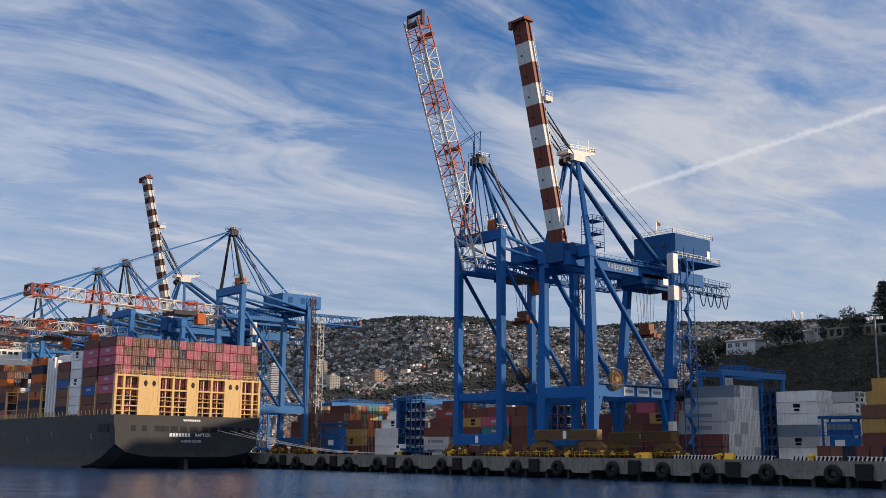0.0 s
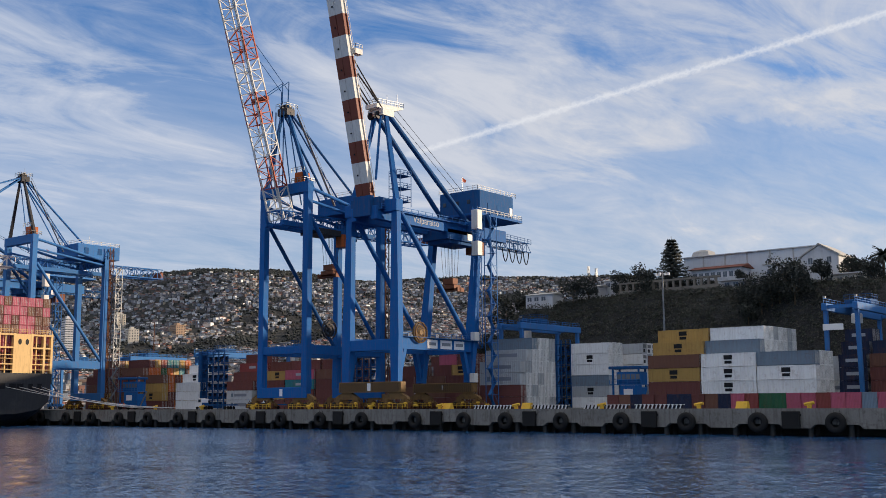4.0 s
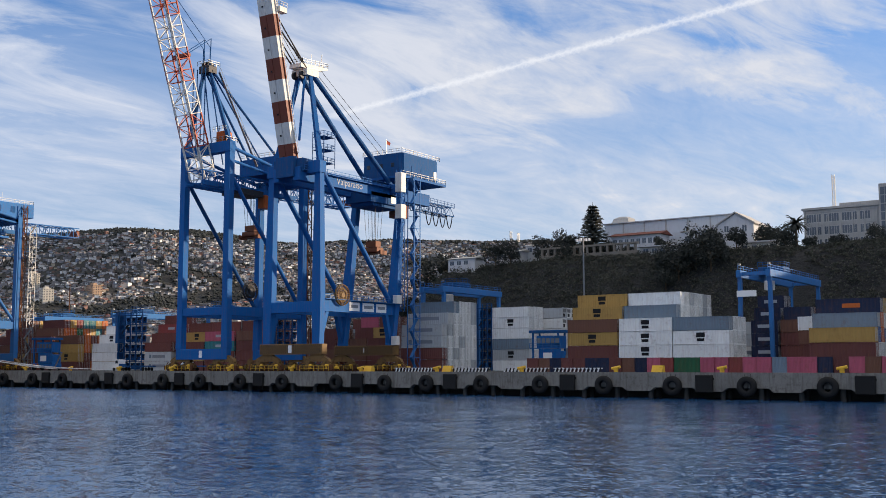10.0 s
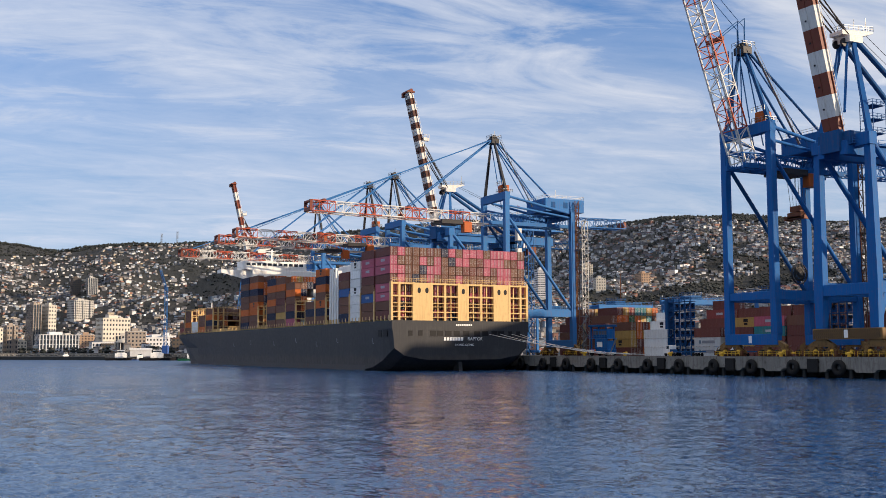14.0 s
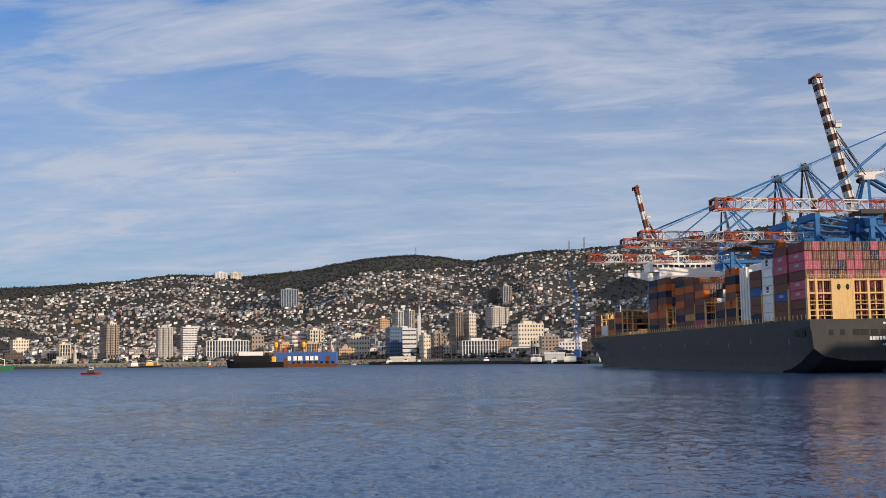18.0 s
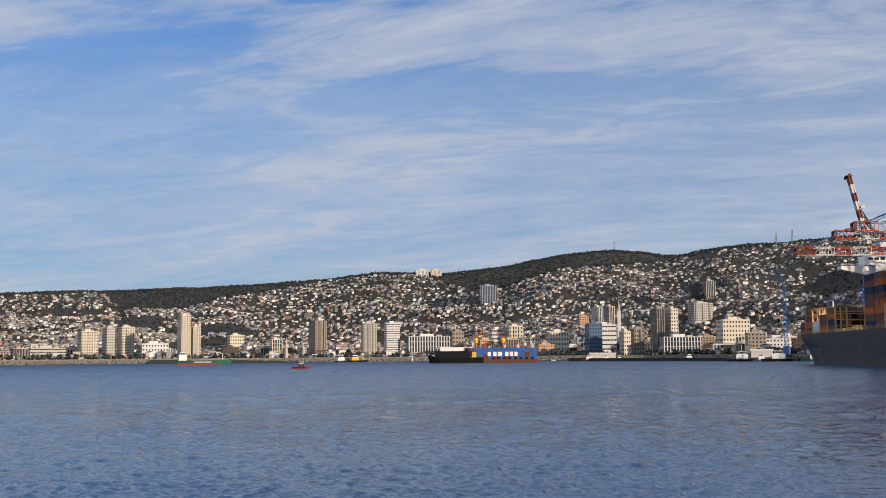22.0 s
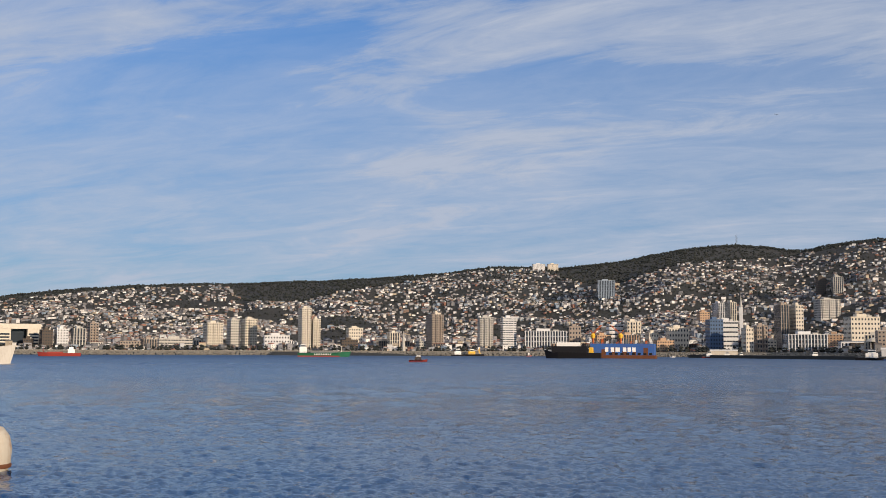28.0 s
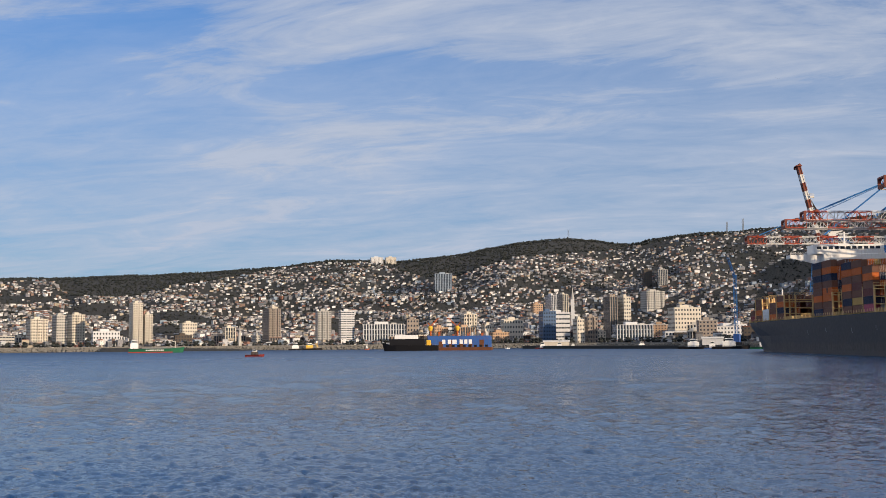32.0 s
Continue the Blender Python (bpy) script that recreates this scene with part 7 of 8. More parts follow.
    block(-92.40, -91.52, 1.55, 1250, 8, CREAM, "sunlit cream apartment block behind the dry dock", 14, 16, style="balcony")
    block(-90.26, -89.06, 1.22, 1240, 5, CREAM, "cream stepped building near the pier", 14, 16)
    block(-91.3, -90.6, 0.95, 1230, 4, CREAM, "small sunlit white building near the pier", 18, 14)
    block(-88.66, -88.00, 2.04, 1320, 5, ORANGE_WALL, "orange rendered apartment block", 16, 16, base_el=1.4)
    block(-79.2, -77.6, 0.75, 1000, 4, WHITE_WALL, "white port terminal building", 14, 20)
    block(-77.4, -76.2, 1.05, 1050, 6, GREY_WALL, "grey port office block", 18, 18)
    block(-76.0, -74.6, 1.35, 1080, 7, WHITE_WALL, "white office block beyond the ship", 16, 18)
    block(-117.0, -115.2, 0.55, 1290, 4, GREY_WALL, "low grey shore building", 8, 18, style="bands")
    block(-118.9, -117.2, 0.42, 1270, 3, TAN, "low station shed with a dark roof", 4, 14, roof=DARK_WALL)
    block(-111.6, -110.2, 0.75, 1260, 4, WHITE_WALL, "white shore building with an open frame", 6, 18)
    block(-97.3, -96.6, 4.62, 2600, 6, WHITE_WALL, "white apartment block on the crest of the hill", 6, 18, base_el=4.25)
    block(-96.5, -95.9, 4.62, 2600, 6, CREAM, "cream apartment block on the crest of the hill", 6, 18, base_el=4.25)
    block(-56.05, -55.45, 4.62, 1320, 10, CREAM, "cream apartment tower on the slope behind the port", 14, 16, base_el=3.7, style="balcony")
    block(-55.45, -54.75, 3.85, 1300, 7, CREAM, "cream apartment block on the slope behind the port", 14, 16, base_el=3.2)
    block(-53.15, -52.35, 4.10, 1250, 7, ORANGE_WALL, "sunlit orange apartment block on the slope", 24, 18, base_el=3.4)
    block(-58.5, -58.0, 4.35, 1050, 14, WHITE_WALL, "white apartment tower behind the ship's stern", 16, 14, base_el=2.6, style="bands")
    block(-59.6, -58.9, 4.05, 1060, 12, GREY_WALL, "grey apartment tower behind the ship's stern", 16, 14, base_el=2.6)
    # government building with a square archway, at the western end of the shore
    p = bearing(-123.7, 1340)
    t = thing("parliament_building", "large pale building with a tall square archway", "building", Matrix.Translation((p.x, p.y, 4.0)) @ pose(0, 0, 0, 0, 0, 123.7 + 6))
    for s in (-1, 1):
        part("wing", Shape().chamfer(min(s * 9, s * 23), max(s * 9, s * 23), 0, 24, 0, 25, 0.3), CREAM, t)
        for k in range(5):
            part("window_row", Shape().box(min(s * 10.5, s * 21.5), max(s * 10.5, s * 21.5), -0.06, 0.02, 3.5 + 3.6 * k, 5.4 + 3.6 * k), GLASS, t)
    part("lintel", Shape().chamfer(-24, 24, -0.5, 24, 25, 31, 0.3), CREAM, t)
    part("glass_core", Shape().box(-9, 9, 14, 16, 0, 25), GLASS, t)
    part("podium", Shape().box(-30, 30, -6, 26, -2, 6), CREAM, t)
    # church spire
    p = bearing(-86.5, 1380)
    zb = ground_height(p.x, p.y)
    t = thing("church", "pale church with a slim pointed spire", "church", Matrix.Translation((p.x, p.y, zb)) @ pose(0, 0, 0, 0, 0, 86.5))
    hs = height_at(2.95, 1380) - zb
    part("nave", Shape().prism([(-5, -3), (5, -3), (5, 9), (0, 13), (-5, 9)], "y", 4, 26), WHITE_WALL, t)
    part("tower", Shape().chamfer(-2.2, 2.2, 0, 4.4, -3, hs * 0.7, 0.1), WHITE_WALL, t)
    part("spire", Shape().tube((0, 2.2, hs * 0.7), (0, 2.2, hs), 2.0, 8, 0.05), GREY_WALL, t)
    # hilltop antenna
    for az, r, el0, el1 in ((-86.65, 2980, 5.35, 6.05), (-77.6, 2700, 5.55, 6.35), (-78.4, 2700, 5.5, 6.2), (-31.1, 1880, 6.4, 7.25), (-30.7, 1880, 6.4, 7.15), (-28.4, 1880, 6.3, 7.0)):
        p = bearing(az, r)
        h = height_at(el1, r) - height_at(el0, r)
        solid("antenna_mast", Shape().truss((0, 0, -6), (0, 0, h), 3.0, 3.0, 8, 0.22), STEEL, "lattice antenna mast on the far ridge", "antenna", pose(p.x, p.y, height_at(el0, r) - 2), "ridge antennas")
    # assorted smaller buildings of the flat shore strip
    rg = random.Random(21)
    walls = [WHITE_WALL, CREAM, GREY_WALL, TAN, GREY_WALL, DARK_WALL, GREY_WALL, DARK_WALL, ORANGE_WALL]
    names = {WHITE_WALL: "white", CREAM: "cream", GREY_WALL: "grey", TAN: "tan", DARK_WALL: "dark brown", BLUE_WALL: "blue", ORANGE_WALL: "orange"}
    for i in range(74):
        az = -124.0 + 50.0 * i / 74 + rg.uniform(-0.2, 0.2)
        r = table(SHORE, az) + rg.uniform(90, 300)
        w = rg.uniform(0.5, 1.2)
        m = rg.choice(walls)
        fl = rg.randint(1, 4) if az < -95 else rg.randint(2, 6)
        block(az - w / 2, az + w / 2, math.degrees(math.atan((fl * 3.3 + 4 - EYE[2]) / r)), r, fl, m, "%s town building of %d storeys" % (names[m], fl), rg.uniform(-12, 26), rg.uniform(11, 18), "town_building", rg.choice(["grid", "grid", "piers"]), rg.choice([None, RED_ROOF, GREY_WALL]))


build_city()


def build_shore():
    """Rock armour along the water and the low promenade wall behind it."""
    rg = random.Random(3)
    sh = Shape()
    az = -127.0
    while az < -76.0:
        r = table(SHORE, az) - 2
        for k in range(4):
            p = bearing(az + rg.uniform(-0.05, 0.05), r + k * 2.2)
            s = rg.uniform(0.9, 1.9)
            clump(sh, (p.x, p.y, 0.3 + 0.9 * k), s, rg)
        az += 0.085
    solid("shore_rocks", sh, CONCRETE, "pale rock armour along the shoreline", "rocks", kind="stuff")
    v, f = [], []
    n = 110
    for i in range(n + 1):
        a = -127.0 + 51.0 * i / n
        r = table(SHORE, a)
        for dr, z in ((7, 2.0), (7, 5.2), (9, 5.2), (9, 4.0)):
            p = bearing(a, r + dr)
            v.append((p.x, p.y, z))
    for i in range(n):
        for j in range(3):
            f.append((i * 4 + j, (i + 1) * 4 + j, (i + 1) * 4 + j + 1, i * 4 + j + 1))
    solid("promenade_wall", Shape().add(v, f), CONCRETE, "long pale concrete promenade wall along the shore", "wall", kind="structure")


build_shore()

# ---- bluff above the yard: buildings and trees ----
STONE = surface("old_stone_wall", (0.22, 0.20, 0.17), 0.95, 0, 1.5, 0.25, 0.2, 0.3, 0.3, dirt=(0.08, 0.07, 0.06))
PALE_METAL = surface("pale_metal_cladding", (0.58, 0.60, 0.62), 0.5, 0.2, 0.8, 0.08, 0.05, 0.05, 0.15)


def window_at(t, x, y, z, w, h, mat=None):
    wn = part("window", Shape().box(x - w / 2, x + w / 2, y - 0.02, y + 0.06, z, z + h), mat or GLASS_BLUE, t)
    part("window_frame", Shape().box(x - w / 2 - 0.08, x + w / 2 + 0.08, y - 0.06, y, z - 0.1, z).box(x - w / 2 - 0.08, x + w / 2 + 0.08, y - 0.06, y, z + h, z + h + 0.08).box(x - 0.04, x + 0.04, y - 0.06, y - 0.02, z, z + h), OFF_WHITE, wn)


def build_bluff():
    # long pale hall
    t = thing("museum_hall", "long pale metal-clad hall on top of the bluff", "building", pose(-145.5, 345, 45.0))
    part("wall", Shape().chamfer(-23.5, 23.5, 0, 18, -2, 10.8, 0.15), PALE_METAL, t)
    part("roof", Shape().prism([(-0.6, 10.8), (18.6, 10.8), (18.6, 11.1), (9, 12.0), (-0.6, 11.1)], "x", -24, 24), WHITE_WALL, t)
    for x in (-16, -8, 0, 8, 16):
        part("pilaster", Shape().box(x - 0.25, x + 0.25, -0.15, 0, 0, 10.8), GREY_WALL, t)
    part("cupola", Shape().tube((-19, 7, 11), (-19, 7, 13.2), 5.0, 8, 4.0).tube((-19, 7, 13.2), (-19, 7, 14.0), 4.0, 8, 2.0), GREY_WALL, t)
    # verandah house with a red roof in front of it
    t = thing("verandah_house", "low white verandah house with a red roof on the bluff", "house", pose(-152, 334, 45.6))
    part("wall", Shape().chamfer(-9, 9, 0, 8, -3, 4.2, 0.1), WHITE_WALL, t)
    part("roof", Shape().prism([(-1.0, 4.2), (9.0, 4.2), (4.0, 5.6)], "x", -9.8, 9.8), RED_ROOF, t)
    for i in range(8):
        window_at(t, -7.6 + 2.15 * i, -0.02, 1.2, 1.3, 1.8)
    # gabled white house
    t = thing("gabled_house", "white two-storey gabled house at the end of the hall", "house", pose(-118.5, 338, 44.0))
    part("wall", Shape().prism([(-6, -3), (6, -3), (6, 7.5), (0, 11.0), (-6, 7.5)], "y", 0, 14), WHITE_WALL, t)
    part("roof", Shape().prism([(-6.6, 7.2), (0, 11.1), (6.6, 7.2), (6.6, 7.6), (0, 11.6), (-6.6, 7.6)], "y", -0.6, 14.6), GREY_WALL, t)
    for x in (-3, 3):
        window_at(t, x, -0.02, 5.0, 1.4, 2.0)
    part("annex", Shape().chamfer(-17, -6.2, -3.5, 5, -4, 5.6, 0.1), WHITE_WALL, t)
    for x in (-15, -11.5, -8.2):
        window_at(t, x, -3.52, 2.4, 1.9, 1.7)
    part("annex_roof", Shape().box(-17.5, -6.0, -4.0, 5.4, 5.6, 6.0), GREY_WALL, t)
    t = thing("terrace_house", "cream terrace building sunlit at its end on the bluff", "house", pose(-106.5, 329, 40.6))
    part("wall", Shape().chamfer(-8, 8, 0, 7, -3, 3.4, 0.1), CREAM, t)
    part("roof", Shape().box(-8.6, 8.6, -0.6, 7.6, 3.4, 3.8), WHITE_WALL, t)
    for i in range(5):
        window_at(t, -6 + 3 * i, -0.02, 0.9, 1.5, 1.6)
    # small white houses at the western end
    for x, y, z, w, lab in ((-212.0, next(y for y in range(300, 340) if ground_height(-212.0, y) > 38.8), 40.6, 11.6, "small white house with a row of windows on the bluff"), (-197, 326, 43.0, 9, "small grey house among trees on the bluff"), (-190, 331, 45.2, 7, "small white cottage on the bluff")):
        t = thing("cottage", lab, "house", pose(x, y, z))
        part("wall", Shape().chamfer(-w / 2, w / 2, 0, 7, -3.2, 3.2, 0.1), WHITE_WALL, t)
        part("roof", Shape().prism([(-0.6, 3.2), (7.6, 3.2), (3.5, 4.1)], "x", -w / 2 - 0.5, w / 2 + 0.5), GREY_WALL, t)
        for i in range(int(w / 3)):
            window_at(t, -w / 2 + 1.7 + 3 * i, -0.02, 1.0, 1.7, 1.4)
    # arcaded stone terrace along the crest
    t = thing("stone_arcade", "old stone terrace arcade along the crest of the bluff", "wall", pose(-168, 322.5, 42.2))
    part("base_wall", Shape().box(-15, 22, 0, 1.2, -3.5, 1.2), STONE, t)
    for i in range(15):
        part("pillar", Shape().box(-14.5 + 2.5 * i, -13.8 + 2.5 * i, 0.1, 0.9, 1.2, 3.4), STONE, t)
    part("lintel", Shape().box(-15, 22, 0, 1.2, 3.4, 4.0), STONE, t)
    t = thing("flat_roof_house", "low flat-roofed house below the hall", "house", pose(-137, 322, 41.2))
    part("wall", Shape().chamfer(-8, 8, 0, 6, -4, 2.8, 0.1), GREY_WALL, t)
    part("roof", Shape().box(-8.8, 8.8, -0.9, 6.6, 2.8, 3.1), WHITE_WALL, t)
    for i in range(5):
        window_at(t, -6 + 3 * i, -0.02, 0.7, 1.6, 1.5)
    # naval office building
    t = thing("office_building", "grey concrete three-storey office building on the bluff", "building", pose(-97, 340, 41.0))
    part("wing", Shape().chamfer(0, 23, 0, 15, -2, 13.6, 0.1), GREY_WALL, t)
    part("tower", Shape().chamfer(23, 29, -1.2, 15, -2, 19.6, 0.1), GREY_WALL, t)
    part("wing", Shape().chamfer(29, 66, 0.4, 15, -2, 16.0, 0.1), GREY_WALL, t)
    # cream is the sunlight on this roof block, put into its colour
    part("penthouse", Shape().chamfer(30, 52, 3, 14, 16, 19.8, 0.1), CREAM, t)
    part("penthouse", Shape().chamfer(10, 22.5, 4, 12, 13.6, 15.4, 0.1), GREY_WALL, t)
    part("cornice", Shape().box(-0.5, 23, -0.5, 15.5, 13.2, 13.9), GREY_WALL, t)
    part("cornice", Shape().box(29, 66.5, -0.2, 15.5, 15.6, 16.3), WHITE_WALL, t)
    for k in range(3):
        for i in range(4):
            x = 3.2 + 5.4 * i
            for j in range(3 if i < 3 else 2):
                window_at(t, x - 1.6 + 1.5 * j, -0.03, 1.3 + 4.0 * k, 1.34, 2.5)
        for i in range(6):
            window_at(t, 32.5 + 5.6 * i, 0.37, 1.6 + 4.8 * k, 3.6, 2.0)
        part("floor_band", Shape().box(0, 23, -0.12, 0.02, 4.3 + 4.0 * k, 5.0 + 4.0 * k), GREY_WALL, t)
    for i in range(7):
        part("pier", Shape().box(i * 3.6 + 0.2, i * 3.6 + 0.6, -0.25, 0, 0, 13.2), GREY_WALL, t)
    for i in range(4):
        for k in range(7):
            part("glazing_panel", Shape().box(23.5 + 1.3 * i, 24.6 + 1.3 * i, -1.28, -1.18, 0.6 + 2.6 * k, 2.9 + 2.6 * k), GLASS_BLUE, t)
    for x, h0, h1 in ((8, 13.6, 25.0), (27.5, 19.6, 31.5)):
        part("antenna", Shape().truss((x, 6, h0), (x, 6, h1), 0.8, 0.8, 12, 0.06), OFF_WHITE, t, "white lattice antenna")


build_bluff()


def crown_mesh(seed, h, r, lumps=11, leaves=1500, low=0.35):
    """Leaf quads gathered in lumps round the limbs, with gaps between."""
    rg = random.Random(seed)
    sh = Shape()
    cs = [(rg.uniform(-0.6, 0.6) * r, rg.uniform(-0.6, 0.6) * r, h * rg.uniform(low, 0.92), r * rg.uniform(0.32, 0.55)) for _ in range(lumps)]
    for i in range(leaves):
        cx, cy, cz, cr = rg.choice(cs)
        d = Vector((rg.gauss(0, 1), rg.gauss(0, 1), rg.gauss(0, 0.8))).normalized() * cr * rg.uniform(0.55, 1.05)
        c = Vector((cx, cy, cz)) + d
        a = Vector((rg.gauss(0, 1), rg.gauss(0, 1), rg.gauss(0, 1))).normalized()
        b = a.cross(Vector((rg.gauss(0, 1), rg.gauss(0, 1), rg.gauss(0, 1)))).normalized()
        s = rg.uniform(0.18, 0.42) * (0.6 + h / 20.0)
        sh.add([c - a * s, c + b * s * 0.6, c + a * s, c - b * s * 0.6], [(0, 1, 2, 3)])
    return sh, cs


def tree(x, y, h, r, seed, label="dark green leafy tree on the bluff", low=0.35, z=None):
    z = ground_height(x, y) - 0.4 if z is None else z
    t = thing("tree", label, "tree", pose(x, y, z, 0, 0, seed * 47 % 360), "trees on the bluff")
    sh, cs = crown_mesh(seed, h, r, low=low)
    part("crown", sh, LEAVES, t)
    tr = Shape().tube((0, 0, -0.5), (0, 0, h * 0.55), 0.03 * h, 8, 0.015 * h)
    for cx, cy, cz, cr in cs[:6]:
        tr.tube((0, 0, h * 0.3), (cx, cy, cz), 0.012 * h, 6, 0.005 * h)
    part("trunk", tr, BARK, t)


def build_trees():
    for i, (x, y, h, r) in enumerate(((-229, 318, 16, 5.5), (-222, 322, 10, 4.2), (-233, 312, 8, 4), (-236, 320, 9, 4), (-199, 319, 9, 5.5), (-194, 321, 8, 5), (-184, 328, 11, 5), (-178, 331, 12, 5.5), (-174, 333, 10, 5),
                                      (-162, 327, 5, 4), (-158, 326, 4.5, 4), (-150, 325, 3.5, 3), (-132, 314, 8, 5), (-127, 310, 9, 5.5), (-122, 312, 9, 5.5), (-118, 314, 7, 5), (-130, 307, 8, 5), (-108, 335, 9, 4), (-105, 336, 9, 4), (-101, 336, 8, 4),
                                      (-140, 330, 4, 3), (-146, 329, 3.5, 3), (-121, 315, 13, 6.5), (-112.3, 321, 9, 3.4), (-140.2, 326, 6.5, 3.4), (-107.5, 336, 10, 4.2), (-124.5, 312, 11, 6), (-117, 311, 10, 6), (-90, 322, 4, 3), (-82, 321, 3.5, 3), (-71, 322, 5, 4), (-60, 321, 5, 4), (-98, 325, 6, 4), (-171, 319, 5, 3.5))):
        tree(x, y, h, r, 100 + i, "bare-limbed open tree on the bluff" if i == 0 else "dark green leafy tree on the bluff", 0.35 if i < 5 else 0.25)
    # star-shaped conifer in tiers
    t = thing("norfolk_pine", "tall dark tiered conifer on the bluff", "tree", pose(-166, 330, ground_height(-166, 330) - 0.3))
    part("trunk", Shape().tube((0, 0, 0), (0, 0, 20.5), 0.38, 8, 0.06), BARK, t)
    rg = random.Random(4)
    for k in range(16):
        z = 2.6 + 17.2 * k / 16
        rad = 7.4 * (1 - k / 17.5) ** 0.8 * rg.uniform(0.85, 1.1)
        br = Shape()
        for i in range(9):
            a = 2 * math.pi * i / 9 + k * 0.5 + rg.uniform(-0.15, 0.15)
            e = Vector((rad * math.cos(a), rad * math.sin(a), 0.10 * rad))
            br.beam((0, 0, z), Vector((0, 0, z)) + e, 0.10)
            for j in range(14):
                c = Vector((0, 0, z + rg.uniform(-0.2, 0.2))) + e * (0.15 + 0.85 * j / 13)
                sd = Vector((-e.y, e.x, 0)).normalized() * rg.uniform(0.4, 0.8)
                br.add([c - sd - Vector((0, 0, 0.25)), c + Vector((0, 0, rg.uniform(0.2, 0.5))) - e.normalized() * 0.2, c + sd - Vector((0, 0, 0.25)), c + e.normalized() * 0.5 - Vector((0, 0, 0.35))], [(0, 1, 2, 3)])
        part("branch_tier", br, LEAVES, t)
    t = thing("palm_tree", "broad palm with drooping fronds on the bluff", "tree", pose(-95.2, 325, ground_height(-95.2, 325) - 0.3))
    part("trunk", Shape().tube((0, 0, 0), (0, 0, 8.2), 0.5, 10, 0.42), BARK, t)
    for i in range(64):
        a, up = rg.uniform(0, 2 * math.pi), rg.uniform(-0.45, 1.2)
        fr = Shape()
        p = Vector((0, 0, 8.2))
        d = Vector((math.cos(a) * math.cos(up), math.sin(a) * math.cos(up), math.sin(up)))
        for j in range(6):
            q = p + d * 0.75
            sd = Vector((-math.sin(a), math.cos(a), 0)) * (0.55 * (1 - j / 7))
            dn = Vector((0, 0, -0.14))
            fr.add([p - sd + dn, p, q, q - sd * 0.9 + dn], [(0, 1, 2, 3)]).add([p + sd + dn, p, q, q + sd * 0.9 + dn], [(0, 1, 2, 3)])
            p, d = q, (d - Vector((0, 0, 0.24))).normalized()
        part("frond", fr, LEAVES, t)
    # scrub over the bluff's face: low brush, and taller bushes in drifts
    sh = Shape()
    for i in range(17000):
        x, y = rg.uniform(-250, 10), rg.uniform(286, 332)
        dens = noise.noise(Vector((x / 16.0, y / 16.0, 3.0))) + 0.5 * noise.noise(Vector((x / 5.0, y / 5.0, 8.0)))
        s = rg.uniform(0.35, 0.8) * (1.15 + 1.1 * dens)
        if s < 0.25:
            continue
        z = ground_height(x, y)
        for k in range(13):
            c = Vector((x + rg.gauss(0, s), y + rg.gauss(0, s), z + abs(rg.gauss(0, s * 0.8))))
            a = Vector((rg.gauss(0, 1), rg.gauss(0, 1), rg.gauss(0, 1))).normalized() * rg.uniform(0.14, 0.34)
            b = a.cross(Vector((rg.gauss(0, 1), rg.gauss(0, 1), rg.gauss(0, 1)))).normalized() * rg.uniform(0.12, 0.3)
            sh.add([c - a, c - b, c + a, c + b], [(0, 1, 2, 3)])
    solid("bluff_scrub", sh, SCRUB_LEAVES, "dense dark scrub on the bluff's slope", "scrub", kind="stuff")


build_trees()


# ---- boats and floating things ----
def hull_shape(L, B, D, draft=1.0, sheer=0.6, stern=0.85):
    """A small hull, bow at +x: sections narrowing to the stem, deck at D over the water."""
    secs = []
    for u, w in ((-0.5, stern), (-0.3, 0.97), (0.0, 1.0), (0.25, 0.92), (0.40, 0.55), (0.48, 0.16), (0.5, 0.02)):
        z = D + sheer * max(0.0, u * 2) ** 2 * D * 0.6
        h = B / 2 * w
        secs.append([(L * (u - (0.04 if u > 0.3 else 0)), -h * 0.72, -draft), (L * u, -h, z), (L * u, h, z), (L * (u - (0.04 if u > 0.3 else 0)), h * 0.72, -draft)])
    v = [p for s in secs for p in s]
    f = [(i * 4 + j, i * 4 + (j + 1) % 4, i * 4 + 4 + (j + 1) % 4, i * 4 + 4 + j) for i in range(6) for j in range(4)]
    return Shape().add(v, f + [(3, 2, 1, 0)])


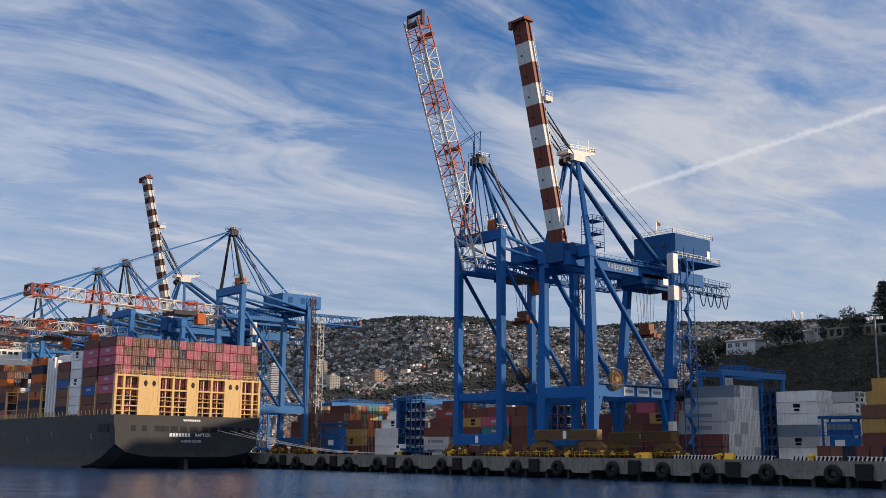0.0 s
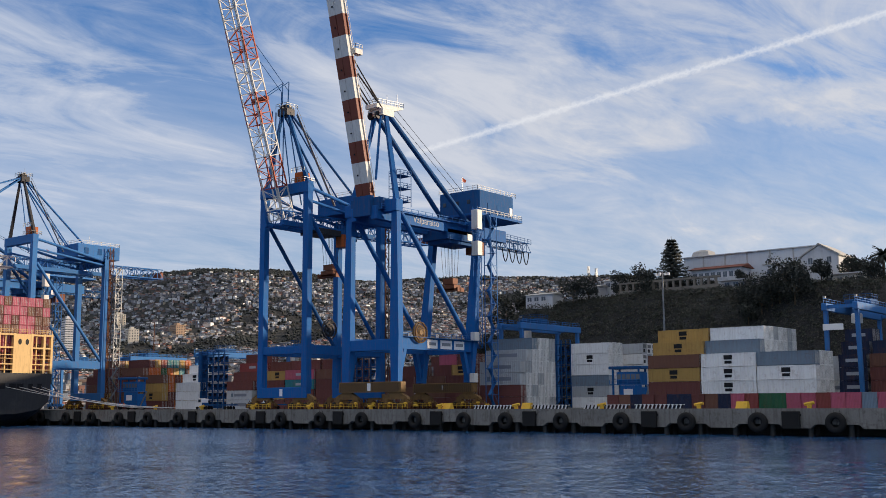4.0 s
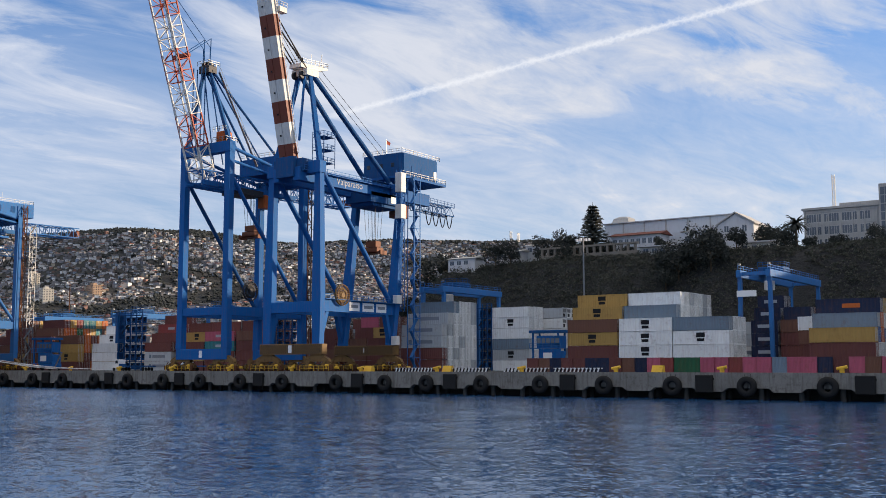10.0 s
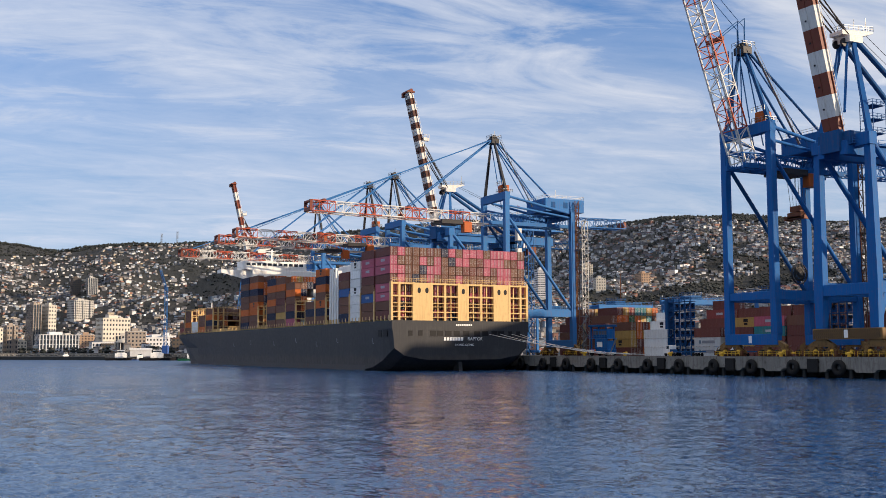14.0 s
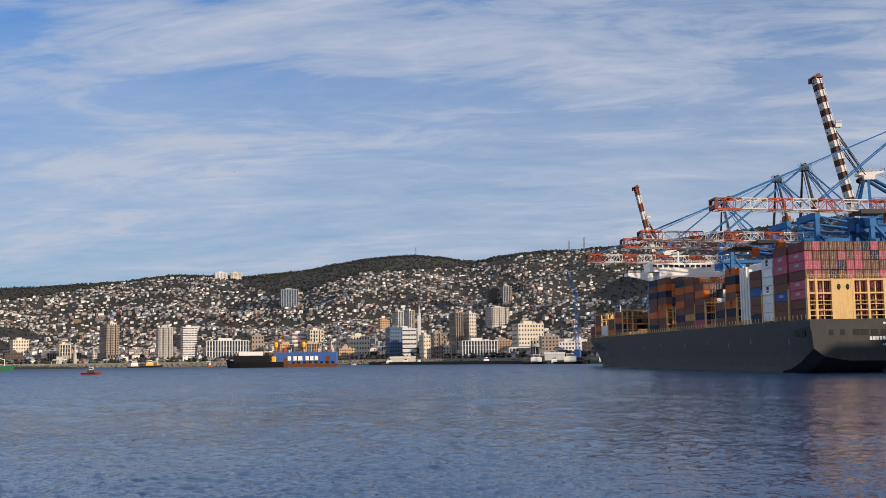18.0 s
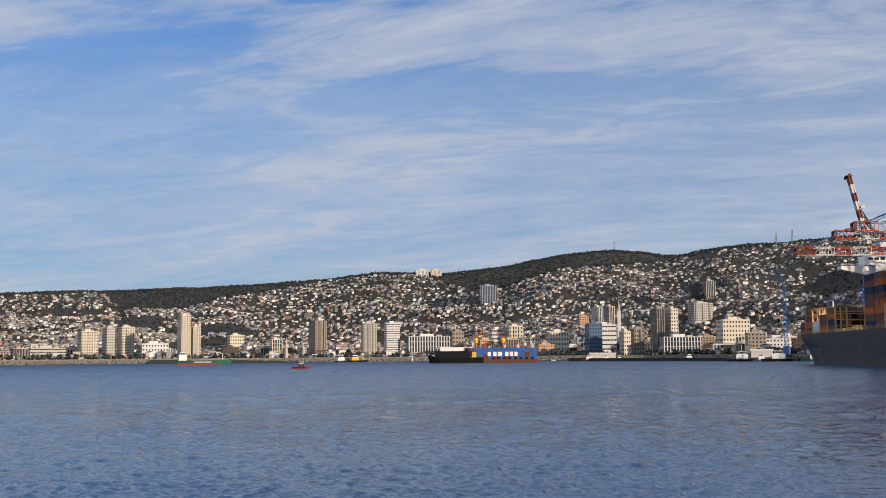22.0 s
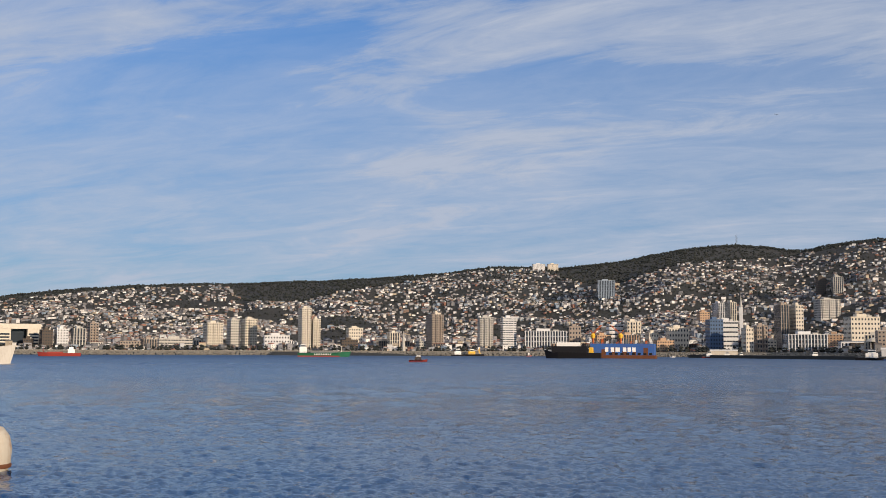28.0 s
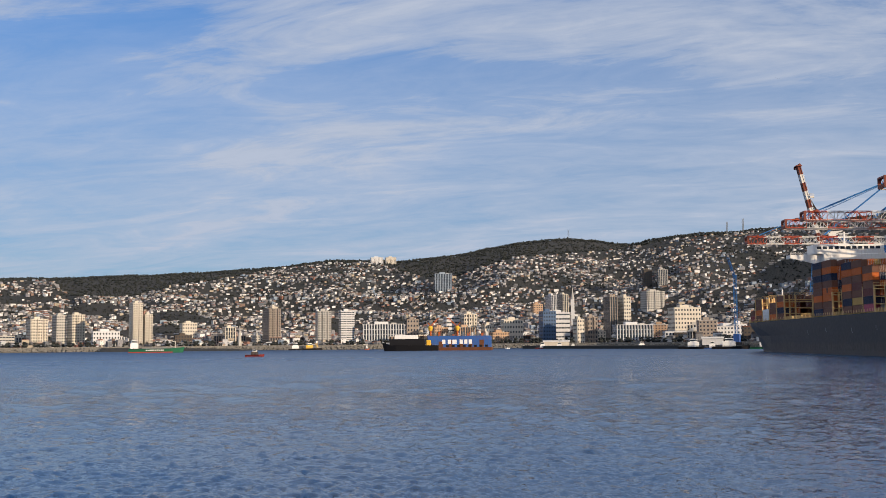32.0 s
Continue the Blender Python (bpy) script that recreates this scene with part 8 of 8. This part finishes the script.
def boat(az, r, L, turn, name, label, hull_mat, house_at=-0.2, house=(0.2, 0.6, 2.6), D=None, mast=6.0, extra=None, B=None, house_mat=None):
    p = bearing(az, r)
    B, D = B or L * 0.27, D or max(0.9, L * 0.07)
    t = thing(name, label, "boat", Matrix.Translation((p.x, p.y, 0)) @ pose(0, 0, 0, 0, 0, -az + turn), "boats in the bay")
    part("hull", hull_shape(L, B, D), hull_mat, t)
    part("rubbing_strake", Shape().box(-L * 0.48, L * 0.25, -B / 2 - 0.06, -B / 2, D - 0.35, D - 0.1), BLACK, t)
    lw, bw, hh = house
    cx = L * house_at
    part("deckhouse", Shape().chamfer(cx - L * lw / 2, cx + L * lw / 2, -B * bw / 2, B * bw / 2, D - 0.2, D + hh, 0.12), house_mat or SHIP_WHITE, t)
    part("wheelhouse", Shape().chamfer(cx - L * lw * 0.3, cx + L * lw * 0.35, -B * bw * 0.4, B * bw * 0.4, D + hh, D + hh * 1.6, 0.1), SHIP_WHITE, t)
    part("window_row", Shape().box(cx - L * lw * 0.28, cx + L * lw * 0.33, -B * bw * 0.4 - 0.03, -B * bw * 0.4, D + hh * 1.15, D + hh * 1.45), GLASS, t)
    if mast:
        part("mast", Shape().tube((cx, 0, D + hh), (cx, 0, D + hh + mast), 0.10 + L * 0.002, 6, 0.05).beam((cx, -B * 0.2, D + hh + mast * 0.6), (cx, B * 0.2, D + hh + mast * 0.6), 0.12), STEEL, t)
    part("deck_rail", Shape().railing([(-L * 0.48, -B * 0.42, D), (-L * 0.1, -B * 0.48, D), (L * 0.3, -B * 0.42, D)], 0.9, L / 14.0), STEEL, t)
    return t


RED_HULL = surface("red_hull_paint", (0.26, 0.040, 0.034), 0.5, 0, 1.0, 0.15, 0.15)
GREEN_HULL = surface("green_hull_paint", (0.020, 0.12, 0.070), 0.5, 0, 1.0, 0.15, 0.15)
GREY_HULL = surface("pale_grey_hull_paint", (0.52, 0.50, 0.46), 0.5, 0, 1.0, 0.1, 0.1, 0.05, 0.2)
DOCK_BLUE = surface("dock_blue_paint", (0.035, 0.11, 0.34), 0.55, 0, 1.0, 0.18, 0.2, 0.1, 0.35)
BUOY_PAINT = surface("weathered_buoy_paint", (0.45, 0.42, 0.36), 0.7, 0, 4.0, 0.25, 0.4, 0.2, 0.5, dirt=(0.28, 0.13, 0.05))


def build_boats():
    t = boat(-121.8, 913, 33, 180, "coaster", "small red-hulled coaster with a white wheelhouse aft", RED_HULL, -0.28, (0.16, 0.7, 3.0), 2.6, 7.0)
    part("deck_gear", Shape().box(-3, 9, -2, 2, 2.4, 3.6).beam((12, 0, 2.6), (12, 0, 7.5), 0.3), RED_HULL, t)
    t = boat(-108.4, 940, 46, 0, "cargo_ship", "green-hulled cargo ship with a red waterline and white wheelhouse", GREEN_HULL, -0.40, (0.14, 0.7, 4.6), 3.4, 7.0)
    part("waterline_band", Shape().box(-23.1, 13, -6.25, -6.15, -0.2, 0.9), RED_HULL, t)
    part("hatch", Shape().chamfer(-12, 12, -4, 4, 3.2, 4.4, 0.1), STEEL, t)
    part("deck_crane", Shape().beam((15, 0, 3.4), (15, 0, 9.5), 0.5).beam((15, 0, 9.0), (8, 0, 11.0), 0.35), OFF_WHITE, t)
    for i in range(10):
        part("name_bar", Shape().box(-9 + 1.5 * i, -8 + 1.5 * i, -6.24, -6.2, 1.8, 2.6), SIGN_WHITE, t)
    boat(-103.4, 531, 9.3, -12, "pilot_boat", "small dark and red pilot boat with a mast", RED_HULL, -0.02, (0.34, 0.6, 1.5), 1.0, 4.6, house_mat=DARK_WALL)
    t = boat(-100.4, 1130, 21, 8, "work_boat", "yellow and black work boat with tall deck gear", BLACK, -0.15, (0.35, 0.7, 3.2), 1.8, 6.0, house_mat=BRIGHT_YELLOW)
    part("deck_gear", Shape().beam((5, 0, 1.8), (5, 0, 9.0), 0.5).beam((7, 0, 1.8), (3, 0, 7.0), 0.4), BRIGHT_YELLOW, t)
    boat(-101.3, 1110, 14, 4, "tugboat", "white tugboat with a tall wheelhouse", BLACK, 0.0, (0.5, 0.7, 3.4), 1.4, 4.0)
    t = boat(-89.98, 1040, 8, 60, "sailing_yacht", "small white sailing yacht at anchor with a bare mast", SHIP_WHITE, 0.0, (0.3, 0.5, 0.6), 0.8, 13.0)
    for az, r, L, m, lab in ((-88.1, 975, 14, RED_HULL, "red harbour launch moored by the pier"), (-87.2, 975, 13, RED_HULL, "red and white harbour launch by the pier"), (-86.5, 985, 9, BLACK, "dark fishing boat by the pier"), (-82.9, 930, 14, SHIP_WHITE, "white tour launch on the water"),
                             (-93.0 - 4.5, 1100, 5, ORANGE, "small orange boat on the water"), (-80.2, 800, 24, BLACK, "black harbour tug with a white wheelhouse"), (-78.4, 770, 26, BLACK, "black harbour tug beside the pier"), (-76.6, 740, 22, GREEN_HULL, "dark green harbour tug beside the pier"),
                             (-75.2, 715, 18, RED_HULL, "red and dark harbour tug near the ship's bow"), (-79.3, 790, 12, DOCK_BLUE, "blue fishing boat beside the pier")):
        boat(az, r, L, rng.uniform(-8, 8), "launch" if L < 16 else "tugboat", lab, m, -0.05, (0.34, 0.62, 2.0 + L * 0.06), None, 3.0 + L * 0.1)
    boat(-127.2, 440, 52, -4, "navy_ship", "pale grey ship with a raked bow lying at anchor", GREY_HULL, -0.25, (0.3, 0.7, 6.0), 5.4, 9.0, B=9)
    # floating dry dock with a dark ship beside it
    p = bearing(-92.6, 850)
    t = thing("floating_dry_dock", "blue and rusty floating dry dock with deck cranes", "dry dock", Matrix.Translation((p.x, p.y, 0)) @ pose(0, 0, 0, 0, 0, 92.6 - 4))
    part("pontoon", Shape().chamfer(-26, 26, -2, 26, -1, 2.6, 0.2), RUSTED, t)
    for y in (-2, 22):
        part("wing_wall", Shape().chamfer(-25, 25, y, y + 4, 2.6, 11.6, 0.25), DOCK_BLUE, t)
        part("wall_rail", Shape().railing([(-25, y, 11.6), (25, y, 11.6)], 1.1, 2.5), STEEL, t)
    for i, x in enumerate((-4.5, 0, 3.6, 6.0, 9.4, 13.0, 16.6)):
        part("letter_bar", Shape().box(x - 8.6, x - 6.0 if i != 3 else x - 7.6, -2.06, -2.0, 5.2, 8.6), SIGN_WHITE, t)
    for i in range(8):
        part("port_opening", Shape().box(-10 + 4.4 * i, -7.6 + 4.4 * i, -2.05, -2.0, 2.8, 4.4), BLACK, t)
    for x, reach in ((-22.5, 6.5), (-1.0, -7.5)):
        c = part("deck_crane", Shape().tube((x, 0, 11.6), (x, 0, 17.0), 0.8, 10).truss((x, 0, 19), (x + reach, 0, 26.0), 1.2, 1.2, 6, 0.14).beam((x, 0, 19.5), (x - reach * 0.3, 0, 22.0), 0.6), ORANGE, t, "orange dock crane with a round yellow cab")
        part("crane_cab", Shape().tube((x, 0, 15.8), (x, 0, 18.2), 1.3, 14, 1.9).tube((x, 0, 18.2), (x, 0, 19.6), 1.9, 14, 1.2), BRIGHT_YELLOW, c)
        part("hoist_rope", Shape().tube((x + reach, 0, 26.0), (x + reach, 0, 14.0), 0.08, 5), DARK_STEEL, c)
    for i in range(13):
        h = 2.0 + (i * 7 % 5) * 0.9
        part("deck_gear", Shape().chamfer(-24 + 3.8 * i, -22.6 + 3.8 * i, 0.2, 1.8, 11.6, 11.6 + h * 0.6, 0.1).beam((-22.0 + 3.8 * i, 0.5, 11.6), (-21.7 + 3.8 * i, 0.5, 11.8 + h), 0.3), (OFF_WHITE, STEEL, ORANGE)[i % 3], t)
    for i in range(6):
        part("rust_patch", Shape().box(-24 + 8.1 * i, -21.5 + 8.1 * i + (i % 2), -2.03, -2.0, 2.7, 6.0 + 1.2 * (i % 3)), RUSTED, t)
    t = boat(-95.2, 838, 44, 174, "laid_up_ship", "dark laid-up ship lying against the dry dock", BLACK, 0.05, (0.62, 0.8, 5.0), 4.4, 0.0, B=10, house_mat=BLACK)
    part("deck_gear", Shape().chamfer(-16, -13, -3, 3, 4.4, 8.5, 0.2), BRIGHT_YELLOW, t)
    for i in range(7):
        part("derrick", Shape().beam((-14 + 5.0 * i, 0, 4.4), (-13.4 + 5.0 * i, 0, 11.0 + (i * 5 % 4)), 0.35).beam((-14 + 5.0 * i, -1.5, 9.5), (-10 + 5.0 * i, -1.5, 8.6), 0.25), BLACK if i % 2 else DARK_STEEL, t)
    # harbour pier with sheds, a blue lattice mast crane and a slim red mast
    v = [bearing(a, r) for a, r in ((-89.2, 1000), (-80.5, 830), (-74.4, 735), (-73.4, 760), (-79.5, 900), (-88.8, 1060))]
    solid("pier", Shape().add([(q.x, q.y, z) for z in (-2.0, 2.6) for q in v], [(0, 1, 2, 3, 4, 5)[::-1], (6, 7, 8, 9, 10, 11)] + [(i, (i + 1) % 6, 6 + (i + 1) % 6, 6 + i) for i in range(6)]), PILE, "dark stone pier of the inner harbour", "pier", kind="structure")
    p = bearing(-78.1, 790)
    t = thing("harbour_crane", "blue lattice mobile harbour crane on the pier", "crane", Matrix.Translation((p.x, p.y, 2.6)) @ pose(0, 0, 0, 0, 0, 60))
    part("carrier", Shape().chamfer(-4.5, 4.5, -2, 2, 0.0, 2.2, 0.2), DARK_STEEL, t)
    part("turret", Shape().chamfer(-2.0, 2.6, -1.5, 1.5, 2.2, 8.0, 0.3), DOCK_BLUE, t)
    part("mast", Shape().truss((0, 0, 8.0), (0, 0, 50), 1.9, 1.9, 20, 0.10), PALE_BLUE, t)
    part("jib", Shape().truss((0, 0, 48), (0, -14, 61.5), 1.3, 1.3, 12, 0.08), PALE_BLUE, t)
    p = bearing(-74.6, 745)
    t = thing("harbour_crane", "blue lattice mobile harbour crane near the ship's bow", "crane", Matrix.Translation((p.x, p.y, 2.6)) @ pose(0, 0, 0, 0, 0, 80))
    part("carrier", Shape().chamfer(-4.5, 4.5, -2, 2, 0.0, 2.2, 0.2), DARK_STEEL, t)
    part("turret", Shape().chamfer(-2.0, 2.6, -1.5, 1.5, 2.2, 8.0, 0.3), DOCK_BLUE, t)
    part("jib", Shape().truss((0, 0, 8), (6, -6, 66), 1.7, 1.7, 24, 0.10), PALE_BLUE, t)
    p = bearing(-76.3, 770)
    solid("mast_pole", Shape().tube((0, 0, 0), (0, 0, 22), 0.35, 8, 0.2).beam((-2, 0, 15), (2, 0, 15), 0.3), SIGNAL_RED, "slim red mast on the pier", "mast", pose(p.x, p.y, 2.6))
    for az, r, w, h, m, lab in ((-87.4, 1010, 24, 3.6, CREAM, "long low yellow-roofed pier shed"), (-79.3, 850, 16, 5, WHITE_WALL, "white gabled shed on the pier"), (-75.6, 760, 14, 4, DOCK_BLUE, "blue pier container shed")):
        p = bearing(az, r)
        t = thing("pier_shed", lab, "shed", Matrix.Translation((p.x, p.y, 2.6)) @ pose(0, 0, 0, 0, 0, -az))
        part("wall", Shape().chamfer(-w / 2, w / 2, 0, 8, 0, h, 0.1), m, t)
        part("roof", Shape().prism([(-0.6, h), (8.6, h), (4, h + 1.4)], "x", -w / 2 - 0.5, w / 2 + 0.5), OFF_WHITE, t)
    # domed pavilion on the waterfront
    p = bearing(-80.1, 1010)
    t = thing("pavilion", "round waterfront pavilion with a shallow pale dome on columns", "pavilion", Matrix.Translation((p.x, p.y, ground_height(p.x, p.y))))
    zt = height_at(0.50, 1010) - ground_height(p.x, p.y)
    part("dome", Shape().tube((0, 0, zt), (0, 0, zt + 1.0), 7.8, 24, 7.6).tube((0, 0, zt + 1.0), (0, 0, zt + 2.8), 7.6, 24, 5.4).tube((0, 0, zt + 2.8), (0, 0, zt + 4.2), 5.4, 24, 1.0), CREAM, t)
    for i in range(8):
        k = 2 * math.pi * i / 8
        part("column", Shape().tube((6.6 * math.cos(k), 6.6 * math.sin(k), -1), (6.6 * math.cos(k), 6.6 * math.sin(k), zt), 0.4, 8), GREY_WALL, t)
    part("hall", Shape().tube((0, 0, -1), (0, 0, zt), 5.2, 16), DARK_WALL, t)
    p = bearing(-104.2, 1215)
    t = thing("monument", "slim pointed shore monument", "monument", pose(p.x, p.y, 4.0))
    part("shaft", Shape().tube((0, 0, 0), (0, 0, 14), 2.6, 6, 1.4).tube((0, 0, 14), (0, 0, 24), 1.4, 6, 0.1), GREY_WALL, t)
    # mooring buoy near the boat
    p = bearing(-125.08, 54.6)
    t = thing("mooring_buoy", "rounded weathered grey mooring buoy with rusty bands", "buoy", pose(p.x, p.y, 0))
    sh = Shape()
    prof = [(0.75, -0.6), (1.0, -0.2), (1.18, 0.35), (1.22, 1.0), (1.10, 1.6), (0.80, 2.0), (0.35, 2.16), (0.02, 2.18)]
    n = 28
    sh.add([(a * math.cos(2 * math.pi * i / n), a * math.sin(2 * math.pi * i / n), z) for a, z in prof for i in range(n)], [(j * n + i, j * n + (i + 1) % n, (j + 1) * n + (i + 1) % n, (j + 1) * n + i) for j in range(len(prof) - 1) for i in range(n)])
    sh.smooth = True
    part("float", sh, BUOY_PAINT, t)
    part("band", Shape().ring((0, 0, 0.25), "z", 1.12, 1.22, 0.22, 28), RUSTED, t)
    part("lifting_eye", Shape().ring((0, 0, 2.3), "x", 0.14, 0.24, 0.1, 12), RUSTED, t)


build_boats()


# ---- birds ----
FEATHER_DARK = surface("dark_feathers", (0.035, 0.032, 0.030), 0.8, 0, 20, 0.2)
FEATHER_PALE = surface("pale_feathers", (0.55, 0.53, 0.50), 0.8, 0, 20, 0.15)


def seabird(scale):
    b = thing("seabird", "dark-winged seabird with a pale body flying past", "bird", None, "seabirds")
    sh = Shape()
    prof = [(-0.48, 0.01), (-0.40, 0.035), (-0.2, 0.075), (0.0, 0.09), (0.18, 0.075), (0.30, 0.045), (0.38, 0.05), (0.45, 0.03), (0.50, 0.012), (0.60, 0.004)]
    n = 10
    sh.add([(x * scale, r * math.cos(2 * math.pi * i / n) * scale, r * math.sin(2 * math.pi * i / n) * scale) for x, r in prof for i in range(n)], [(j * n + i, j * n + (i + 1) % n, (j + 1) * n + (i + 1) % n, (j + 1) * n + i) for j in range(len(prof) - 1) for i in range(n)])
    sh.smooth = True
    part("body", sh, FEATHER_PALE, b)
    part("tail", Shape().prism([(-0.42 * scale, -0.03 * scale), (-0.42 * scale, 0.03 * scale), (-0.78 * scale, 0.05 * scale), (-0.78 * scale, -0.05 * scale)], "z", -0.01 * scale, 0.01 * scale), FEATHER_DARK, b)
    wings = []
    for s in (-1, 1):
        pts = [(0.16, 0.06), (0.24, 0.30), (0.14, 0.55), (-0.06, 0.82), (-0.10, 0.80), (-0.02, 0.52), (-0.06, 0.28), (-0.14, 0.06)]
        w = part("wing", Shape().prism([(x * scale, s * y * scale) for x, y in pts], "z", -0.012 * scale, 0.012 * scale), FEATHER_DARK, b)
        wings.append((w, s))
    return b, wings


gull, gull_wings = seabird(1.0)
far_gull, far_wings = seabird(1.0)
for w_, s_ in far_wings:
    w_.matrix_basis = pose(0, 0, 0, s_ * 18)


def motions():
    # the near bird crosses in two seconds; its way runs on straight before and after
    a, b = bearing(-53.97, 62, height_at(14.52, 62)), bearing(-10.45, 55, height_at(15.73, 55))
    way = (b - a) / 2.0
    head = math.degrees(math.atan2(way.y, way.x))
    rows = []
    for t in (0.0, 4.0, 6.5, 7.0, 7.5, 8.0, 8.5, 12.0, 32.0):
        p = a + way * (t - 6.5)
        q = {7.0: bearing(-45.38, 59.5, height_at(14.77, 59.5)), 7.5: bearing(-35.1, 57.5, height_at(15.01, 57.5)), 8.0: bearing(-23.38, 56, height_at(15.74, 56))}.get(t, p)
        rows.append((t, pose(q.x, q.y, q.z, 0, -2, head)))
    walk(gull, rows)
    for w, s in gull_wings:
        walk(w, [(0.25 * i, pose(0, 0, 0, s * (8 + 32 * math.sin(2 * math.pi * (0.25 * i - 7.75) / 1.0)))) for i in range(129)])
    rows = []
    for t, az, el in ((0, -120, 9.0), (17, -98.4, 10.05), (19, -94.3, 9.8), (21, -91.0, 10.1), (23, -89.0, 10.2), (25, -87.6, 10.7), (28, -84.5, 12.1), (30, -80.6, 12.3), (32, -75.6, 13.35)):
        p = bearing(az, 420, height_at(el, 420))
        rows.append((t, pose(p.x, p.y, p.z, 0, 0, 90 - az + 180 - 180)))
    walk(far_gull, rows)


motions()
